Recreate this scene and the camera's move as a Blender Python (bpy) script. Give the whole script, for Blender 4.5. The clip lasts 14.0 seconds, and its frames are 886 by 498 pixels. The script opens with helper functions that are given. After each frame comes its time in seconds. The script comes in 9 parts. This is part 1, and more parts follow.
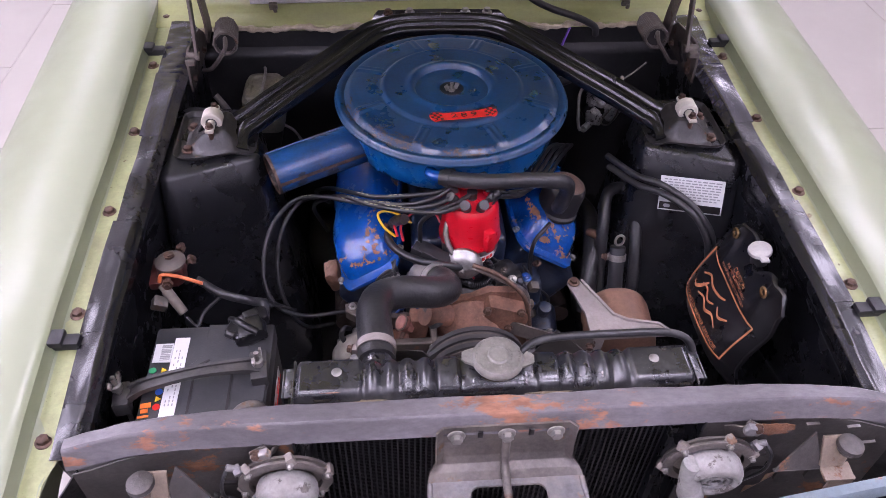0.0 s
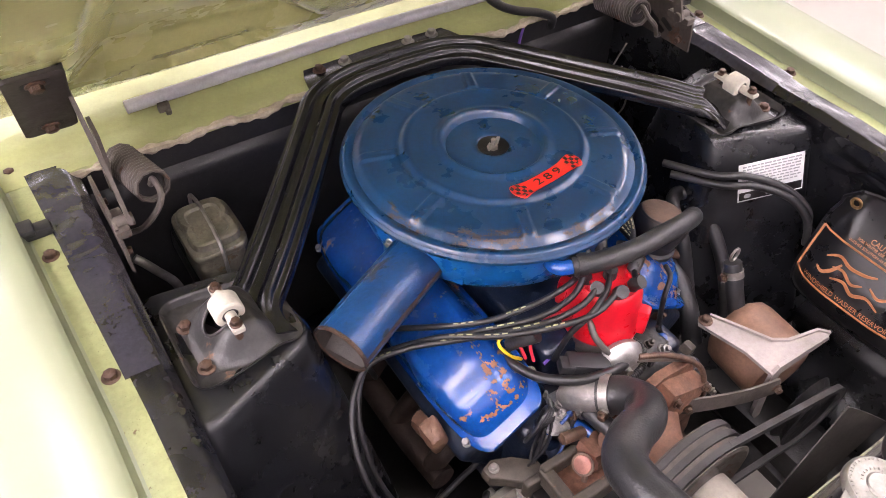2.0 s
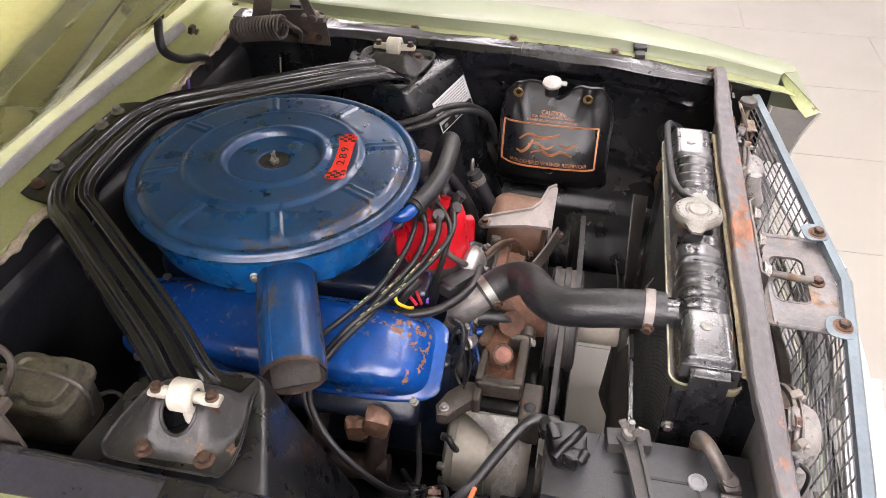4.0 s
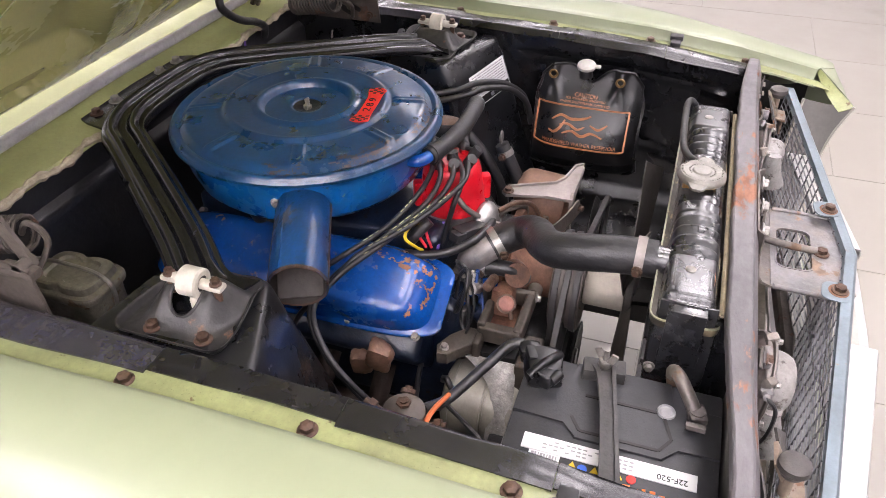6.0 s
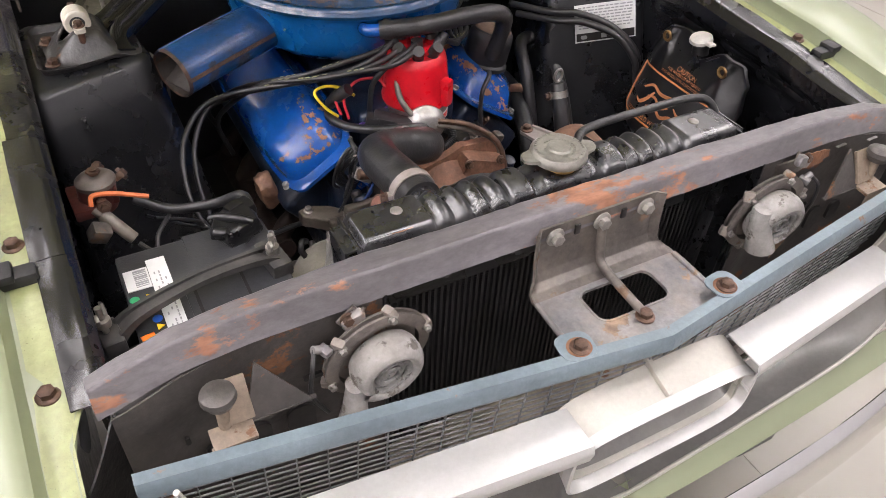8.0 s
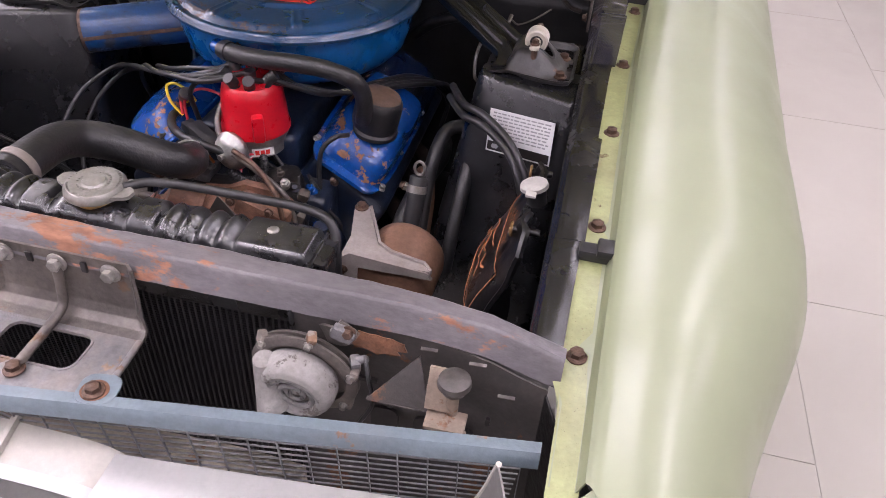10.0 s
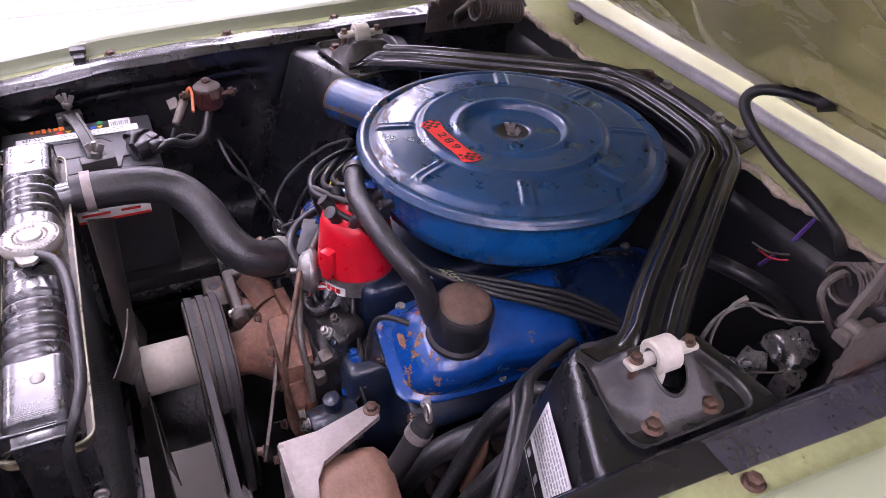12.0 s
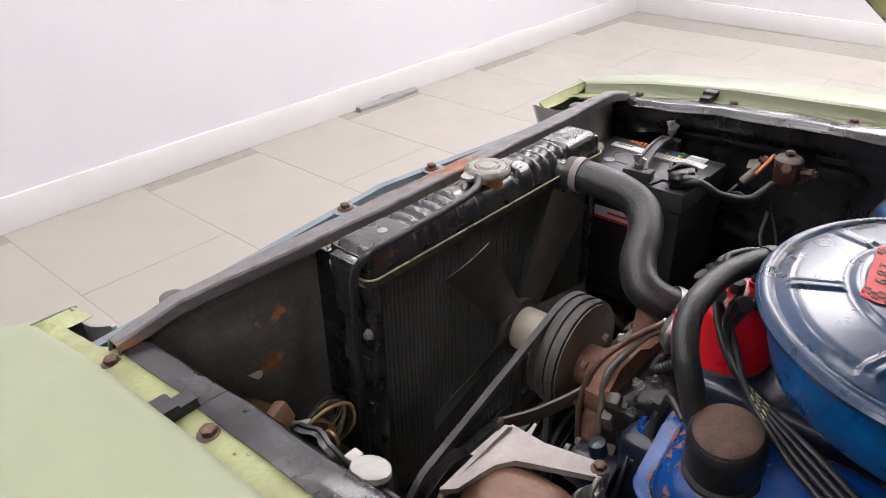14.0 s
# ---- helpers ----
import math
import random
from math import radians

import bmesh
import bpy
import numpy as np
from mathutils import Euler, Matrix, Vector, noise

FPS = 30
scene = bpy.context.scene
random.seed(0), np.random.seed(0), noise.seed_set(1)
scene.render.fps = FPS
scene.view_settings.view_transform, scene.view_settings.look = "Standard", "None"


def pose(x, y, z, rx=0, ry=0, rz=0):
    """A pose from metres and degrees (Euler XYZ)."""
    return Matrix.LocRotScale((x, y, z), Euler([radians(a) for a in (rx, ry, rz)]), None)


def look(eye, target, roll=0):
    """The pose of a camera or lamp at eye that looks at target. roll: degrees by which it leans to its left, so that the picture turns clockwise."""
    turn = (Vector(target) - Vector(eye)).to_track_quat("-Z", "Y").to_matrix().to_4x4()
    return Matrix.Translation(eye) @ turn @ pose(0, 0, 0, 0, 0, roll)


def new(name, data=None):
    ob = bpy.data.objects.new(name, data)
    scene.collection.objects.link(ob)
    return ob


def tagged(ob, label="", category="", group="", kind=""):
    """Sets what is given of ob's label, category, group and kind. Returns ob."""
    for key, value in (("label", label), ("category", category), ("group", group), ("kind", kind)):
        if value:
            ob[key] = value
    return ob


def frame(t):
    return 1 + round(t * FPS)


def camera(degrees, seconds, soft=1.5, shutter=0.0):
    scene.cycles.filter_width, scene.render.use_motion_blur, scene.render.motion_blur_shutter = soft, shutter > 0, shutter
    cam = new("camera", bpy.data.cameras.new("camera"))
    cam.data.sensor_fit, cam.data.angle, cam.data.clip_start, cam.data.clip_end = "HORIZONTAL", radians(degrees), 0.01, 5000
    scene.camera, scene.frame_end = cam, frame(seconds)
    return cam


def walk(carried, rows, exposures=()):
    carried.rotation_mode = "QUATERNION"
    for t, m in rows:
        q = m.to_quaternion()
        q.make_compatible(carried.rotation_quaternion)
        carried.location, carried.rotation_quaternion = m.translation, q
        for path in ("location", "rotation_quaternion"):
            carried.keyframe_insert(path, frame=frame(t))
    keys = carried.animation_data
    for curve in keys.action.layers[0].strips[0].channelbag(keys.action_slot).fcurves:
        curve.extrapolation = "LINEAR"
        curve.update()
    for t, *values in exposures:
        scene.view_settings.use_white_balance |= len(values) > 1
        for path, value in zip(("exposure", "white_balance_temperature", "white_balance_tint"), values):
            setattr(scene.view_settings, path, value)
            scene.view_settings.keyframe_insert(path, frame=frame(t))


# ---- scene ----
cam = camera(61.8, 14.0, soft=0.6)
PATH = [
    (0, (-0.123, -0.501, 1.698), (0.017, 0.923, 0.3), 2.0),
    (0.5, (-0.172, -0.307, 1.65), (0.013, 1.099, 0.239), 2.0),
    (1, (-0.225, -0.105, 1.609), (0.027, 1.282, 0.191), 1.3),
    (1.5, (-0.377, 0.006, 1.588), (0.095, 1.314, 0.15), 1.1),
    (2, (-0.532, 0.034, 1.592), (0.259, 1.192, 0.167), 1.2),
    (2.5, (-0.615, 0.001, 1.594), (0.433, 0.963, 0.187), 0.6),
    (2.7, (-0.654, 0.011, 1.586), (0.502, 0.868, 0.197), 0.8),
    (4.8, (-0.921, 0.355, 1.514), (0.618, 0.585, 0.257), -1.3),
    (5, (-0.929, 0.359, 1.501), (0.613, 0.6, 0.251), -1.0),
    (5.5, (-0.95, 0.309, 1.498), (0.594, 0.677, 0.282), -1.1),
    (6, (-0.957, 0.13, 1.486), (0.543, 0.652, 0.271), -0.5),
    (6.5, (-0.914, -0.045, 1.478), (0.485, 0.655, 0.232), 0.8),
    (7, (-0.72, -0.151, 1.447), (0.514, 0.752, 0.158), 1.7),
    (7.5, (-0.573, -0.266, 1.416), (0.446, 0.843, 0.1), 2.3),
    (8, (-0.46, -0.473, 1.414), (0.291, 0.806, 0.072), 3.2),
    (8.5, (-0.259, -0.53, 1.375), (0.226, 0.891, 0.053), 3.4),
    (9, (0.0, -0.558, 1.404), (0.231, 0.948, 0.108), 3.6),
    (9.2, (0.114, -0.588, 1.405), (0.25, 0.943, 0.125), 3.8),
    (11.3, (0.813, -0.08, 1.438), (-0.261, 1.109, 0.24), 3.4),
    (11.5, (0.809, 0.0, 1.427), (-0.375, 1.074, 0.225), 3.4),
    (12, (0.792, 0.199, 1.441), (-0.631, 0.908, 0.228), 3.1),
    (12.5, (0.861, 0.399, 1.432), (-0.703, 0.665, 0.213), 2.7),
    (13, (0.832, 0.503, 1.412), (-0.751, 0.289, 0.208), 1.8),
    (13.5, (0.765, 0.546, 1.374), (-0.714, -0.134, 0.212), 1.1),
    (14, (0.779, 0.68, 1.357), (-0.513, -0.481, 0.366), -1.1),
]
GRADE = [(0.0, -0.22, 5850, 34), (0.5, 0.08, 5900, 32), (1.0, 0.16, 6150, 29), (2.0, 0.46, 6650, 23), (2.7, 0.4, 6780, 20), (5.0, 0.14, 6580, 13), (6.5, -0.05, 6520, 20), (7.0, -0.26, 6550, 18), (7.5, -0.2, 6600, 16), (8.0, -0.14, 6650, 13), (9.2, -0.24, 6600, 16), (11.5, -0.1, 5900, 42), (12.0, 0.1, 6000, 38), (12.5, 0.32, 6080, 35), (13.0, 0.38, 6480, 25), (13.5, 0.08, 6700, 17), (14.0, -0.25, 6450, 13)]
walk(cam, [(t, look(eye, target, roll)) for t, eye, target, roll in PATH], GRADE)

# ---- light and exposure ----
world = bpy.data.worlds.new("world")
scene.world = world
world.use_nodes = True
world.node_tree.nodes["Background"].inputs[0].default_value = (0.9, 0.92, 1.0, 1)
world.node_tree.nodes["Background"].inputs[1].default_value = 0.15
LAMP_STRENGTH = 21.0
LAMP_COLOR = (1.0, 0.965, 0.985)


# ---- materials ----
def mat(name, base, rough=0.5, metal=0.0, var=0.2, scale=14.0, bump=0.15, bscale=180.0,
        rust=0.0, rust_scale=26.0, rust_color=(0.20, 0.075, 0.03), dust=0.0, dust_color=(0.24, 0.21, 0.18),
        coat=0.0, coat_rough=0.06, rvar=0.15, speck=0.0, speck_color=(0.13, 0.125, 0.12), stretch=(1, 1, 1)):
    """A painted or bare surface: tone varies at two scales, with rust patches, dust and fine relief."""
    m = bpy.data.materials.new(name)
    m.use_nodes = True
    nt = m.node_tree
    N, L = nt.nodes, nt.links
    bsdf = N["Principled BSDF"]
    co = N.new("ShaderNodeTexCoord")
    mp = N.new("ShaderNodeMapping")
    mp.inputs["Scale"].default_value = stretch
    L.new(co.outputs["Object"], mp.inputs["Vector"])

    def noise_tex(sc, detail=4.0, rough_=0.6, off=0.0):
        n = N.new("ShaderNodeTexNoise")
        n.inputs["Scale"].default_value = sc
        n.inputs["Detail"].default_value = detail
        n.inputs["Roughness"].default_value = rough_
        if off:
            m2 = N.new("ShaderNodeMapping")
            m2.inputs["Location"].default_value = (off, off * 0.7, off * 1.3)
            L.new(mp.outputs[0], m2.inputs["Vector"])
            L.new(m2.outputs[0], n.inputs["Vector"])
        else:
            L.new(mp.outputs[0], n.inputs["Vector"])
        return n.outputs["Fac"]

    def ramp(fac, lo, hi, a=0.0, b=1.0):
        r = N.new("ShaderNodeMapRange")
        r.inputs["From Min"].default_value, r.inputs["From Max"].default_value = lo, hi
        r.inputs["To Min"].default_value, r.inputs["To Max"].default_value = a, b
        L.new(fac, r.inputs["Value"])
        return r.outputs["Result"]

    def mix(fac, a, b):
        x = N.new("ShaderNodeMix")
        x.data_type = "RGBA"
        if isinstance(fac, float):
            x.inputs["Factor"].default_value = fac
        else:
            L.new(fac, x.inputs["Factor"])
        for k, v in ((6, a), (7, b)):
            if isinstance(v, tuple):
                x.inputs[k].default_value = (*v, 1)
            else:
                L.new(v, x.inputs[k])
        return x.outputs[2]

    dark = tuple(c * (1 - var) for c in base)
    lite = tuple(min(1.0, c * (1 + var)) for c in base)
    big = noise_tex(scale)
    fine = noise_tex(scale * 9, 3.0, 0.7, 3.1)
    col = mix(ramp(big, 0.3, 0.7), dark, lite)
    col = mix(ramp(fine, 0.35, 0.75, 0.0, 0.35), col, dark)
    if var > 0.06:
        micro = ramp(noise_tex(150.0, 5.0, 0.7, 7.7), 0.30, 0.70, 1 - 0.55 * var, 1 + 0.55 * var)
        gain = N.new("ShaderNodeVectorMath")
        gain.operation = "SCALE"
        L.new(col, gain.inputs[0])
        L.new(micro, gain.inputs["Scale"])
        col = gain.outputs[0]
    rgh = ramp(noise_tex(scale * 2.3, 4.0, 0.6, 5.7), 0.3, 0.7, max(0.03, rough - rvar * rough), min(1.0, rough + rvar * rough))
    if dust > 0:
        d = ramp(noise_tex(scale * 0.8, 6.0, 0.7, 9.3), 0.62 - 0.3 * dust, 0.80 - 0.15 * dust, 0.0, min(0.9, 0.35 + 0.5 * dust))
        col = mix(d, col, dust_color)
        x = N.new("ShaderNodeMix")
        L.new(d, x.inputs[0])
        L.new(rgh, x.inputs[2])
        x.inputs[3].default_value = 0.85
        rgh = x.outputs[0]
    if speck > 0:
        cluster = ramp(noise_tex(scale * 1.3, 3.0, 0.6, 21.3), 0.42, 0.62)
        dots = ramp(noise_tex(650.0, 2.0, 0.5, 17.9), 0.72 - 0.08 * speck, 0.78 - 0.08 * speck)
        both = N.new("ShaderNodeMath")
        both.operation = "MULTIPLY"
        L.new(cluster, both.inputs[0])
        L.new(dots, both.inputs[1])
        col = mix(both.outputs[0], col, speck_color)
    hgt = noise_tex(bscale, 3.0, 0.6, 1.7)
    if rust > 0:
        spot = ramp(noise_tex(rust_scale, 7.0, 0.68, 13.1), 0.70 - 0.25 * rust, 0.74 - 0.25 * rust)
        tone = mix(ramp(noise_tex(rust_scale * 4, 4.0, 0.6, 2.2), 0.35, 0.65), rust_color, tuple(c * 1.9 for c in rust_color))
        col = mix(spot, col, tone)
        x = N.new("ShaderNodeMix")
        L.new(spot, x.inputs[0])
        L.new(rgh, x.inputs[2])
        x.inputs[3].default_value = 0.9
        rgh = x.outputs[0]
        if metal > 0:
            x = N.new("ShaderNodeMix")
            L.new(spot, x.inputs[0])
            x.inputs[2].default_value = metal
            x.inputs[3].default_value = 0.0
            L.new(x.outputs[0], bsdf.inputs["Metallic"])
    if not (rust > 0 and metal > 0):
        bsdf.inputs["Metallic"].default_value = metal
    L.new(col, bsdf.inputs["Base Color"])
    L.new(rgh, bsdf.inputs["Roughness"])
    bsdf.inputs["Coat Weight"].default_value = coat
    bsdf.inputs["Coat Roughness"].default_value = coat_rough
    if bump > 0:
        b = N.new("ShaderNodeBump")
        b.inputs["Strength"].default_value = bump
        b.inputs["Distance"].default_value = 0.002
        L.new(hgt, b.inputs["Height"])
        L.new(b.outputs[0], bsdf.inputs["Normal"])
    return m


def lamp_mat(name, color, strength):
    m = bpy.data.materials.new(name)
    m.use_nodes = True
    b = m.node_tree.nodes["Principled BSDF"]
    b.inputs["Base Color"].default_value = (0.8, 0.8, 0.8, 1)
    b.inputs["Emission Color"].default_value = (*color, 1)
    b.inputs["Emission Strength"].default_value = strength
    return m


PAINT = mat("lime_car_paint", (0.214, 0.240, 0.148), 0.42, 0.0, 0.05, 3.0, 0.03, 400, coat=0.45, coat_rough=0.20, dust=0.12, dust_color=(0.235, 0.245, 0.17))
PAINT_IN = mat("lime_inner_paint", (0.355, 0.375, 0.165), 0.42, 0.0, 0.12, 6.0, 0.10, 200, dust=0.25, dust_color=(0.24, 0.215, 0.10), coat=0.25, coat_rough=0.28, speck=0.3, speck_color=(0.13, 0.08, 0.04))
PAINT_HOOD = mat("lime_hood_underside_paint", (0.54, 0.525, 0.215), 0.26, 0.0, 0.12, 4.0, 0.06, 250, dust=0.15, dust_color=(0.36, 0.32, 0.17), coat=0.8, coat_rough=0.12)
BLACK_BODY = mat("satin_black_bay_paint", (0.0085, 0.0090, 0.0108), 0.27, 0.0, 0.4, 7.0, 0.20, 90, dust=0.28, dust_color=(0.030, 0.032, 0.036), coat=0.25, coat_rough=0.22, speck=0.5, speck_color=(0.11, 0.11, 0.115))
BLACK_GLOSS = mat("gloss_black_paint", (0.0075, 0.0078, 0.0095), 0.20, 0.0, 0.2, 20.0, 0.06, 45, dust=0.08, dust_color=(0.026, 0.027, 0.031), coat=0.12, coat_rough=0.1, speck=0.4, speck_color=(0.14, 0.135, 0.135), rvar=0.2)
BLACK_TAPE = mat("black_sealing_tape", (0.0105, 0.0105, 0.013), 0.26, 0.0, 0.35, 7.0, 0.5, 40, dust=0.12, dust_color=(0.034, 0.033, 0.039), coat=0.5, coat_rough=0.2)
GREY_WORN = mat("worn_grey_paint_with_rust", (0.125, 0.116, 0.122), 0.40, 0.0, 0.35, 9.0, 0.4, 110, rust=0.55, rust_scale=15.0, rust_color=(0.19, 0.090, 0.055), stretch=(0.45, 1, 1), dust=0.2, dust_color=(0.17, 0.155, 0.15))
BRACKET_GREY = mat("dusty_grey_brown_steel", (0.135, 0.120, 0.110), 0.42, 0.45, 0.4, 12.0, 0.25, 140, rust=0.46, rust_scale=14.0, rust_color=(0.105, 0.068, 0.045), dust=0.5, dust_color=(0.265, 0.225, 0.18))
BRACKET_WORN = mat("worn_bare_steel_with_beige_dirt", (0.19, 0.185, 0.19), 0.45, 0.4, 0.35, 18.0, 0.3, 120, rust=0.46, rust_scale=20.0, rust_color=(0.15, 0.105, 0.075), dust=0.6, dust_color=(0.29, 0.245, 0.20))
RUST_STAIN = mat("flat_orange_brown_rust", (0.185, 0.085, 0.045), 0.85, 0.0, 0.45, 30.0, 0.4, 180, dust=0.3, dust_color=(0.11, 0.07, 0.05))
PANEL_EDGE = mat("worn_bright_panel_edge", (0.17, 0.155, 0.145), 0.45, 0.4, 0.3, 40.0, 0.2, 200)
GRIME_CAST = mat("oily_olive_brown_casting", (0.066, 0.055, 0.044), 0.50, 0.2, 0.5, 24.0, 0.5, 110, rust=0.36, rust_scale=30.0, rust_color=(0.075, 0.042, 0.028), dust=0.5, dust_color=(0.125, 0.108, 0.09))
WORN_RIM = mat("worn_lime_and_bare_tank_rim", (0.33, 0.33, 0.22), 0.40, 0.2, 0.35, 30.0, 0.3, 120, rust=0.45, rust_scale=24.0, rust_color=(0.06, 0.055, 0.045))
DARK_INSIDE = mat("dusty_dark_snorkel_inside", (0.050, 0.042, 0.037), 0.7, 0.0, 0.4, 22.0, 0.4, 120, dust=0.3, dust_color=(0.085, 0.07, 0.06))
SILVER_WORN = mat("oily_bright_cast_alloy", (0.46, 0.45, 0.44), 0.30, 0.75, 0.4, 50.0, 0.5, 90, rust=0.46, rust_scale=45.0, rust_color=(0.02, 0.018, 0.017))
BLUE_WIRE = mat("blue_wire_sleeve", (0.012, 0.055, 0.22), 0.4, 0.0, 0.2, 40.0, 0.1, 200)
PANEL_GREY = mat("dusty_dark_front_panel", (0.052, 0.047, 0.044), 0.55, 0.0, 0.4, 9.0, 0.25, 140, rust=0.42, rust_scale=11.0, rust_color=(0.13, 0.06, 0.03), dust=0.45, dust_color=(0.10, 0.083, 0.068))
BLUE_DARK = mat("dark_blue_air_cleaner_paint", (0.002, 0.038, 0.110), 0.30, 0.0, 0.38, 8.0, 0.16, 80, coat=0.6, coat_rough=0.15, rvar=0.2)
BLUE_BODY = mat("blue_air_cleaner_side_paint", (0.002, 0.098, 0.33), 0.28, 0.0, 0.25, 9.0, 0.15, 160, rust=0.25, rust_scale=34.0, rust_color=(0.04, 0.05, 0.07), coat=0.2)
BLUE_SNORKEL = mat("scuffed_blue_snorkel_paint", (0.003, 0.042, 0.140), 0.34, 0.0, 0.4, 16.0, 0.3, 140, rust=0.54, rust_scale=15.0, rust_color=(0.022, 0.026, 0.036), dust=0.25, dust_color=(0.016, 0.022, 0.034), stretch=(0.8, 1.4, 1.0), coat=0.35, coat_rough=0.2, speck=0.7, speck_color=(0.13, 0.08, 0.06))
BLUE_VALVE = mat("bright_blue_engine_enamel", (0.002, 0.057, 0.265), 0.24, 0.0, 0.3, 9.0, 0.22, 60, rust=0.33, rust_scale=24.0, rust_color=(0.20, 0.095, 0.052), coat=0.35, coat_rough=0.16, dust=0.18, dust_color=(0.005, 0.026, 0.09), speck=0.5, speck_color=(0.14, 0.075, 0.05))
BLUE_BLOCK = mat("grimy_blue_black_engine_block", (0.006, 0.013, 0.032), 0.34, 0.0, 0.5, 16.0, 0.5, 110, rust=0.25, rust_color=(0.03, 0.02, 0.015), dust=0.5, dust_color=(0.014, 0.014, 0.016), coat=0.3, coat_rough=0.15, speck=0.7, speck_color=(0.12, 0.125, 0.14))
BLACK_GRIME = mat("oily_black_grime", (0.007, 0.0065, 0.0065), 0.40, 0.0, 0.5, 20.0, 0.6, 100, dust=0.25, dust_color=(0.03, 0.026, 0.023))
RUBBER = mat("black_rubber_hose", (0.020, 0.020, 0.0215), 0.36, 0.0, 0.3, 22.0, 0.35, 200, dust=0.35, dust_color=(0.07, 0.066, 0.063))
WIRE_BLACK = mat("black_wire_sleeve", (0.016, 0.016, 0.017), 0.38, 0.0, 0.25, 30.0, 0.1, 300)
PLASTIC_BLACK = mat("matt_black_plastic", (0.016, 0.016, 0.0176), 0.48, 0.0, 0.2, 24.0, 0.12, 420)
BATTERY_GREY = mat("dark_grey_battery_plastic", (0.035, 0.036, 0.040), 0.40, 0.0, 0.2, 15.0, 0.15, 380, dust=0.3, dust_color=(0.075, 0.072, 0.07), speck=0.3)
RED_CAP = mat("red_moulded_plastic", (0.55, 0.008, 0.018), 0.30, 0.0, 0.12, 22.0, 0.05, 300)
RED_DECAL = mat("red_foil_decal", (0.72, 0.025, 0.015), 0.40, 0.0, 0.12, 30.0, 0.06, 300)
# print, and also the painted dark of holes, slots and the coil inside
INK = mat("black_ink_and_dark_openings", (0.010, 0.008, 0.008), 0.5, 0.0, 0.1, 40.0, 0.0)
WHITE_PAPER = mat("white_printed_label", (0.68, 0.68, 0.68), 0.42, 0.0, 0.06, 30.0, 0.05, 300)
PAPER_GREY = mat("silver_grey_print", (0.30, 0.30, 0.31), 0.5, 0.0, 0.1, 40.0, 0.0)
ORANGE_INK = mat("orange_ink", (0.85, 0.20, 0.02), 0.5, 0.0, 0.1, 40.0, 0.0)
COPPER_INK = mat("copper_orange_print", (0.50, 0.20, 0.09), 0.5, 0.0, 0.15, 60.0, 0.0)
BLUE_INK = mat("blue_ink", (0.02, 0.12, 0.6), 0.5, 0.0, 0.1, 40.0, 0.0)
YELLOW_INK = mat("yellow_plastic", (0.75, 0.50, 0.02), 0.45, 0.0, 0.1, 40.0, 0.0)
GREEN_INK = mat("green_ink", (0.03, 0.35, 0.14), 0.5, 0.0, 0.1, 40.0, 0.0)
VINYL = mat("black_vinyl_bag", (0.008, 0.008, 0.009), 0.30, 0.0, 0.25, 14.0, 0.3, 60)
STEEL = mat("bright_steel", (0.36, 0.35, 0.335), 0.40, 0.8, 0.25, 40.0, 0.2, 160, dust=0.35, dust_color=(0.20, 0.19, 0.175))
ALU_CAST = mat("speckled_light_cast_aluminium", (0.42, 0.40, 0.375), 0.5, 0.45, 0.35, 45.0, 0.7, 160, dust=0.35, dust_color=(0.22, 0.20, 0.175), speck=1.0, speck_color=(0.60, 0.59, 0.57))
TAN_STEEL = mat("beige_dusty_fan_spacer", (0.42, 0.38, 0.32), 0.50, 0.2, 0.15, 16.0, 0.15, 200)
BRASS = mat("brass_ring", (0.55, 0.36, 0.14), 0.35, 0.9, 0.2, 40.0, 0.1, 200)
BOLT_RUST = mat("rusty_brown_bolt", (0.095, 0.055, 0.038), 0.5, 0.4, 0.45, 60.0, 0.5, 260, rust=0.35, rust_scale=70.0, rust_color=(0.09, 0.042, 0.025))
BOLT_ZINC = mat("dull_zinc_bolt", (0.315, 0.3, 0.2775), 0.42, 0.7, 0.25, 60.0, 0.2, 300, dust=0.35, dust_color=(0.24, 0.19, 0.14))
RUST_IRON = mat("rust_brown_cast_iron", (0.165, 0.078, 0.048), 0.72, 0.0, 0.55, 22.0, 0.7, 100, dust=0.45, dust_color=(0.095, 0.055, 0.038), speck=0.6, speck_color=(0.28, 0.17, 0.12))
RUST_CAN = mat("pinkish_rusty_pump_can", (0.215, 0.118, 0.078), 0.52, 0.1, 0.3, 13.0, 0.25, 150, dust=0.35, dust_color=(0.15, 0.095, 0.07), speck=0.4, speck_color=(0.10, 0.06, 0.045))
GREY_PLATE = mat("pinkish_grey_bracket_paint", (0.30, 0.265, 0.248), 0.50, 0.2, 0.2, 14.0, 0.25, 150, dust=0.35, dust_color=(0.20, 0.165, 0.14))
HORN_WHITE = mat("flaking_white_horn_paint", (0.265, 0.254, 0.242), 0.48, 0.0, 0.3, 20.0, 0.5, 110, rust=0.58, rust_scale=34.0, rust_color=(0.085, 0.075, 0.068), dust=0.5, dust_color=(0.17, 0.152, 0.138))
WHITE_BUSH = mat("off_white_rubber_bush", (0.52, 0.49, 0.42), 0.50, 0.0, 0.15, 30.0, 0.2, 200, dust=0.3, dust_color=(0.34, 0.28, 0.21))
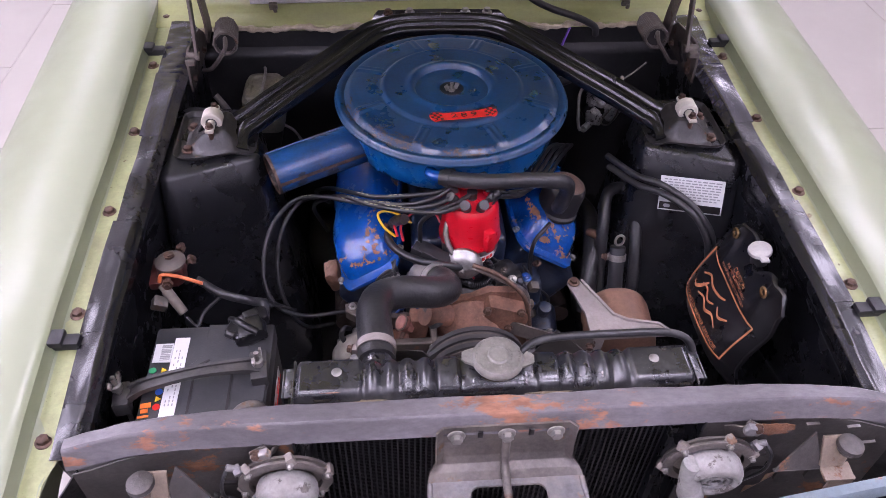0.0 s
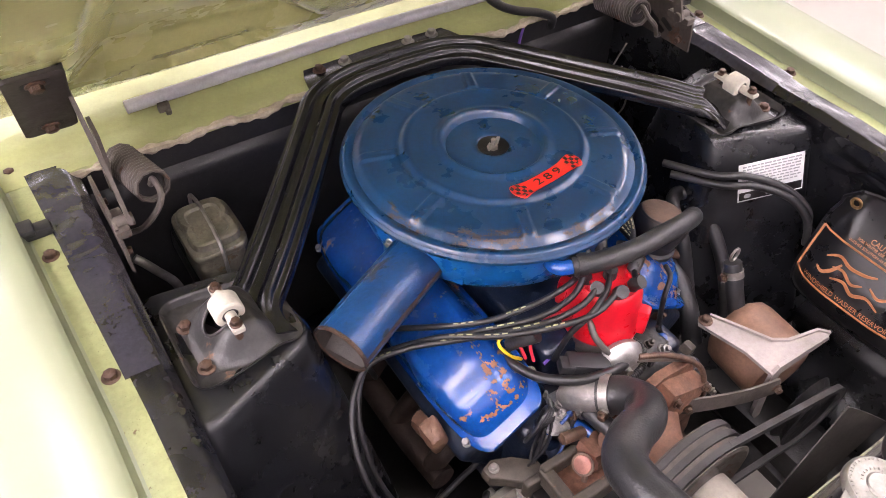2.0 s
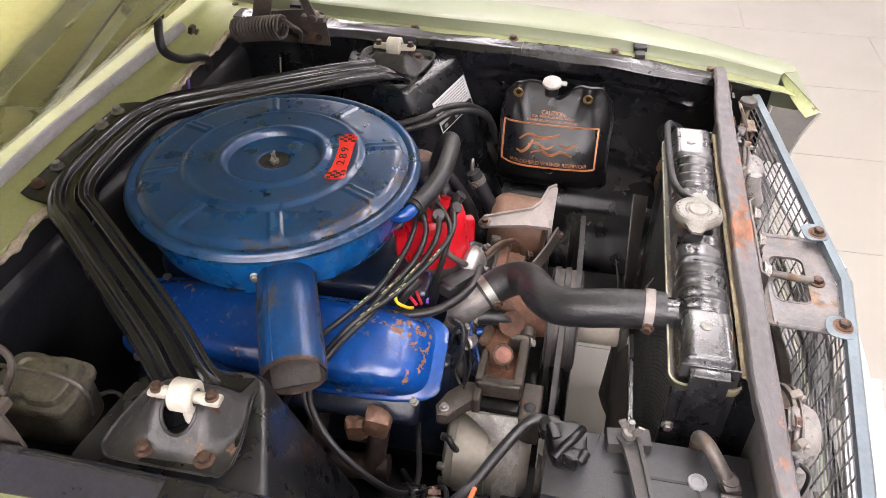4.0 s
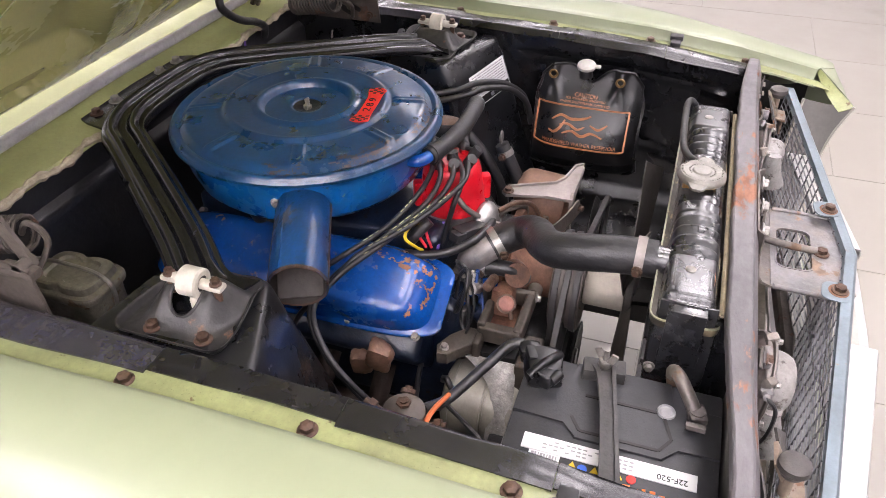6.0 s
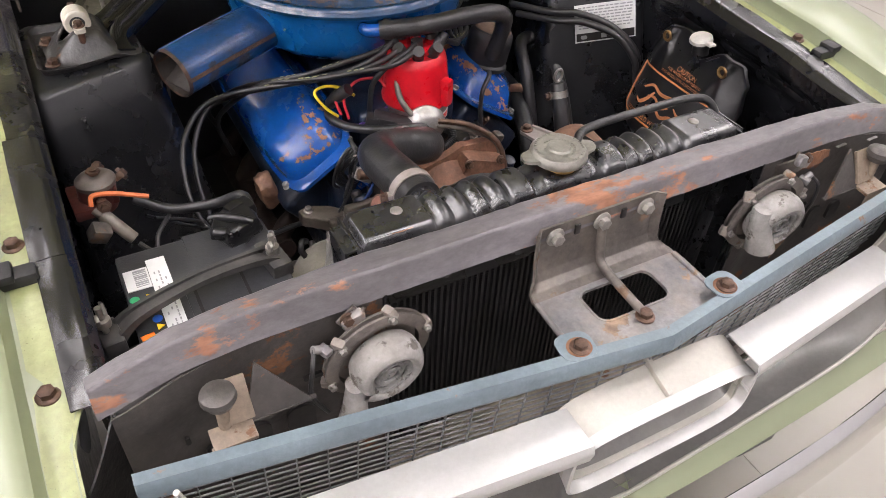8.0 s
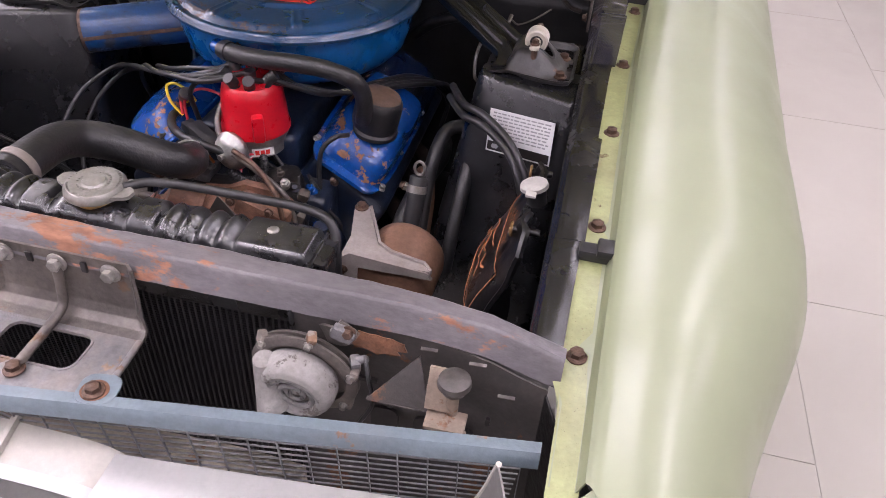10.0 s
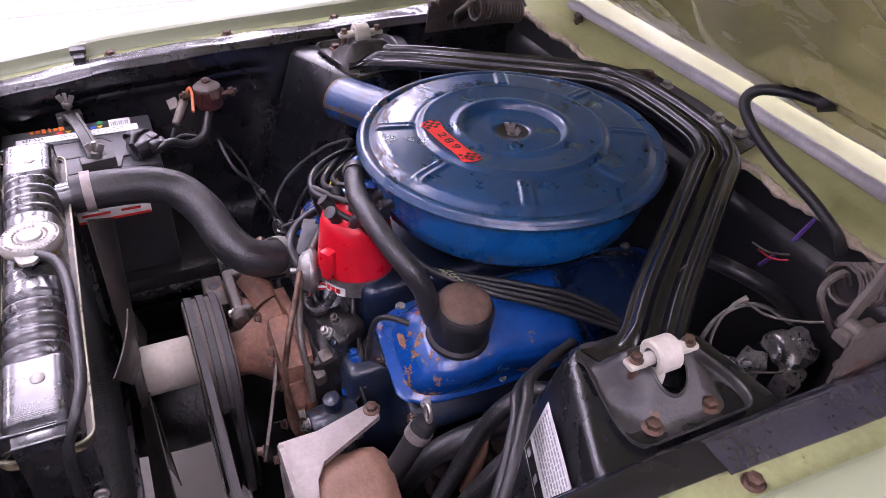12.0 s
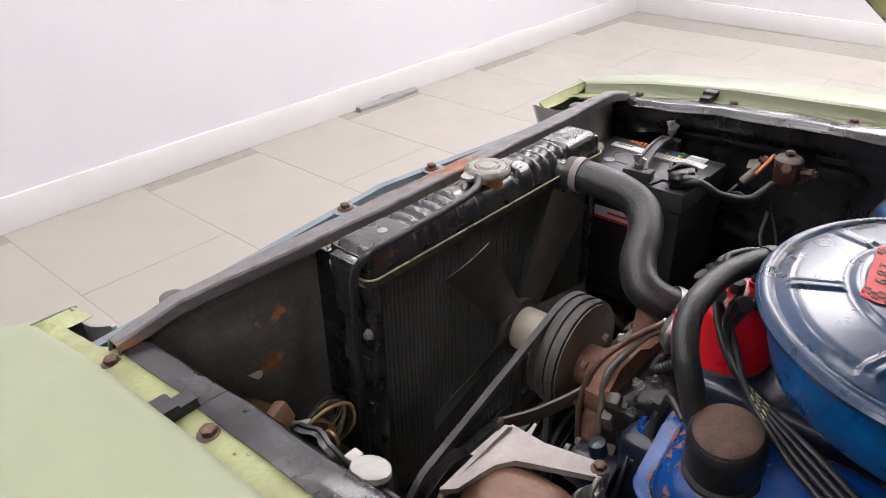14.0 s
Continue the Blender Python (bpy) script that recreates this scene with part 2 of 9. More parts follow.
GRILLE_BLUE = mat("blue_grey_grille_paint", (0.135, 0.175, 0.20), 0.40, 0.1, 0.18, 12.0, 0.15, 200, rust=0.22, rust_scale=26.0, rust_color=(0.16, 0.10, 0.07), dust=0.2, dust_color=(0.22, 0.23, 0.23))
GRILLE_DARK = mat("blue_grey_grille_mesh_paint", (0.20, 0.205, 0.215), 0.36, 0.35, 0.25, 20.0, 0.1, 220, dust=0.15, dust_color=(0.10, 0.09, 0.08))
TRIM_CREAM = mat("cream_silver_grille_trim", (0.42, 0.405, 0.36), 0.42, 0.25, 0.10, 12.0, 0.06, 240, dust=0.2, dust_color=(0.34, 0.315, 0.26))
TRIM_BRIGHT = mat("bright_anodised_trim", (0.46, 0.46, 0.45), 0.36, 0.3, 0.07, 12.0, 0.05, 240, dust=0.15, dust_color=(0.36, 0.35, 0.32))
CHROME = mat("chrome_bumper", (0.72, 0.72, 0.72), 0.09, 1.0, 0.04, 8.0, 0.02, 200)
SEAL_GREY = mat("grey_violet_rubber_seal", (0.42, 0.41, 0.44), 0.32, 0.0, 0.2, 14.0, 0.15, 180, dust=0.2, dust_color=(0.34, 0.33, 0.34))
SEALANT = mat("dirty_cream_sealant", (0.42, 0.36, 0.27), 0.75, 0.0, 0.3, 30.0, 0.7, 60)
CLOUDY = mat("cloudy_grey_plastic", (0.17, 0.15, 0.125), 0.40, 0.0, 0.3, 22.0, 0.3, 90, dust=0.5, dust_color=(0.10, 0.083, 0.066))
DUST_STEEL = mat("dusty_brown_hinge_steel", (0.088, 0.074, 0.064), 0.5, 0.2, 0.35, 16.0, 0.35, 120, rust=0.4, rust_color=(0.080, 0.046, 0.032), dust=0.5, dust_color=(0.145, 0.122, 0.105))
CORE = mat("black_radiator_core", (0.009, 0.009, 0.0105), 0.42, 0.1, 0.3, 30.0, 0.2, 300, dust=0.2, dust_color=(0.022, 0.022, 0.024))
CORE_REAR = mat("lighter_grey_radiator_core", (0.060, 0.062, 0.060), 0.5, 0.1, 0.35, 12.0, 0.2, 300, dust=0.45, dust_color=(0.115, 0.115, 0.108))
TANK = mat("semi_gloss_black_radiator_tank", (0.016, 0.0165, 0.019), 0.28, 0.0, 0.3, 16.0, 0.08, 50, dust=0.30, dust_color=(0.125, 0.125, 0.128), coat=1.0, coat_rough=0.17, speck=0.3, speck_color=(0.26, 0.25, 0.24))
TANK_SEAM = mat("dark_tan_solder_seam", (0.060, 0.052, 0.040), 0.40, 0.3, 0.5, 30.0, 0.3, 120, rust=0.5, rust_scale=20.0, rust_color=(0.15, 0.12, 0.075))
FAN_GREY = mat("dusty_dark_fan_blade", (0.045, 0.04, 0.035), 0.5, 0.2, 0.3, 14.0, 0.15, 150)
BELT = mat("grey_black_v_belt", (0.045, 0.042, 0.042), 0.55, 0.0, 0.2, 30.0, 0.2, 300)
ORANGE_WIRE = mat("orange_wire", (0.52, 0.13, 0.04), 0.45, 0.0, 0.15, 30.0, 0.0)
YELLOW_WIRE = mat("yellow_wire", (0.78, 0.55, 0.03), 0.4, 0.0, 0.1, 30.0, 0.0)
RED_WIRE = mat("red_wire", (0.55, 0.03, 0.05), 0.4, 0.0, 0.1, 30.0, 0.0)
PURPLE_WIRE = mat("purple_wire", (0.18, 0.09, 0.42), 0.4, 0.0, 0.1, 30.0, 0.0)
MAROON = mat("maroon_bakelite", (0.075, 0.018, 0.016), 0.42, 0.0, 0.4, 40.0, 0.3, 160, dust=0.4, dust_color=(0.08, 0.05, 0.042))
FLOOR_TILE = mat("cream_polished_floor_tile", (0.290, 0.272, 0.237), 0.33, 0.0, 0.03, 2.5, 0.02, 200, dust=0.12, dust_color=(0.28, 0.26, 0.225))
GROUT = mat("grey_grout", (0.250, 0.234, 0.204), 0.7, 0.0, 0.1, 20.0, 0.1)
WALL_WHITE = mat("white_wall_paint", (0.5208, 0.5124, 0.5292), 0.6, 0.0, 0.02, 2.0, 0.08, 160)
SKIRT_WHITE = mat("white_gloss_skirting", (0.5208, 0.5124, 0.504), 0.35, 0.0, 0.03, 3.0, 0.02, 160)
CEIL_WHITE = mat("white_ceiling_paint", (0.80, 0.80, 0.80), 0.8, 0.0, 0.02, 2.0, 0.05, 120)
LAMP_GLOW = lamp_mat("lit_lamp_diffuser", LAMP_COLOR, LAMP_STRENGTH)
LAMP_FRAME = mat("white_lamp_frame", (0.7, 0.7, 0.7), 0.5, 0.0, 0.03, 5.0, 0.0)
MANIFOLD = mat("burnt_dark_brown_iron", (0.032, 0.019, 0.014), 0.75, 0.0, 0.45, 22.0, 0.6, 110, dust=0.3, dust_color=(0.055, 0.034, 0.024))
TAN_CAN = mat("brown_headlight_bucket", (0.17, 0.10, 0.06), 0.6, 0.0, 0.3, 14.0, 0.3, 120, dust=0.4, dust_color=(0.10, 0.07, 0.05))
OCHRE_WIRE = mat("faded_ochre_wire", (0.30, 0.20, 0.10), 0.5, 0.0, 0.2, 30.0, 0.0)
TAPE_SILVER = mat("crumpled_violet_grey_tape", (0.036, 0.035, 0.045), 0.20, 0.0, 0.3, 7.0, 0.6, 30, dust=0.15, dust_color=(0.070, 0.068, 0.086), coat=0.7, coat_rough=0.18)
HORN_GREY = mat("worn_grey_white_horn_centre", (0.22, 0.215, 0.21), 0.55, 0.1, 0.4, 40.0, 0.5, 110, rust=0.55, rust_scale=60.0, rust_color=(0.07, 0.065, 0.06))
CAP_METAL = mat("dull_steel_pressure_cap", (0.27, 0.26, 0.235), 0.46, 0.55, 0.25, 40.0, 0.25, 140, dust=0.35, dust_color=(0.20, 0.19, 0.165))
CAP_TOP = mat("brown_rusty_cap_top", (0.105, 0.062, 0.042), 0.7, 0.1, 0.35, 40.0, 0.4, 200, dust=0.3, dust_color=(0.16, 0.11, 0.08))
PINK_RUST = mat("pinkish_rusty_plug", (0.30, 0.13, 0.10), 0.55, 0.2, 0.3, 60.0, 0.3, 300)
PRINT_YELLOW = mat("faded_yellow_print", (0.42, 0.40, 0.22), 0.5, 0.0, 0.2, 60.0, 0.0)
FLANGE_PAINT = mat("dirty_lime_gutter_paint", (0.265, 0.290, 0.130), 0.40, 0.0, 0.2, 9.0, 0.14, 160, dust=0.4, dust_color=(0.16, 0.145, 0.075), rust=0.24, rust_scale=30.0, rust_color=(0.09, 0.065, 0.035), coat=0.3, coat_rough=0.2, speck=0.6, speck_color=(0.08, 0.055, 0.03))
BRASS_DULL = mat("dark_tarnished_brass", (0.26, 0.16, 0.07), 0.45, 0.7, 0.3, 60.0, 0.2, 200)
CAP_CREAM = mat("dirty_off_white_plastic", (0.42, 0.41, 0.38), 0.45, 0.0, 0.15, 30.0, 0.1, 200, dust=0.3, dust_color=(0.30, 0.27, 0.23))
OLIVE_CAST = mat("brown_olive_brake_casting", (0.235, 0.218, 0.172), 0.42, 0.5, 0.35, 26.0, 0.4, 130, rust=0.4, rust_scale=30.0, rust_color=(0.13, 0.095, 0.06), dust=0.5, dust_color=(0.24, 0.225, 0.185))
LID_RUST = mat("thin_dark_brown_rust", (0.058, 0.036, 0.030), 0.5, 0.0, 0.5, 60.0, 0.4, 160, dust=0.5, dust_color=(0.020, 0.030, 0.048))
ALT_BEIGE = mat("smooth_beige_alternator_casting", (0.33, 0.305, 0.26), 0.45, 0.3, 0.15, 18.0, 0.15, 160, dust=0.35, dust_color=(0.24, 0.215, 0.175))
BROWN_CAST = mat("dusty_brown_cast_bracket", (0.066, 0.054, 0.043), 0.55, 0.1, 0.4, 22.0, 0.5, 120, rust=0.40, rust_scale=18.0, rust_color=(0.11, 0.055, 0.032), dust=0.5, dust_color=(0.105, 0.088, 0.07))
FIREWALL_BLACK = mat("dusty_black_firewall", (0.020, 0.020, 0.022), 0.36, 0.0, 0.4, 6.0, 0.25, 80, dust=0.45, dust_color=(0.052, 0.050, 0.050), speck=0.4, speck_color=(0.10, 0.10, 0.10))
PAN_BEIGE = mat("dusty_beige_pan", (0.24, 0.212, 0.168), 0.6, 0.0, 0.3, 10.0, 0.3, 120, rust=0.36, rust_scale=14.0, rust_color=(0.14, 0.08, 0.05), dust=0.5, dust_color=(0.30, 0.27, 0.22))
BLUE_NAVY = mat("dark_navy_cover_rear", (0.003, 0.016, 0.060), 0.24, 0.0, 0.4, 10.0, 0.3, 80, rust=0.36, rust_scale=20.0, rust_color=(0.010, 0.010, 0.014), coat=0.4, coat_rough=0.12)
SURROUND = mat("grey_surround_paint", (0.20, 0.195, 0.185), 0.35, 0.4, 0.12, 10.0, 0.1, 200, dust=0.3, dust_color=(0.18, 0.17, 0.15))
BAY_BACK_GREY = mat("lighter_grey_inner_panel", (0.105, 0.102, 0.098), 0.42, 0.0, 0.4, 8.0, 0.25, 120, rust=0.30, rust_scale=12.0, rust_color=(0.24, 0.105, 0.05), dust=0.5, dust_color=(0.185, 0.175, 0.165))
SEAL_TAN = mat("dusty_tan_foam_seal", (0.27, 0.225, 0.145), 0.8, 0.0, 0.35, 26.0, 0.5, 120, dust=0.4, dust_color=(0.17, 0.145, 0.10))
RUST_FLAKE = mat("paint_flaked_to_rust", (0.235, 0.115, 0.066), 0.8, 0.0, 0.4, 60.0, 0.5, 160, dust=0.35, dust_color=(0.12, 0.065, 0.045))
KNOB_DARK = mat("dark_worn_metal_button", (0.085, 0.078, 0.074), 0.42, 0.5, 0.3, 40.0, 0.3, 160, dust=0.35, dust_color=(0.13, 0.115, 0.10))
CLAMP_GREY = mat("dusty_black_clamp_plastic", (0.045, 0.043, 0.042), 0.5, 0.0, 0.3, 22.0, 0.25, 180, dust=0.35, dust_color=(0.12, 0.11, 0.10))


# ---- mesh helpers ----
def V(*a):
    return Vector(a)


def box(bm, c, s, rot=None, bevel=0.0, seg=2):
    """A box of size s about c, turned by rot (degrees), with rounded edges."""
    m = pose(*c, *(rot or (0, 0, 0)))
    r = bmesh.ops.create_cube(bm, size=1.0, matrix=m @ Matrix.Diagonal((*s, 1)))
    if bevel > 0:
        edges = list({e for v in r["verts"] for e in v.link_edges})
        bmesh.ops.bevel(bm, geom=edges, offset=bevel, segments=seg, profile=0.6, affect="EDGES")
    return bm


def frame_from(z, hint=(0, 0, 1)):
    """A turn whose z axis is the given direction."""
    z = Vector(z).normalized()
    h = Vector(hint)
    if abs(z.dot(h)) > 0.98:
        h = Vector((0, 1, 0))
    x = h.cross(z).normalized()
    y = z.cross(x)
    return Matrix((x, y, z)).transposed().to_4x4()


def lathe(bm, prof, seg=40, m=None, close=True):
    """Turns a profile of (radius, height) round the z axis of m."""
    m = m or Matrix()
    rings = []
    for r, z in prof:
        if r < 1e-5:
            rings.append([bm.verts.new(m @ V(0, 0, z))])
        else:
            rings.append([bm.verts.new(m @ V(r * math.cos(2 * math.pi * k / seg), r * math.sin(2 * math.pi * k / seg), z)) for k in range(seg)])
    for a, b in zip(rings, rings[1:]):
        for k in range(seg):
            j = (k + 1) % seg
            if len(a) == 1 and len(b) == 1:
                continue
            if len(a) == 1:
                bm.faces.new((a[0], b[k], b[j]))
            elif len(b) == 1:
                bm.faces.new((a[k], a[j], b[0]))
            else:
                bm.faces.new((a[k], a[j], b[j], b[k]))
    if close:
        for ring in (rings[0], rings[-1]):
            if len(ring) > 2:
                bm.faces.new(ring)
    return bm


def cyl(bm, p0, p1, r0, r1=None, seg=20, edge=0.0):
    """A cylinder or cone from p0 to p1, with an edge that is rounded by edge."""
    p0, p1 = Vector(p0), Vector(p1)
    r1 = r0 if r1 is None else r1
    h = (p1 - p0).length
    m = Matrix.Translation(p0) @ frame_from(p1 - p0)
    if edge > 0:
        prof = [(0, 0), (r0 - edge, 0), (r0 - edge * 0.3, edge * 0.3), (r0, edge), (r1, h - edge), (r1 - edge * 0.3, h - edge * 0.3), (r1 - edge, h), (0, h)]
    else:
        prof = [(0, 0), (r0, 0), (r1, h), (0, h)]
    return lathe(bm, prof, seg, m, close=False)


def spline(pts, n=7):
    """Points along a smooth curve through pts."""
    P = [Vector(p) for p in pts]
    if len(P) < 3:
        return P
    P = [2 * P[0] - P[1]] + P + [2 * P[-1] - P[-2]]
    out = []
    for i in range(1, len(P) - 2):
        a, b, c, d = P[i - 1:i + 3]
        for k in range(n):
            t = k / n
            out.append(0.5 * (2 * b + (c - a) * t + (2 * a - 5 * b + 4 * c - d) * t * t + (3 * b - a - 3 * c + d) * t ** 3))
    out.append(P[-2])
    return out


def sweep(bm, path, section, up=(0, 0, 1), closed=True, scales=None, caps=True, follow=False):
    """Carries a 2D section (across, up) along a path. follow: the frame turns with the path without twist."""
    rings = []
    side0 = None
    for i, p in enumerate(path):
        d = (path[min(i + 1, len(path) - 1)] - path[max(i - 1, 0)]).normalized()
        if follow:
            if side0 is None:
                h = Vector(up)
                if abs(h.dot(d)) > 0.95:
                    h = Vector((1, 0, 0))
                side = d.cross(h).normalized()
            else:
                side = (side0 - d * side0.dot(d)).normalized()
            side0 = side
        else:
            side = d.cross(Vector(up)).normalized()
        u = side.cross(d).normalized()
        k = scales[i] if scales else 1.0
        rings.append([bm.verts.new(p + side * (a * k) + u * (b * k)) for a, b in section])
    n = len(section)
    for a, b in zip(rings, rings[1:]):
        for k in range(n if closed else n - 1):
            j = (k + 1) % n
            bm.faces.new((a[k], a[j], b[j], b[k]))
    if caps and closed:
        bm.faces.new(rings[0][::-1])
        bm.faces.new(rings[-1])
    return bm


def tube(bm, pts, r, seg=10, n=7, scales=None):
    path = spline(pts, n)
    sec = [(r * math.cos(2 * math.pi * k / seg), r * math.sin(2 * math.pi * k / seg)) for k in range(seg)]
    return sweep(bm, path, sec, follow=True, scales=scales)


def prism(bm, poly, h, m=None, bevel=0.0):
    """A plate: a flat outline in the xy plane of m, h thick along z."""
    m = m or Matrix()
    lo = [bm.verts.new(m @ V(x, y, 0)) for x, y in poly]
    hi = [bm.verts.new(m @ V(x, y, h)) for x, y in poly]
    n = len(poly)
    faces = [bm.faces.new(lo[::-1]), bm.faces.new(hi)]
    for k in range(n):
        faces.append(bm.faces.new((lo[k], lo[(k + 1) % n], hi[(k + 1) % n], hi[k])))
    if bevel > 0:
        bmesh.ops.bevel(bm, geom=list(faces[1].edges), offset=bevel, segments=2, profile=0.6, affect="EDGES")
    return bm


def rounded(w, h, r, n=5, cx=0.0, cy=0.0):
    """The outline of a rectangle with round corners."""
    out = []
    for sx, sy, a0 in ((1, 1, 0), (-1, 1, 90), (-1, -1, 180), (1, -1, 270)):
        for k in range(n + 1):
            a = radians(a0 + 90 * k / n)
            out.append((cx + sx * (w / 2 - r) + r * math.cos(a), cy + sy * (h / 2 - r) + r * math.sin(a)))
    return out


def ring_plate(bm, outer, inner, h, m=None):
    """A plate with one hole; outer and inner have the same number of points."""
    m = m or Matrix()
    rows = [[bm.verts.new(m @ V(x, y, z)) for x, y in loop] for loop, z in ((outer, 0), (outer, h), (inner, h), (inner, 0))]
    n = len(outer)
    for a, b in zip(rows, rows[1:] + rows[:1]):
        for k in range(n):
            bm.faces.new((a[k], a[(k + 1) % n], b[(k + 1) % n], b[k]))
    return bm


def sheet(bm, fn, nu, nv, thick=0.0):
    """A curved sheet fn(u, v), u and v from 0 to 1, with a thickness along its normal."""
    P = [[Vector(fn(i / nu, j / nv)) for j in range(nv + 1)] for i in range(nu + 1)]

    def nrm(i, j):
        a = P[min(i + 1, nu)][j] - P[max(i - 1, 0)][j]
        b = P[i][min(j + 1, nv)] - P[i][max(j - 1, 0)]
        c = a.cross(b)
        return c.normalized() if c.length > 1e-9 else V(0, 0, 1)

    top = [[bm.verts.new(P[i][j]) for j in range(nv + 1)] for i in range(nu + 1)]
    layers = [top]
    if thick:
        layers.append([[bm.verts.new(P[i][j] - nrm(i, j) * thick) for j in range(nv + 1)] for i in range(nu + 1)])
    for n, g in enumerate(layers):
        for i in range(nu):
            for j in range(nv):
                f = (g[i][j], g[i + 1][j], g[i + 1][j + 1], g[i][j + 1])
                bm.faces.new(f if n == 0 else f[::-1])
    if thick:
        a, b = layers
        rim = [(i, 0) for i in range(nu)] + [(nu, j) for j in range(nv)] + [(i, nv) for i in range(nu, 0, -1)] + [(0, j) for j in range(nv, 0, -1)]
        for (i, j), (k, l) in zip(rim, rim[1:] + rim[:1]):
            bm.faces.new((a[i][j], b[i][j], b[k][l], a[k][l]))
    return bm


def thing(name, label, category, at, group="", kind=""):
    e = new(name)
    e.empty_display_size = 0.02
    e.location = at
    return tagged(e, label, category, group, kind)


def finish(bm, name, material, angle=38):
    bmesh.ops.recalc_face_normals(bm, faces=bm.faces)
    me = bpy.data.meshes.new(name)
    bm.to_mesh(me)
    bm.free()
    me.materials.append(material)
    me.polygons.foreach_set("use_smooth", [True] * len(me.polygons))
    me.set_sharp_from_angle(angle=radians(angle))
    return me


def part(name, bm, material, parent=None, label="", angle=38):
    """Links a bmesh as one mesh object, under a thing or a part where one is given. Its vertices are in world metres."""
    ob = new(name, finish(bm, name, material, angle))
    if parent:
        ob.parent = parent
        if parent.type == "EMPTY":
            ob.matrix_parent_inverse = Matrix.Translation(-parent.location)
    return tagged(ob, label)


def put(name, mesh, m, parent=None, label=""):
    """One more object on a shared mesh, at the pose m."""
    ob = new(name, mesh)
    ob.matrix_basis = m
    if parent:
        ob.parent = parent
        if parent.type == "EMPTY":
            ob.matrix_parent_inverse = Matrix.Translation(-parent.location)
    return tagged(ob, label)


def text_mesh(body, size, material, depth=0.0004):
    """Lettering as a mesh in its own xy plane, centred."""
    cu = bpy.data.curves.new("lettering", "FONT")
    cu.body, cu.size, cu.extrude = body, size, depth
    cu.align_x, cu.align_y = "CENTER", "CENTER"
    ob = bpy.data.objects.new("lettering", cu)
    scene.collection.objects.link(ob)
    dg = bpy.context.evaluated_depsgraph_get()
    me = bpy.data.meshes.new_from_object(ob.evaluated_get(dg))
    bpy.data.objects.remove(ob)
    me.materials.clear()
    me.materials.append(material)
    return me


def axes(origin, x, y):
    """A pose with its x and y axes along the given directions."""
    x = Vector(x).normalized()
    z = x.cross(Vector(y)).normalized()
    y = z.cross(x)
    m = Matrix((x, y, z)).transposed().to_4x4()
    m.translation = origin
    return m


def hex_bolt_mesh(name, r, h, material, washer=1.5):
    bm = bmesh.new()
    lathe(bm, [(0, 0), (r * washer, 0), (r * washer, h * 0.18), (r * washer * 0.85, h * 0.3), (0, h * 0.3)], 18, close=False)
    lathe(bm, [(0, h * 0.3), (r, h * 0.3), (r, h * 0.9), (r * 0.82, h), (0, h)], 6, close=False)
    return finish(bm, name, material)


BOLT_M_RUST = hex_bolt_mesh("bolt", 0.0075, 0.009, BOLT_RUST, 1.45)
BOLT_M_ZINC = hex_bolt_mesh("bolt", 0.0075, 0.010, BOLT_ZINC)
BOLT_S_ZINC = hex_bolt_mesh("bolt", 0.0055, 0.008, BOLT_ZINC, 1.35)
BOLT_S_RUST = hex_bolt_mesh("bolt", 0.0055, 0.008, BOLT_RUST, 1.35)


def bolt(mesh, p, n=(0, 0, 1), parent=None, spin=0.0):
    return put("bolt", mesh, Matrix.Translation(p) @ frame_from(n) @ pose(0, 0, 0, 0, 0, spin), parent)


def lump(bm, c, s, rot=(0, 0, 0), amp=0.12, freq=60.0, seed=0.0):
    """A taped or crumpled lump: a ball of size s about c with an uneven surface."""
    m = pose(*c, *rot)
    r = bmesh.ops.create_icosphere(bm, subdivisions=4, radius=0.5)
    for v in r["verts"]:
        q = v.co.normalized()
        k = max(abs(q.x), abs(q.y), abs(q.z))
        p = q * 0.5 * (0.55 / k + 0.45) * 0.9
        p = Vector((p.x * s[0], p.y * s[1], p.z * s[2]))
        f = 1 + amp * noise.noise(p * freq + Vector((seed, seed * 2, 1))) + 0.6 * amp * abs(noise.noise(p * freq * 2.3 + Vector((seed, 3, 1))))
        v.co = m @ (p * f)
    return bm

# ==== STRUCTURE ====
# ---- room ----
X0, X1, Y0, Y1, ZC = -5.0, 6.0, -2.32, 8.0, 3.2
TILE = 0.58
floor = part("floor", box(bmesh.new(), ((X0 + X1) / 2, (Y0 + Y1) / 2, -0.0518), (X1 - X0 + 0.4, Y1 - Y0 + 0.4, 0.10)), GROUT)
tagged(floor, "cream polished floor tiles with thin grey joints", "floor", kind="structure")


def tile_bm(w, d):
    bm = bmesh.new()
    box(bm, (0, 0, -0.003), (w - 0.0022, d - 0.0022, 0.006), bevel=0.0006, seg=1)
    return bm


TILE_MESH = finish(tile_bm(TILE, TILE * 2), "floor_tile", FLOOR_TILE)
rest = bmesh.new()
for i in range(-8, 12):
    for j in range(0, 9):
        x, y = -0.26 + TILE * i, Y0 + 0.1 + TILE * (2 * j + (i % 2))
        if x - TILE / 2 < X0 or x + TILE / 2 > X1 + 0.3 or y > Y1 - 0.2:
            continue
        if -3.2 < x < 3.8 and y < 4.6:
            put("tile", TILE_MESH, pose(x, y, 0), floor)
        else:
            box(rest, (x, y, -0.003), (TILE - 0.0022, TILE * 2 - 0.0022, 0.006))
tagged(part("far_tile", rest, FLOOR_TILE, floor), kind="stuff")

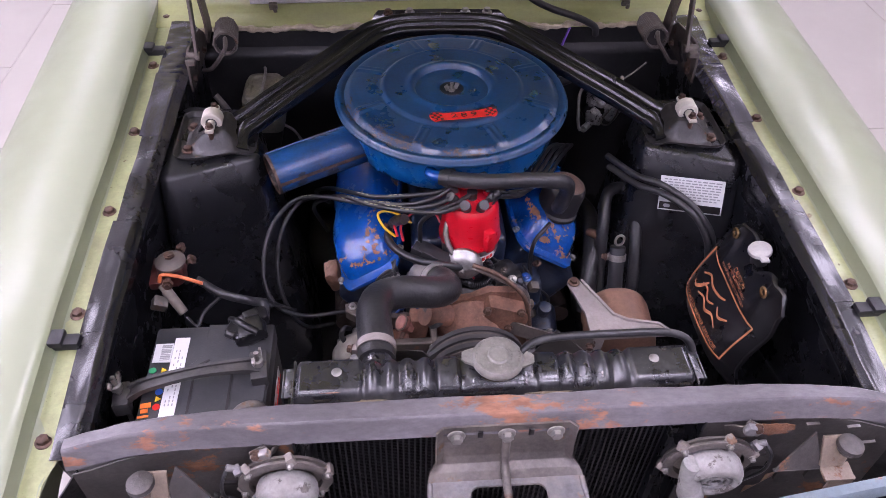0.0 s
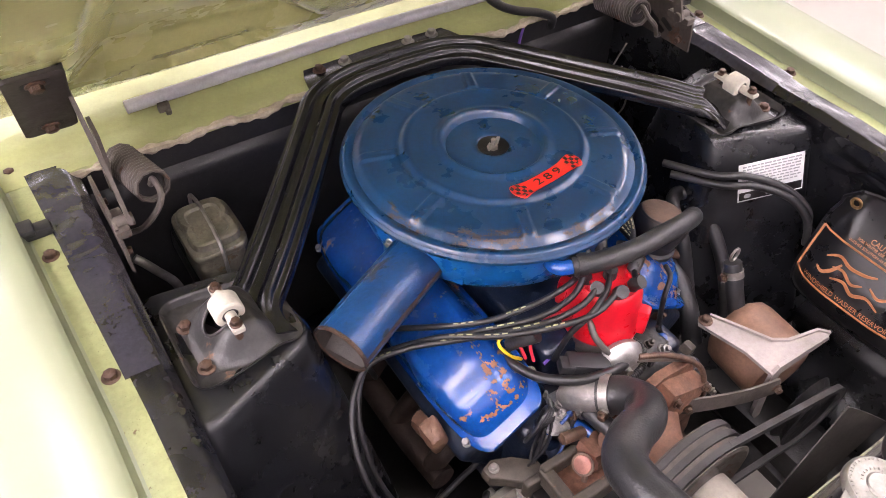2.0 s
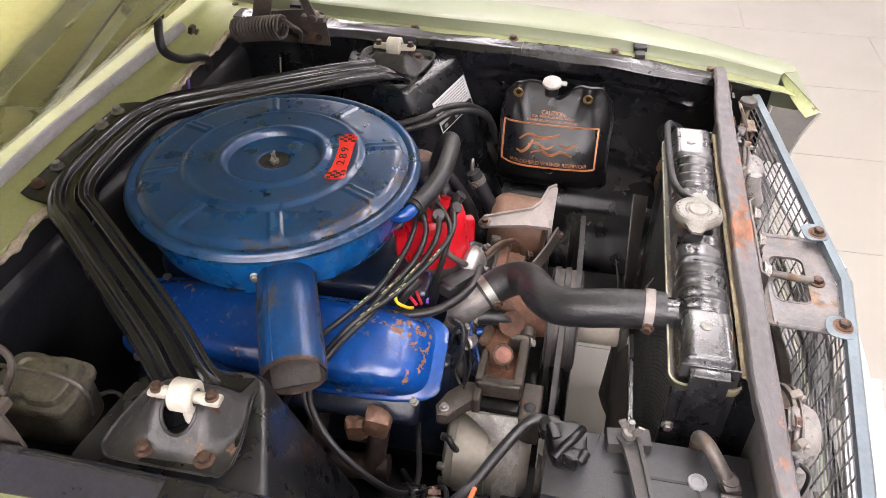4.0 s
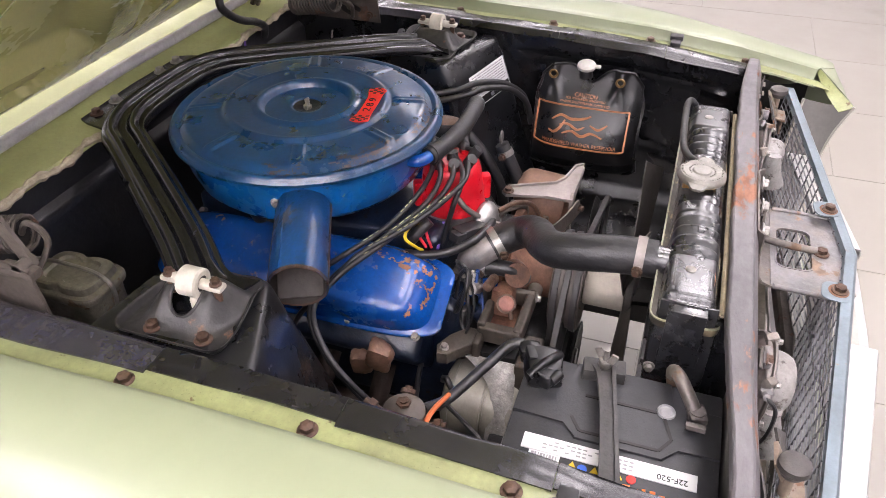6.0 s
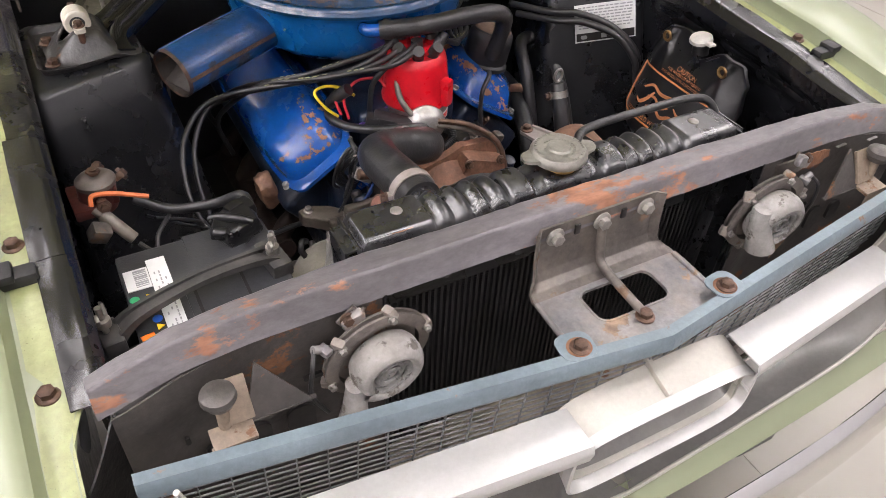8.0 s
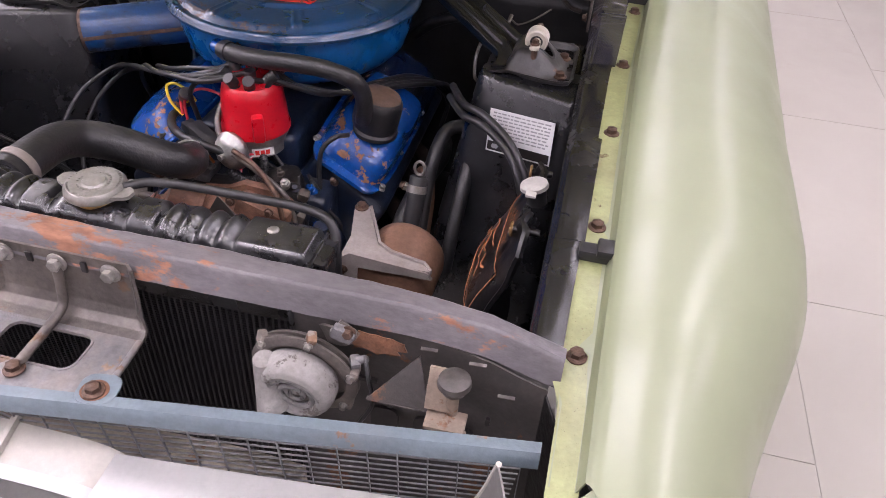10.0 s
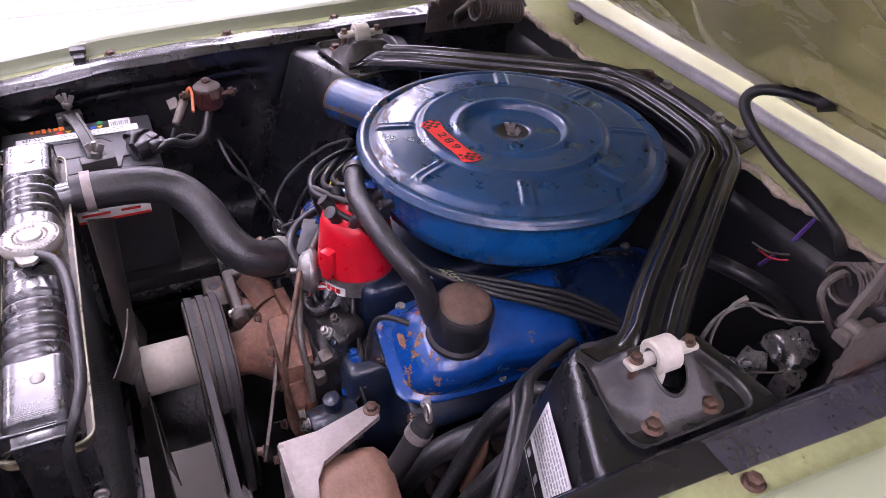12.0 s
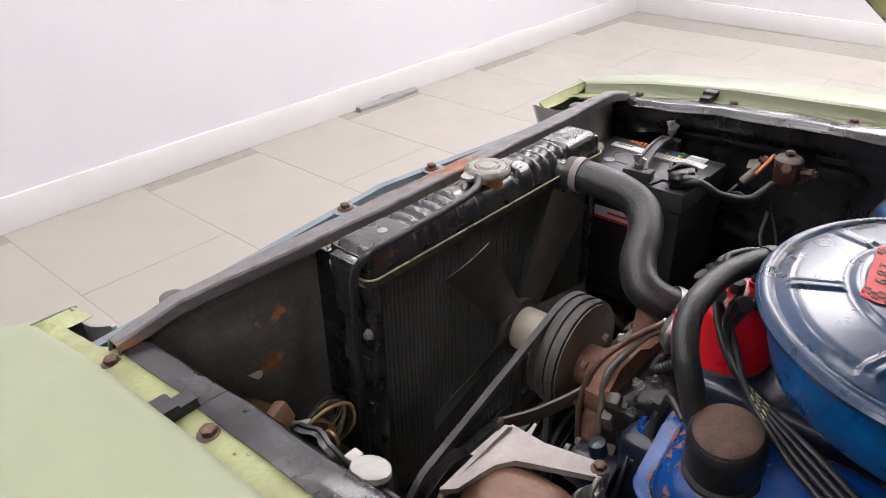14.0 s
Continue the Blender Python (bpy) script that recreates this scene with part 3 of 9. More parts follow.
for name, c, s in (("wall_front", ((X0 + X1) / 2, Y0 - 0.06, ZC / 2), (X1 - X0 + 0.24, 0.12, ZC)),
                   ("wall_back", ((X0 + X1) / 2, Y1 + 0.06, ZC / 2), (X1 - X0 + 0.24, 0.12, ZC)),
                   ("wall_left", (X0 - 0.06, (Y0 + Y1) / 2, ZC / 2), (0.12, Y1 - Y0, ZC)),
                   ("wall_right", (X1 + 0.06, (Y0 + Y1) / 2, ZC / 2), (0.12, Y1 - Y0, ZC))):
    tagged(part(name, box(bmesh.new(), c, s), WALL_WHITE), "plain white painted showroom wall", "wall", kind="structure")
for name, c, s in (("baseboard", ((X0 + X1) / 2, Y0 + 0.009, 0.072), (X1 - X0, 0.018, 0.144)),
                   ("baseboard", (X0 + 0.009, (Y0 + Y1) / 2, 0.072), (0.018, Y1 - Y0 - 0.04, 0.144)),
                   ("baseboard", (X1 - 0.009, (Y0 + Y1) / 2, 0.072), (0.018, Y1 - Y0 - 0.04, 0.144))):
    tagged(part(name, box(bmesh.new(), c, s, bevel=0.004), SKIRT_WHITE), "white painted skirting along the wall", "baseboard", kind="structure")
tagged(part("ceiling", box(bmesh.new(), ((X0 + X1) / 2, (Y0 + Y1) / 2, ZC + 0.06), (X1 - X0 + 0.24, Y1 - Y0 + 0.24, 0.12)), CEIL_WHITE),
       "plain white ceiling", "ceiling", kind="structure")


def ceiling_light(x, y):
    lamp = thing("ceiling_light", "lit square white ceiling panel lamp", "lamp", (x, y, ZC), "ceiling lamps")
    bm = bmesh.new()
    ring_plate(bm, rounded(0.62, 0.62, 0.006, 2), rounded(0.575, 0.575, 0.004, 2), 0.03, Matrix.Translation((x, y, ZC - 0.03)))
    part("frame", bm, LAMP_FRAME, lamp)
    part("diffuser", box(bmesh.new(), (x, y, ZC - 0.014), (0.574, 0.574, 0.012)), LAMP_GLOW, lamp)


for lx in (-4.7, -4.0, -3.2, -2.4, -0.8, 0.8, 2.4, 4.0):
    for ly in (-1.55, -0.35, 0.85, 2.05):
        ceiling_light(lx, ly)
for lx in (-3.2, -0.8, 0.8, 3.2):
    for ly in (3.4, 5.0, 6.6):
        ceiling_light(lx, ly)

CABLE_GREY = mat("mid_grey_plastic_cover", (0.22, 0.215, 0.21), 0.6, 0.0, 0.1, 12.0, 0.05)
duct = thing("cable_cover", "short grey cable cover on the floor at the wall", "cable cover", (-2.05, -2.27, 0.0))
bm = bmesh.new()
prism(bm, [(0.0, 0.0), (0.0, 0.014), (-0.010, 0.022), (-0.03, 0.022), (-0.040, 0.014), (-0.040, 0.0)], 0.46, axes((-2.3, -2.262, 0.001), (0, 1, 0), (0, 0, 1)), 0.002)
part("cover", bm, CABLE_GREY, duct)
bm = bmesh.new()
box(bm, (-2.08, -2.287, 0.014), (0.10, 0.03, 0.026), bevel=0.004)
part("end_box", bm, CABLE_GREY, duct)

# ---- car body ----
car = thing("car_body", "pale lime green car front with open hood and black engine bay", "car", (0, 0.4, 0))


def smooth_step(a, b, x):
    t = max(0.0, min(1.0, (x - a) / (b - a)))
    return t * t * (3 - 2 * t)


EDGE_Z = ((-0.20, 0.838), (-0.10, 0.858), (0.03, 0.882), (0.20, 0.900), (0.42, 0.911), (0.62, 0.915), (1.10, 0.925), (1.40, 0.93))


def edge_z(y):
    """Height of the fender flange along the car."""
    return float(np.interp(y, [p[0] for p in EDGE_Z], [p[1] for p in EDGE_Z]))


def edge_x(y):
    """Half width of the line of fender bolts."""
    return 0.556 + 0.016 * max(0.0, y) + 0.030 * max(0.0, y - 0.55)


FENDER_PROFILE = ((-0.034, -0.003), (-0.030, 0.0), (0.016, 0.0), (0.018, 0.003), (0.0225, 0.0215), (0.028, 0.0245), (0.045, 0.0255),
                  (0.08, 0.026), (0.12, 0.022), (0.16, 0.012), (0.20, -0.006), (0.235, -0.030), (0.262, -0.062), (0.280, -0.11),
                  (0.290, -0.20), (0.292, -0.30), (0.285, -0.40), (0.262, -0.55), (0.25, -0.62))


def fender_front(px):
    """Where the fender ends ahead: its gutter stops short of the outer skin."""
    return -0.118 - 0.036 * smooth_step(0.018, 0.050, px) + 0.08 * max(0.0, px - 0.05) + 1.7 * max(0.0, px - 0.05) ** 2


def narrow(px, y):
    """The crown of the fender draws in towards its front end."""
    return px if px < 0.045 else 0.045 + (px - 0.045) * (1 - 0.42 * smooth_step(0.32, -0.12, y))


def fender(sx):
    n = len(FENDER_PROFILE) - 1

    def surf(u, v):
        k = v * n
        i = min(int(k), n - 1)
        f = k - i
        px = FENDER_PROFILE[i][0] * (1 - f) + FENDER_PROFILE[i + 1][0] * f
        pz = FENDER_PROFILE[i][1] * (1 - f) + FENDER_PROFILE[i + 1][1] * f
        yf = fender_front(px)
        y = yf + (1.36 - yf) * u
        if px < 0:
            px *= 1 - 0.75 * smooth_step(0.03, -0.04, y)
        px = narrow(px, y)
        return (sx * (edge_x(y) + px), y, edge_z(y) + pz)

    ob = part("fender", sheet(bmesh.new(), surf, 60, n * 2, 0.0015 * sx), PAINT, car, "glossy pale lime green front fender")
    for y in (0.017, 0.205, 0.408, 0.615, 0.832, 1.02):
        bolt(BOLT_M_RUST, (sx * edge_x(y), y, edge_z(y) + 0.0005), (0, 0, 1), ob, random.uniform(0, 60))
    # rubber stop on the flange
    for y in (0.155, 0.880):
        clip = bmesh.new()
        box(clip, (sx * (edge_x(y) + 0.006), y, edge_z(y) + 0.008), (0.045, 0.020, 0.014), bevel=0.004)
        box(clip, (sx * (edge_x(y) + 0.014), y, edge_z(y) + 0.016), (0.022, 0.026, 0.010), bevel=0.003)
        part("rubber_stop", clip, PLASTIC_BLACK, ob, "black rubber hood stop")
    # flange paint in the gutter
    g = bmesh.new()
    sheet(g, lambda u, v: (sx * (edge_x(-0.150 + 1.42 * u) - (0.036 - 0.026 * smooth_step(0.03, -0.04, -0.150 + 1.42 * u)) * (1 - v) + 0.019 * v), -0.150 + 1.42 * u, edge_z(-0.150 + 1.42 * u) + 0.0012 - 0.0006 * math.cos(6.28 * v)), 50, 4, 0.0006 * sx)
    part("flange", g, FLANGE_PAINT, ob, "yellowish lime gutter with dirt marks")
    return ob


for sx in (-1, 1):
    fender(sx)


def tape_strip(sx):
    """Black sealing strips along the top of the inner fender, laid piece by piece."""
    cuts = (-0.01, 0.17, 0.385, 0.60, 0.80, 1.0)
    for k, (a, b) in enumerate(zip(cuts, cuts[1:])):
        w = (0.0, 0.003, -0.002, 0.003, 0.0)[k]

        def surf(u, v, a=a, b=b, w=w):
            y = a + 0.0004 + (b - a - 0.0008) * u
            ripple = 0.0009 * math.sin(37 * y + 3 * v) + (0.0012 + 0.0016 * smooth_step(0.75, 0.85, y)) * noise.noise((y * (14 + 22 * smooth_step(0.75, 0.85, y)), v * 2.2, sx))
            inner, outer = 0.508, edge_x(y) - 0.014 + w
            x = inner + (outer - inner) * v
            z = edge_z(y) + 0.0045 + ripple - 0.012 * smooth_step(0.25, 0.0, v)
            return (sx * x, y, z)

        part("sealing_strip", sheet(bmesh.new(), surf, 40, 14, 0.002 * sx), TAPE_SILVER if k >= 3 else BLACK_TAPE, car, "crumpled violet silver sealing strip on the inner fender" if k >= 3 else "dark grey violet sealing strip on the inner fender")


for sx in (-1, 1):
    tape_strip(sx)


def apron(sx):
    def surf(u, v):
        y = -0.02 + 1.02 * u
        z0 = edge_z(y) - 0.004
        z = z0 + (0.42 - z0) * v
        x = 0.512 - 0.02 * v + 0.012 * math.sin(3.0 * v) - 0.045 * smooth_step(0.80, 1.0, v)
        emb = smooth_step(0.06, 0.12, u) * smooth_step(0.5, 0.42, u) * smooth_step(0.06, 0.11, v) * smooth_step(0.75, 0.66, v)
        bulge = 0.018 * emb - 0.007 * math.exp(-((v - 0.115) / 0.018) ** 2) * smooth_step(0.03, 0.06, u) * smooth_step(0.50, 0.45, u) - 0.006 * math.exp(-((v - 0.45 - 0.5 * abs(u - 0.2)) / 0.02) ** 2) * smooth_step(0.08, 0.12, u) * smooth_step(0.34, 0.30, u) + 0.004 * noise.noise((y * 5, z * 5, sx))
        return (sx * (x + bulge), y, z)

    part("inner_fender", sheet(bmesh.new(), surf, 90, 80, 0.002 * sx), BLACK_BODY, car, "satin black inner fender panel")


def tower(sx):
    """Shock tower: a box that widens downwards, with rounded corners."""
    def ring(z):
        k = (0.893 - z) / 0.45
        pts = [(0.345 - 0.075 * k, 0.571 - 0.115 * k), (0.372 - 0.06 * k, 0.715 + 0.06 * k), (0.515, 0.735 + 0.05 * k), (0.515, 0.502 - 0.145 * k)]
        out = []
        for a in range(4):
            p, q, r = Vector(pts[a - 1]), Vector(pts[a]), Vector(pts[(a + 1) % 4])
            r0 = 0.030
            p0 = q + (p - q).normalized() * r0
            p1 = q + (r - q).normalized() * r0
            for s in range(6):
                t = s / 5
                out.append(p0 * (1 - t) ** 2 + q * 2 * t * (1 - t) + p1 * t * t)
        return out

    bm = bmesh.new()
    rows = []
    for z, inset in ((0.895, 0.012), (0.893, 0.004), (0.886, 0.0), (0.84, 0), (0.78, 0), (0.70, 0), (0.60, 0), (0.50, 0), (0.42, 0)):
        rg = ring(z)
        c = sum(rg, Vector((0, 0))) / len(rg)
        rows.append([bm.verts.new((sx * p[0], p[1], z)) for p in (q + (c - q).normalized() * inset for q in rg)])
    n = len(rows[0])
    for a, b in zip(rows, rows[1:]):
        for k in range(n):
            bm.faces.new((a[k], a[(k + 1) % n], b[(k + 1) % n], b[k]))
    bm.faces.new(rows[0])
    bmesh.ops.reverse_faces(bm, faces=bm.faces)
    ob = part("shock_tower", bm, BLACK_BODY, car, "satin black shock tower")
    # small paint chip
    if sx < 0:
        chip = bmesh.new()
        box(chip, (-0.450, 0.5305, 0.887), (0.007, 0.003, 0.004), (0, 10, 20), 0.0006)
        part("chip", chip, WHITE_PAPER, ob, "bare light paint chip")
    # pressed cap: a flange with a turned-up lip and a saddle with a U-shaped opening
    cap = bmesh.new()
    cx, cy, zt = sx * 0.425, 0.625, 0.893

    def height(p, q):
        hump = 0.036 * smooth_step(0.060, 0.004, p) * smooth_step(-0.048, -0.014, p) * smooth_step(0.064 - 0.25 * max(0.0, p), 0.026, abs(q))
        return 0.002 + hump + 0.0012 * noise.noise((p * 30, q * 30, 2.0 + sx))

    def top(u, v):
        p = -0.068 + 0.140 * u
        half = 0.058 + 0.016 * smooth_step(-0.06, 0.05, p)
        corner = 0.022
        ep = min(p + 0.068, 0.072 - p)
        if ep < corner:
            half -= corner - math.sqrt(max(0.0, corner ** 2 - (corner - ep) ** 2))
        q = half * (2 * v - 1)
        rim = min(half - abs(q), ep)
        lip = 0.010 * smooth_step(0.0075, 0.001, rim) * smooth_step(-0.064, -0.030, p)
        return (cx + sx * p, cy + q, zt + height(p, q) + lip)

    sheet(cap, top, 84, 84, 0.0)

    def in_opening(f):
        c_ = f.calc_center_median()
        p, q = sx * (c_.x - cx), c_.y - cy
        notch = 0.060 < p < 0.067 and abs(q) < 0.013
        return notch or (-0.006 < p < 0.016 and abs(q) < 0.0195) or (p >= 0.016 and (p - 0.016) ** 2 + q * q < 0.0195 ** 2)

    for f in [f for f in cap.faces if in_opening(f)]:
        cap.faces.remove(f)
    for v in [v for v in cap.verts if not v.link_faces]:
        cap.verts.remove(v)
    thick = bmesh.ops.extrude_face_region(cap, geom=list(cap.faces))
    for v in thick["geom"]:
        if isinstance(v, bmesh.types.BMVert):
            v.co.z -= 0.0022
    capo = part("tower_cap", cap, CAP_STEEL, ob, "dusty dark steel tower cap with rust marks", 50)
    rim_ = bmesh.new()
    loop_ = [(-0.006, -0.0195), (0.005, -0.0195)] + [(0.016 + 0.0195 * math.sin(radians(a_)), -0.0195 * math.cos(radians(a_))) for a_ in range(0, 181, 15)] + [(0.005, 0.0195), (-0.006, 0.0195)]
    tube(rim_, [V(cx + sx * p, cy + q, zt + height(p, q) - 0.0008) for p, q in loop_], 0.0022, 8, 3)
    part("opening_edge", rim_, CAP_STEEL, capo)
    # black plate puts the dark of the opening into colour
    hole = bmesh.new()
    box(hole, (cx + sx * 0.014, cy, zt + 0.0015), (0.062, 0.050, 0.002))
    part("opening", hole, INK, capo, "dark opening below the shock mount")
    for yy in (cy - 0.039, cy + 0.029):
        bolt(BOLT_M_RUST, (cx + sx * 0.050, yy, zt + 0.003), (0, 0, 1), capo, random.uniform(0, 60))
    return ob


CAP_STEEL = mat("dusty_black_cap_steel", (0.040, 0.039, 0.039), 0.32, 0.3, 0.4, 18.0, 0.3, 150, rust=0.33, rust_scale=20.0, rust_color=(0.12, 0.068, 0.042), dust=0.5, dust_color=(0.115, 0.105, 0.098))
for sx in (-1, 1):
    apron(sx)
    tower(sx)

for sx in (-1, 1):
    ty = bmesh.new()
    lathe(ty, [(0.19, 0.0), (0.30, 0.0), (0.318, 0.02), (0.322, 0.05), (0.322, 0.13), (0.318, 0.16), (0.30, 0.18), (0.19, 0.18)], 48, Matrix.Translation((sx * 0.72 - 0.09, 0.62, 0.322)) @ frame_from((1, 0, 0)), close=False)
    wo = part("wheel", ty, RUBBER, car, "black tyre under the fender")
    rm = bmesh.new()
    lathe(rm, [(0, 0.06), (0.18, 0.04), (0.192, 0.02), (0.192, 0.16), (0.18, 0.15), (0, 0.13)], 40, Matrix.Translation((sx * 0.72 - 0.09, 0.62, 0.322)) @ frame_from((1, 0, 0)), close=False)
    part("rim", rm, STEEL, wo)

# cowl with its lip, sealing and rubber strip
COWL = ((0.982, 0.915), (0.984, 0.924), (0.995, 0.927), (1.028, 0.930), (1.040, 0.934), (1.052, 0.939), (1.075, 0.944), (1.12, 0.951), (1.35, 0.985))
cowl = part("cowl_panel", sheet(bmesh.new(), lambda u, v: (-0.66 + 1.32 * u, *(lambda k, i: tuple(COWL[i][c] * (1 - k + i) + COWL[i + 1][c] * (k - i) for c in (0, 1)))(v * 8, min(int(v * 8), 7))), 40, 32, -0.002), PAINT_IN, car, "lime green cowl panel behind the engine bay")
strip = bmesh.new()
tube(strip, [(-0.41 + 0.1025 * k, 1.064 - 0.003 * abs(k - 4), 0.952) for k in range(9)], 0.0100, 12)
part("rubber_seal", strip, SEAL_GREY, cowl, "grey rubber sealing strip along the cowl")
for sx in (-1, 1):
    seal = bmesh.new()
    tube(seal, [(sx * (0.15 + 0.035 * k), 0.979 + 0.003 * math.sin(k * 2.1), 0.921 + 0.004 * math.sin(k * 1.7)) for k in range(12)], 0.006, 8, scales=[1 + 0.45 * math.sin(k * 0.9) * math.cos(k * 0.37) for k in range(78)])
    part("sealant", seal, SEALANT, cowl, "ragged cream sealant along the cowl lip")
for cxx in (-0.36, 0.42):
    clipb = bmesh.new()
    box(clipb, (cxx, 1.036, 0.944), (0.018, 0.010, 0.016), (20, 0, 0), 0.003)
    box(clipb, (cxx + 0.004, 1.030, 0.936), (0.008, 0.006, 0.016), (30, 0, 0), 0.002)
    part("clip", clipb, BRACKET_GREY, cowl, "small steel clip on the cowl")
fw = bmesh.new()
sheet(fw, lambda u, v: (-0.53 + 1.06 * u, 0.988 + 0.006 * math.sin(9 * u) * math.sin(5 * v) - 0.014 * smooth_step(0.085, 0.105, v) - 0.03 * smooth_step(0.75, 1, v), 0.918 - 0.55 * v), 60, 72, 0.002)
part("firewall", fw, FIREWALL_BLACK, car, "black firewall")

# front rails and cross member
for sx in (-1, 1):
    r = bmesh.new()
    box(r, (sx * 0.37, 0.45, 0.40), (0.09, 1.16, 0.10), bevel=0.01)
    part("frame_rail", r, BLACK_GRIME, car, "black frame rail")
# added black sheets keep the gaps round the engine dark and hide the floor
for sx in (-1, 1):
    r = bmesh.new()
    sheet(r, lambda u, v: (sx * (0.19 + 0.16 * u), 0.40 + 0.58 * v, 0.42 + 0.03 * math.sin(9 * v) - 0.02 * u), 8, 16, 0.004)
    part("closing_panel", r, BLACK_GRIME, car, "added black panel closing the gap beside the engine")
for x0, x1, y0, y1 in ((-0.53, -0.085, 0.02, 0.40), (0.315, 0.53, 0.02, 0.40), (-0.085, 0.315, 0.255, 0.40), (-0.19, 0.19, 0.40, 0.99)):
    r = bmesh.new()
    sheet(r, lambda u, v: (x0 + (x1 - x0) * u, y0 + (y1 - y0) * v, 0.405 + 0.012 * math.sin(14 * u + 3 * v) * math.sin(9 * v)), 14, 14, 0.004)
    part("closing_panel", r, BLACK_GRIME, car, "added black panel closing the view below the engine")
r = bmesh.new()
box(r, (0, 0.47, 0.34), (0.66, 0.14, 0.07), bevel=0.015)
part("cross_member", r, BLACK_GRIME, car)

# hood, raised on its hinges
HOOD_Y, HOOD_Z, HOOD_A, HOOD_L = 1.090, 0.996, radians(38), 1.12


def hood_point(x, s, d):
    """A point on the hood: x across, s along it from the rear edge, d below its skin."""
    return V(x, HOOD_Y - s * math.cos(HOOD_A) - d * math.sin(HOOD_A) * 0.0 - d * math.sin(HOOD_A), HOOD_Z + s * math.sin(HOOD_A) - d * math.cos(HOOD_A))


def hood_half(s):
    return 0.645 - 0.05 * s


hood = bmesh.new()
sheet(hood, lambda u, v: hood_point((2 * u - 1) * hood_half(v * HOOD_L), v * HOOD_L, -0.014 - 0.018 * (1 - (2 * u - 1) ** 2)), 24, 24, 0.002)
hood_ob = part("hood", hood, PAINT, car, "lime green hood standing open")


def hood_in(u, v):
    x, s = (2 * u - 1), v * HOOD_L
    ex = (1 - abs(x)) * hood_half(s)
    ed = min(ex, s, HOOD_L - s)
    border = smooth_step(0.015, 0.06, ed) * smooth_step(0.215, 0.14, ed)
    cross = max(smooth_step(0.085, 0.03, abs(abs(x) * 0.6 - s * 0.55)), smooth_step(0.07, 0.025, abs(x) * 0.6)) * smooth_step(0.05, 0.12, s)
    oval = smooth_step(1.0, 0.75, ((abs(x) - 0.48) / 0.20) ** 2 + ((s - 0.12) / 0.045) ** 2)
    d = 0.0 + 0.030 * max(border, cross) - 0.014 * oval
    return hood_point(x * hood_half(s) * 0.995, s + 0.002, d)


part("inner_panel", sheet(bmesh.new(), hood_in, 180, 150, -0.0015), PAINT_HOOD, hood_ob, "lime green ribbed hood underside")
rim = bmesh.new()
tube(rim, [hood_point((k / 8 - 1) * hood_half(0), 0.002, -0.008 - 0.012 * (1 - (k / 8 - 1) ** 2)) for k in range(17)], 0.0085, 10)
part("rear_edge", rim, PAINT, hood_ob)
for sx in (-1, 1):
    e = bmesh.new()
    tube(e, [hood_point(sx * hood_half(k * 0.14), k * 0.14, -0.008) for k in range(9)], 0.0085, 8)
    part("side_edge", e, PAINT, hood_ob)


DARK_STRAP = mat("dark_brown_hinge_strap", (0.035, 0.028, 0.024), 0.5, 0.2, 0.3, 14.0, 0.2, 150, dust=0.4, dust_color=(0.08, 0.065, 0.055))


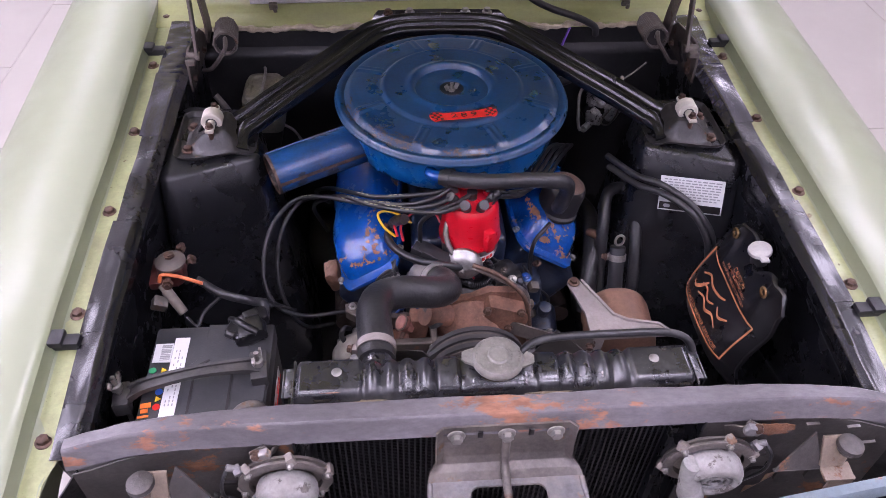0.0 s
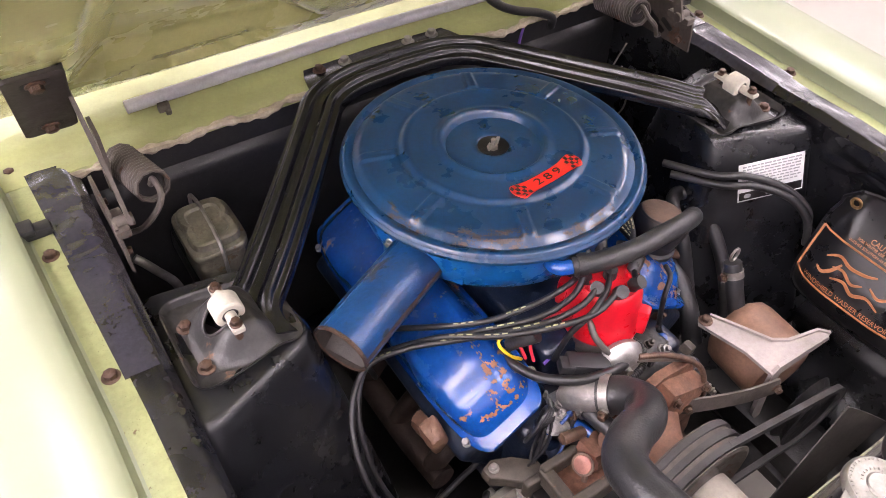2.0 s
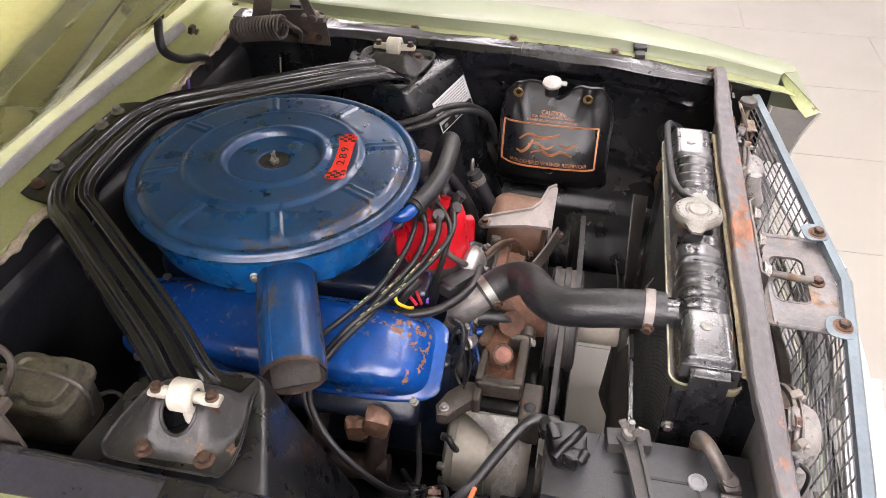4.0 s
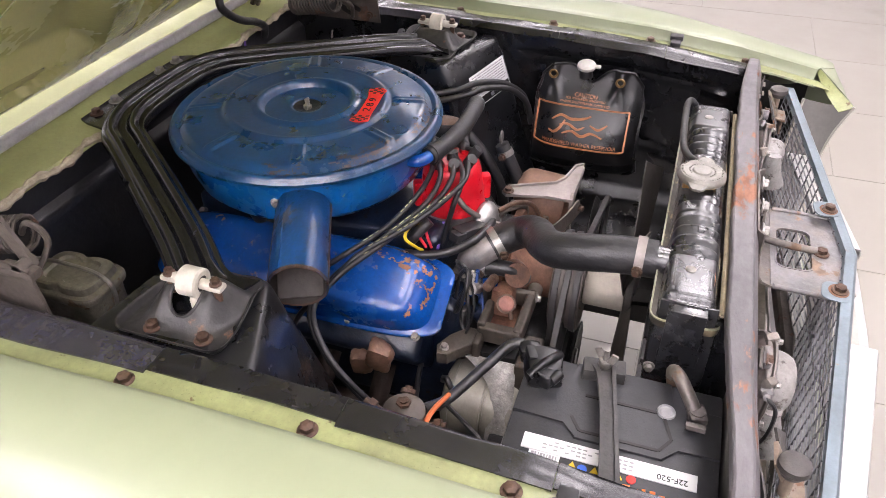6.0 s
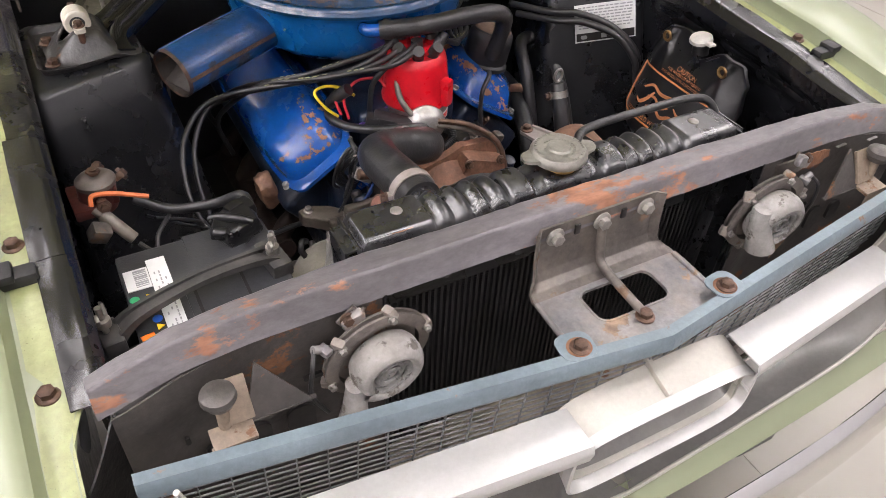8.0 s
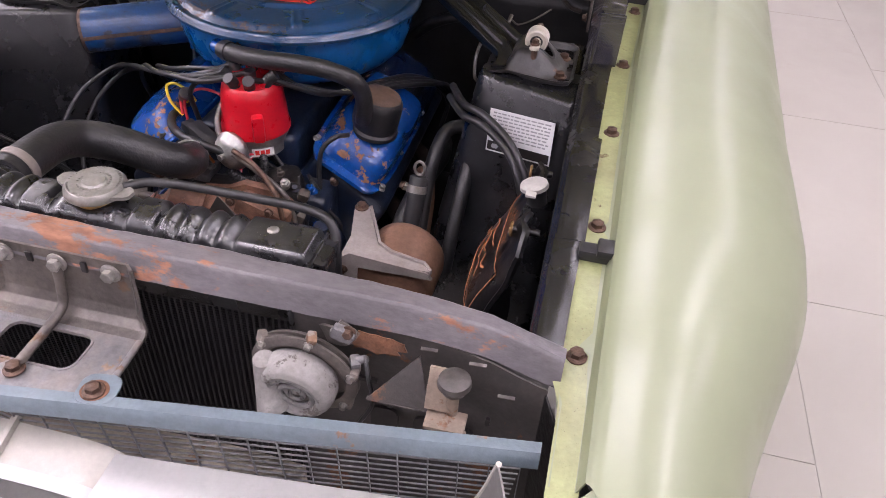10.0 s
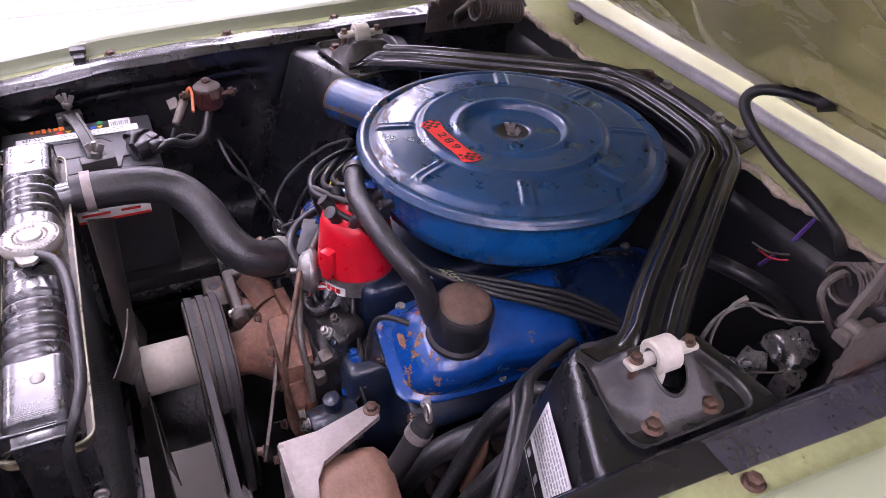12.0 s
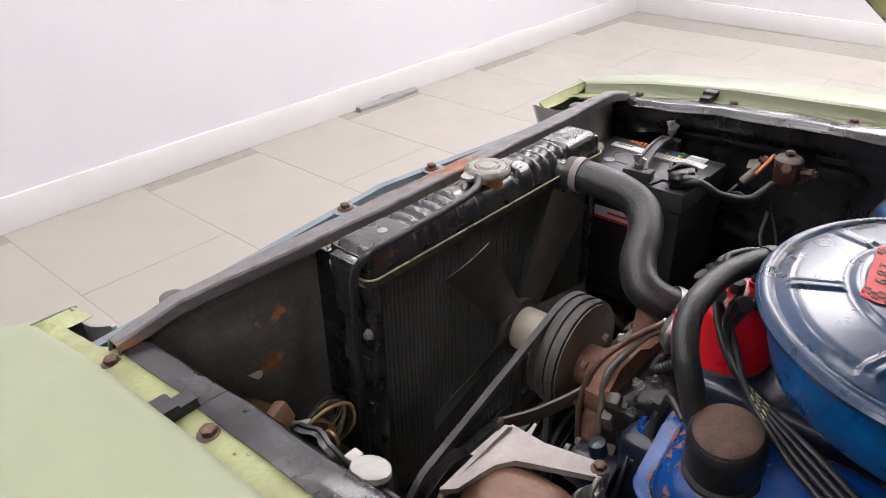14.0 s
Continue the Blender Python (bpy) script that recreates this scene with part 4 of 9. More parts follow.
def hood_hinge(sx):
    plate = bmesh.new()
    m = axes((sx * 0.500, 0.83, 0.895), (0, 1, 0), (0, 0, 1))
    prism(plate, [(-0.052, 0), (0.115, 0), (0.118, 0.035), (0.085, 0.062), (0.03, 0.070), (-0.020, 0.075), (-0.045, 0.068), (-0.050, 0.03)], 0.004, m)
    steel_ = DUST_STEEL
    box(plate, (sx * 0.492, 0.805, 0.955), (0.018, 0.05, 0.012), bevel=0.003)
    h = part("hood_hinge", plate, steel_, car, "dusty brown steel hood hinge with a coil spring")
    for y in (0.80, 0.91):
        bolt(BOLT_S_RUST, (sx * 0.497, y, 0.912), (-sx, 0, 0), h)
    for y, z in ((0.835, 0.925), (0.852, 0.914), (0.868, 0.926)):
        slot_ = bmesh.new()
        prism(slot_, rounded(0.030, 0.009, 0.004), 0.002, axes((sx * 0.4965, y, z), (0, 1, 0.5), (0, -0.5, 1)))
        part("slot", slot_, INK, h)
    for pts, w in (([(sx * 0.480, 0.798, 0.955), (sx * 0.482, 0.828, 1.03), (sx * 0.486, 0.862, 1.115)], 0.009), ([(sx * 0.478, 0.915, 0.940), (sx * 0.474, 0.900, 0.985), (sx * 0.474, 0.886, 1.045)], 0.018)):
        arm = bmesh.new()
        sweep(arm, spline(pts, 5), [(-0.0025, -w), (0.0025, -w), (0.0025, w), (-0.0025, w)], up=(0, 1, -0.3))
        part("arm", arm, steel_, h)
    pivot = bmesh.new()
    cyl(pivot, (sx * 0.474, 0.800, 0.960), (sx * 0.500, 0.800, 0.960), 0.0085, seg=14, edge=0.001)
    part("pivot", pivot, steel_, h)
    strap = bmesh.new()
    a = V(sx * 0.516, 0.862, 1.108)
    d = V(0, -0.662, 0.749)
    down = V(0, -0.749, -0.662)
    mm = Matrix.Translation(a) @ Matrix((d, down.cross(d), down)).transposed().to_4x4()
    prism(strap, rounded(0.200, 0.062, 0.008), 0.005, mm, 0.0012)
    for e_ in (-1, 1):
        box(strap, tuple(mm @ V(0, 0.029 * e_, -0.012)), (0.005, 0.190, 0.026), (-48.5, 0, 0), 0.0012)
    part("hood_strap", strap, DARK_STRAP, h, "dark steel strap bolted to the hood")
    for k in (-0.072, 0.076):
        hole_ = bmesh.new()
        prism(hole_, rounded(0.018, 0.030, 0.006), 0.0006, mm @ pose(k, 0, 0.005))
        part("slot", hole_, INK, h)
        bolt(BOLT_M_RUST, mm @ V(k, 0, 0.005), mm.to_3x3() @ V(0, 0, 1), h)
    coil = bmesh.new()
    c0, c1 = V(sx * 0.434, 0.846, 0.958), V(sx * 0.450, 0.955, 0.936)
    fr = frame_from(c1 - c0)
    pts = [c0 + (c1 - c0) * (k / 144) + fr.to_3x3() @ V(0.0225 * math.cos(k * 0.628), 0.0225 * math.sin(k * 0.628), 0) for k in range(145)]
    tube(coil, pts, 0.0026, 6, 1)
    part("coil_spring", coil, steel_, h, "dark coil spring")
    # added black cylinder gives the inside of the coil its shade
    core_ = bmesh.new()
    cyl(core_, c0.lerp(c1, 0.12), c1, 0.018, seg=18)
    part("spring_dark_fill", core_, INK, h)
    hook = bmesh.new()
    dd = (c0 - c1).normalized()
    tube(hook, [c0 - dd * 0.01, c0 + dd * 0.012 + V(0, 0.010, 0.012), c0 + dd * 0.022, c0 + dd * 0.020 + V(sx * 0.01, -0.012, -0.014), c0 + V(sx * 0.03, -0.02, -0.04), c0 + V(sx * 0.05, -0.01, -0.05)], 0.0042, 8)
    part("spring_hook", hook, steel_, h)


for sx in (-1, 1):
    hood_hinge(sx)

# ---- radiator support and front end ----
support = thing("radiator_support", "worn grey black radiator support bar with orange rust", "car part", (0.01, 0.0, 0.5))


def bar_z(x):
    return 0.914 - 0.05 * max(0.0, abs(x - 0.01) - 0.40) ** 1.0 - 0.20 * max(0.0, abs(x - 0.01) - 0.46)


def bar_profile(u, v):
    x = -0.525 + 1.07 * u
    k = abs(x - 0.01)
    front = -0.004 - 0.10 * max(0.0, k - 0.38) ** 1.3
    back = 0.033 - 0.11 * max(0.0, k - 0.28) ** 1.3
    wob = 0.0012 * noise.noise((x * 22, 0, 1.3))
    z = bar_z(x) + 0.0008 * noise.noise((x * 60, v * 3, 2.0))
    front += 0.007
    back -= 0.005
    z += 0.002
    ragged = 0.0025 * noise.noise((x * 9, 4.0, 1.0)) + 0.0012 * noise.noise((x * 45, 7.0, 1.0))
    pts = [(back + ragged, z - 0.014), (back + ragged, z - 0.001), (back + ragged - 0.001, z), (front + 0.0015, z + wob), (front, z - 0.0015 + wob), (front - 0.010, z - 0.028)]
    i = min(int(v * 15 + 0.001), 15)
    at = (0, 0.5, 1, 1.5, 2, 2.25, 2.5, 2.75, 3, 3.5, 4, 4.2, 4.4, 4.6, 4.8, 5)[i]
    i = min(int(at), 4)
    f = at - i
    return (x, pts[i][0] * (1 - f) + pts[i + 1][0] * f, pts[i][1] * (1 - f) + pts[i + 1][1] * f)


bar = part("top_bar", sheet(bmesh.new(), bar_profile, 160, 15, 0.0022), GREY_WORN, support, angle=24)
for sx in (-1, 1):
    pan = bmesh.new()
    cxp = 0.01

    def side_panel(u, v, sx=sx):
        x = 0.258 + (0.525 - 0.258) * u
        emb = 0.006 * smooth_step(0.1, 0.2, u) * smooth_step(0.95, 0.8, u) * smooth_step(0.08, 0.16, v) * smooth_step(0.95, 0.85, v)
        y = -0.006 - 0.018 * smooth_step(0.5, 1.0, u) + emb
        return (cxp + sx * x, y, bar_z(x) - 0.028 - 0.42 * v)

    sheet(pan, side_panel, 24, 24, -0.002 * sx)
    p = part("side_panel", pan, PANEL_GREY, support, "dusty dark grey front panel beside the radiator")
    # separate back skin, a lighter grey than the front of the panel
    back = bmesh.new()
    sheet(back, lambda u, v: (lambda q: (q[0], q[1] + 0.007, q[2]))(side_panel(u, v)), 24, 24, -0.002 * sx)
    part("panel_back", back, BAY_BACK_GREY, p, "lighter grey back of the panel with rust spots")
    edge = bmesh.new()
    box(edge, (cxp + sx * 0.260, 0.02, 0.67), (0.004, 0.06, 0.44), bevel=0.001)
    part("inner_edge", edge, BLACK_BODY, p)
    for dx, w_, h_ in ((0.361, 0.030, 0.046), (0.406, 0.026, 0.040), (0.448, 0.022, 0.034)):
        d = bmesh.new()
        prism(d, rounded(w_, h_, 0.010), 0.004, axes((cxp + sx * dx, -0.015, 0.758), (1, 0, 0), (0, 0, 1)))
        part("drain_hole", d, INK, p)
    for dx, dz, w_, h_ in ((0.345, 0.826, 0.020, 0.005), (0.368, 0.795, 0.006, 0.012), (0.472, 0.80, 0.005, 0.010)):
        d = bmesh.new()
        prism(d, rounded(w_, h_, 0.0024), 0.004, axes((cxp + sx * dx, -0.019, dz), (1, 0, 0), (0, 0, 1)))
        part("panel_slot", d, INK, p)
    if sx > 0:
        rp = bmesh.new()
        prism(rp, [(0.030 * (1 + 0.5 * noise.noise((k * 0.7, sx, 5.0))) * math.cos(k * 0.2618), 0.013 * (1 + 0.5 * noise.noise((k * 0.7, sx, 5.0))) * math.sin(k * 0.2618)) for k in range(24)], 0.0008, axes((cxp + sx * 0.352, -0.0125, 0.872), (1, 0, 0), (0, 0, 1)))
        part("rust_patch", rp, RUST_STAIN, p, "rust patch below the bar")
    for dx, dz in () if sx < 0 else ((0.405, 0.878), (0.455, 0.880), (0.487, 0.848)):
        d = bmesh.new()
        box(d, (cxp + sx * dx, -0.0095 - 0.018 * smooth_step(0.5, 1.0, (dx - 0.225) / 0.30), dz), (0.017, 0.004, 0.0012), (0, -4 * sx, 0))
        part("pressed_lip", d, PANEL_EDGE, p, "bright edge of a pressed tab")
oval = bmesh.new()
prism(oval, rounded(0.030, 0.013, 0.0062), 0.0012, axes((0.396, 0.0090, 0.757), (1, -0.05, 0.1), (0, 0.05, 1)))
part("oval_plug", oval, WHITE_PAPER, support, "white oval plug in the dark panel")
seal_ = bmesh.new()
box(seal_, (0.009, 0.0305, 0.862), (0.53, 0.003, 0.062), bevel=0.0008)
part("air_seal", seal_, BLACK_BODY, support, "black seal between bar and radiator")
seal_ = bmesh.new()
sheet(seal_, lambda u, v: (-0.255 + 0.53 * u, 0.0290 + 0.007 * v, 0.9010 + 0.0025 * math.sin(math.pi * v) + 0.0010 * noise.noise((u * 60, v * 3, 1.0))), 120, 5, 0.004)
part("foam_strip", seal_, SEAL_TAN, support, "dusty tan foam strip between bar and radiator")
low = bmesh.new()
box(low, (0.01, 0.05, 0.45), (1.0, 0.10, 0.03), bevel=0.006)
part("lower_bar", low, PANEL_GREY, support)

# hood latch bracket
latch = thing("latch_bracket", "dusty grey brown steel hood latch bracket bolted to the support bar", "bracket", (0.013, -0.05, 0.83))
BX0, BX1 = -0.074, 0.101


def bracket_sheet(u, v):
    x = BX0 + (BX1 - BX0) * u
    path = ((-0.0075, 0.904), (-0.0085, 0.868), (-0.012, 0.845), (-0.017, 0.835), (-0.026, 0.830), (-0.040, 0.828))
    i = min(int(v * 5), 4)
    f = v * 5 - i
    y = path[i][0] * (1 - f) + path[i + 1][0] * f
    z = path[i][1] * (1 - f) + path[i + 1][1] * f
    flange = smooth_step(0.05, 0.0, u) + smooth_step(0.95, 1.0, u)
    wide = 0.012 * smooth_step(0.4, 1.0, v) * (2 * u - 1)
    return (x + wide, y - 0.008 * flange * smooth_step(1.0, 0.3, v), z + 0.003 * flange * smooth_step(0.35, 0.7, v))


bm = bmesh.new()
sheet(bm, bracket_sheet, 40, 40, -0.003)
lb = part("plate", bm, BRACKET_GREY, latch)
foot = bmesh.new()
rim_out = rounded(0.198, 0.104, 0.005, 5, 0.0135, -0.091)
rim_out = [(x, y + (0.16 * (abs(x - 0.0135)) - 0.006 if y < -0.09 else 0.0)) for x, y in rim_out]
ring_plate(foot, rim_out, rounded(0.098, 0.048, 0.013, 5, 0.015, -0.071), 0.003, Matrix.Translation((0, 0, 0.8265)))
for sx in (-1, 1):
    tube(foot, [(0.0135 + sx * 0.0975, -0.042, 0.8310), (0.0135 + sx * 0.0985, -0.075, 0.8300), (0.0135 + sx * 0.0985, -0.122, 0.8285)], 0.0035, 10)
bmesh.ops.recalc_face_normals(foot, faces=foot.faces)
part("foot_plate", foot, BRACKET_WORN, lb, "worn pale steel foot with a slot")
lip_ = bmesh.new()
slot = rounded(0.100, 0.050, 0.014, 5, 0.015, -0.071)
pts = [V(x, y, 0.8292) for x, y in slot]
sweep(lip_, pts + [pts[0]], [(-0.0016, -0.003), (0.0016, -0.003), (0.0014, 0.001), (-0.0014, 0.001)], caps=False)
part("slot_rim", lip_, BRACKET_WORN, lb)
rod = bmesh.new()
tube(rod, [(0.013, -0.014, 0.898), (0.013, -0.018, 0.866), (0.013, -0.026, 0.842), (0.013, -0.055, 0.836), (0.013, -0.103, 0.833)], 0.0055, 10)
part("release_rod", rod, BRACKET_GREY, latch)
for x in (-0.050, 0.013, 0.075):
    bolt(BOLT_M_ZINC, (x, -0.0115, 0.893), (0, -1, 0), latch)
for x in (-0.02, 0.044):
    sl = bmesh.new()
    box(sl, (x, -0.0115, 0.893), (0.007, 0.003, 0.013), bevel=0.001)
    part("slot", sl, INK, latch)
bolt(BOLT_M_RUST, (0.0125, -0.108, 0.8305), (0, 0, 1), latch)

# grille: top rail in a shallow V, mesh, centre frame and bright bars
grille = thing("grille", "blue grey grille with dark mesh and bright centre frame", "grille", (0.013, -0.13, 0.6))


def rail_y(x):
    return -0.149 + 0.130 * abs(x - 0.013)


def rail_z(x):
    return 0.841 + 0.014 * abs(x - 0.013)


for sx in (-1, 1):
    rail = bmesh.new()
    sheet(rail, lambda u, v: (0.013 + sx * 0.525 * u, rail_y(0.525 * u + 0.013) + (0.0115, 0.011, 0.0, -0.003, -0.004)[min(4, int(v * 4 + 0.01))], rail_z(0.525 * u + 0.013) + (-0.012, 0.0, 0.0, -0.004, -0.017)[min(4, int(v * 4 + 0.01))]), 20, 4, 0.0015 * sx)
    ro = part("top_rail", rail, GRILLE_BLUE, grille)
    tab = bmesh.new()
    prism(tab, rounded(0.040, 0.036, 0.012), 0.0016, axes((0.013 + sx * 0.102, -0.117, 0.8428), (1, 0.13 * sx, 0), (0, 1, 0)), 0.0006)
    part("bolt_ear", tab, GRILLE_BLUE, ro)
    rs = bmesh.new()
    prism(rs, [(0.014 * (1 + 0.3 * noise.noise((k, sx, 2.0))) * math.cos(k * 0.35), 0.013 * (1 + 0.3 * noise.noise((k, sx, 2.0))) * math.sin(k * 0.35)) for k in range(18)], 0.0004, Matrix.Translation((0.013 + sx * 0.100, -0.120, 0.8446)))
    part("rust_stain", rs, RUST_STAIN, ro, "rust stain under the bolt")
    bolt(BOLT_M_RUST, (0.013 + sx * 0.100, -0.121, 0.8447), (0, 0, 1), ro)


def mesh_point(x, h):
    """On the grille mesh: x across, h down its face."""
    return V(x, rail_y(x) + 0.013 + 0.10 * h, rail_z(x) - 0.007 - h)


wires = bmesh.new()
for k in range(20):
    h = 0.003 + 0.0105 * k
    for sx in (-1, 1):
        half = 0.514 - 0.10 * h - 1.5 * max(0.0, h - 0.13)
        sweep(wires, [mesh_point(0.013 + sx * half * i / 8, h) for i in range(9)], [(-0.0009, -0.0006), (0.0009, -0.0006), (0.0009, 0.0006), (-0.0009, 0.0006)])
for k in range(35):
    x = 0.013 + (k - 17) * 0.0300
    if abs(x - 0.013) > 0.51:
        continue
    low = min(0.205, 0.13 + (0.500 - abs(x - 0.013)) / 1.6)
    sweep(wires, [mesh_point(x, 0.0), mesh_point(x, low / 2), mesh_point(x, low)], [(-0.0006, -0.0011), (0.0006, -0.0011), (0.0006, 0.0011), (-0.0006, 0.0011)], up=(0, 1, 0))
tagged(part("mesh", wires, GRILLE_DARK, grille, "dark grey grille mesh of thin wires"), kind="stuff")
cf = bmesh.new()


def corral(u, v):
    a = u * 2 * math.pi
    n = 4.5
    ca, sa = math.cos(a), math.sin(a)
    k = (abs(ca) ** n + abs(sa) ** n) ** (-1 / n)
    w, h = 0.127 + 0.004 * v, 0.047
    return (0.013 + w * k * ca, -0.131 - 0.040 * v, 0.729 + h * k * sa - 0.013 * v)


sheet(cf, corral, 72, 10, 0.010)
bmesh.ops.remove_doubles(cf, verts=cf.verts, dist=1e-5)
cfo = part("centre_frame", cf, TRIM_CREAM, grille, "cream silver centre frame of the grille")
sleeve = bmesh.new()
sheet(sleeve, lambda u, v: (lambda p: (0.013 + (p[0] - 0.013) * 0.895, p[1], 0.729 + (p[2] - 0.729 + 0.013 * v) * 0.72 - 0.013 * v))(corral(u, 0.02 + 0.90 * v)), 72, 6, 0.002)
bmesh.ops.remove_doubles(sleeve, verts=sleeve.verts, dist=1e-5)
part("inner_sleeve", sleeve, SURROUND, cfo, "grey inside of the centre frame")
rib = bmesh.new()
box(rib, (0.013, -0.149, 0.773), (0.007, 0.048, 0.010), (18, 0, 0), bevel=0.002)
part("rib", rib, TRIM_CREAM, cfo)
fl = bmesh.new()
sheet(fl, lambda u, v: (lambda p, q: (p[0] + (q[0] - 0.013) * 0.02 * v, p[1] - 0.013 * v, p[2] - 0.004 * v + 0.0005 * math.sin(math.pi * v)))(corral(u, 1.0), corral(u, 1.0)), 72, 6, 0.004)
bmesh.ops.remove_doubles(fl, verts=fl.verts, dist=1e-5)
part("front_lip", fl, TRIM_BRIGHT, cfo, "bright silver front lip of the centre frame")
for sx in (-1, 1):
    b = bmesh.new()

    def cross_bar(u, v, sx=sx):
        x = 0.116 + (0.455 - 0.116) * u
        sec = ((-0.030, -0.018), (-0.034, 0.0), (-0.030, 0.010), (0.020, 0.012), (0.022, 0.006))
        i = min(int(v * 4), 3)
        f = v * 4 - i
        dy = sec[i][0] * (1 - f) + sec[i + 1][0] * f
        dz = sec[i][1] * (1 - f) + sec[i + 1][1] * f
        tip = math.sqrt(max(0.0, 1 - max(0.0, (u - 0.96) / 0.04) ** 2))
        dy = -0.008 + (dy + 0.008) * (0.35 + 0.65 * tip)
        dz = -0.004 + (dz + 0.004) * (0.1 + 0.9 * tip) * (1 - 0.22 * u)
        return (0.013 + sx * x, -0.158 + 0.135 * (x - 0.118) + dy, 0.762 - 0.02 * u + dz)

    sheet(b, cross_bar, 50, 8, 0.002 * sx)
    part("cross_bar", b, TRIM_BRIGHT, grille, "bright silver horizontal grille bar")

INNER = [V(*p) for p in ((0.493, -0.100, 0.846), (0.480, -0.092, 0.78), (0.457, -0.086, 0.71), (0.415, -0.086, 0.645), (0.33, -0.090, 0.600), (0.0, -0.100, 0.585))]
OUTER = [V(*p) for p in ((0.500, -0.192, 0.838), (0.503, -0.170, 0.775), (0.495, -0.158, 0.70), (0.470, -0.152, 0.63), (0.38, -0.156, 0.585), (0.0, -0.172, 0.568))]
INNER, OUTER = spline(INNER, 8), spline(OUTER, 8)
NOSE = []
for k in range(25):
    at = 5 + 9 * (k / 24) ** 0.8
    i = min(int(at), 13)
    f = at - i
    px, pz = (FENDER_PROFILE[i][j] * (1 - f) + FENDER_PROFILE[i + 1][j] * f for j in (0, 1))
    yn = fender_front(px)
    NOSE.append(V(edge_x(yn) + narrow(px, yn) - 0.010, yn + 0.001, edge_z(yn) + pz - 0.001))
for sx in (-1, 1):
    def surround(u, v):
        k = min(len(INNER) - 1, int(v * (len(INNER) - 1) + 0.01))
        p_ = INNER[k].lerp(OUTER[k], u)
        return (0.010 + sx * (p_.x + 0.012 * math.sin(math.pi * u)), p_.y, p_.z - 0.008 * math.sin(math.pi * u))

    hs = bmesh.new()
    sheet(hs, surround, 8, len(INNER) - 1, 0.002 * sx)
    hso = part("grille_surround", hs, SURROUND, car, "grey inner side of the grille surround")
    for row in (INNER, OUTER):
        lip = bmesh.new()
        tube(lip, [V(0.010 + sx * p_.x, p_.y, p_.z) for p_ in row], 0.003, 8, 1)
        part("lip", lip, TRIM_CREAM, hso)

    def nose(u, v):
        k = min(24, int(v * 24 + 0.01))
        p_ = OUTER[k].lerp(NOSE[k], u)
        crease = 0.012 * smooth_step(0.0, 0.35, u) * smooth_step(1.0, 0.35, u) * smooth_step(0.0, 0.2, v)
        return (0.010 * (1 - u) * sx + sx * (p_.x + 0.010 * u), p_.y - crease, p_.z + 0.5 * crease)

    ns = bmesh.new()
    sheet(ns, nose, 10, 24, 0.0015 * sx)
    part("fender_nose", ns, PAINT, car, "lime green nose of the fender")
    rt = bmesh.new()

    def nose_return(u, v, sx=sx):
        p_ = OUTER[0].lerp(NOSE[0], u)
        return (sx * (0.010 * (1 - u) + p_.x + 0.010 * u - 0.010 * v * (1 - u)), p_.y + 0.026 * (1 - 0.85 * u) * v, p_.z - 0.0008 - 0.008 * v - 0.006 * math.sin(math.pi * u) * v)

    sheet(rt, nose_return, 12, 6, 0.0015)
    part("nose_return", rt, FLANGE_PAINT, car, "lime return flange at the fender nose")

for sx in (-1, 1):
    ip = bmesh.new()
    sheet(ip, lambda u, v: (0.008 + sx * (0.520 + 0.060 * u), -0.012 - 0.100 * u, edge_z(-0.012 - 0.100 * u) - 0.006 - 0.012 * math.sin(3.1 * u) - (0.36 - 0.05 * u) * v), 16, 12, 0.002 * sx)
    part("inner_nose_panel", ip, BLACK_GRIME, car, "grimy dark panel inside the fender nose")

# tie beam and lower pan between grille and radiator
tb_ = bmesh.new()
sweep(tb_, [V(-0.47, -0.072, 0.662), V(-0.25, -0.092, 0.654), V(0.013, -0.108, 0.650), V(0.27, -0.092, 0.654), V(0.49, -0.072, 0.662)], [(-0.010, -0.014), (0.010, -0.014), (0.010, 0.010), (0.006, 0.014), (-0.006, 0.014), (-0.010, 0.010)])
part("tie_beam", tb_, DUST_STEEL, car, "dark dusty steel tie beam behind the grille")
lp_ = bmesh.new()
sheet(lp_, lambda u, v: (-0.50 + 1.00 * u, -0.088 + 0.120 * v, 0.600 - 0.040 * smooth_step(0.0, 0.55, v) + 0.004 * math.sin(22 * u)), 40, 12, 0.003)
part("lower_pan", lp_, PAN_BEIGE, car, "dusty beige lower pan behind the grille")

# body-coloured pan below the grille and the chrome bumper
pan = bmesh.new()
sheet(pan, lambda u, v: (-0.80 + 1.60 * u, -0.158 + 0.05 * (2 * u - 1) ** 2 - 0.035 * v + (0.03 if v > 0.95 else 0), 0.568 - 0.03 * v - (0.03 if v > 0.95 else 0)), 40, 8, 0.002)
part("stone_pan", pan, PAINT, car, "lime green pan between grille and bumper")
bump = thing("bumper", "chrome front bumper below the grille", "bumper", (0.0, -0.23, 0.38))
bb = bmesh.new()


def bumper_fn(u, v):
    x = -0.88 + 1.76 * u
    a = radians(70 - 150 * v)
    return (x, -0.205 + 0.12 * abs(2 * u - 1) ** 3 - 0.042 * math.cos(a), 0.450 + 0.070 * math.sin(a))


sheet(bb, bumper_fn, 60, 20, 0.003)
part("blade", bb, CHROME, bump)

# ==== THINGS ====
# ---- radiator ----
radiator = thing("radiator", "black radiator with a ribbed top tank behind the support bar", "radiator", (0.01, 0.07, 0.46))
RX0, RX1, RY0, RY1, RZ = -0.254, 0.272, 0.036, 0.106, 0.921


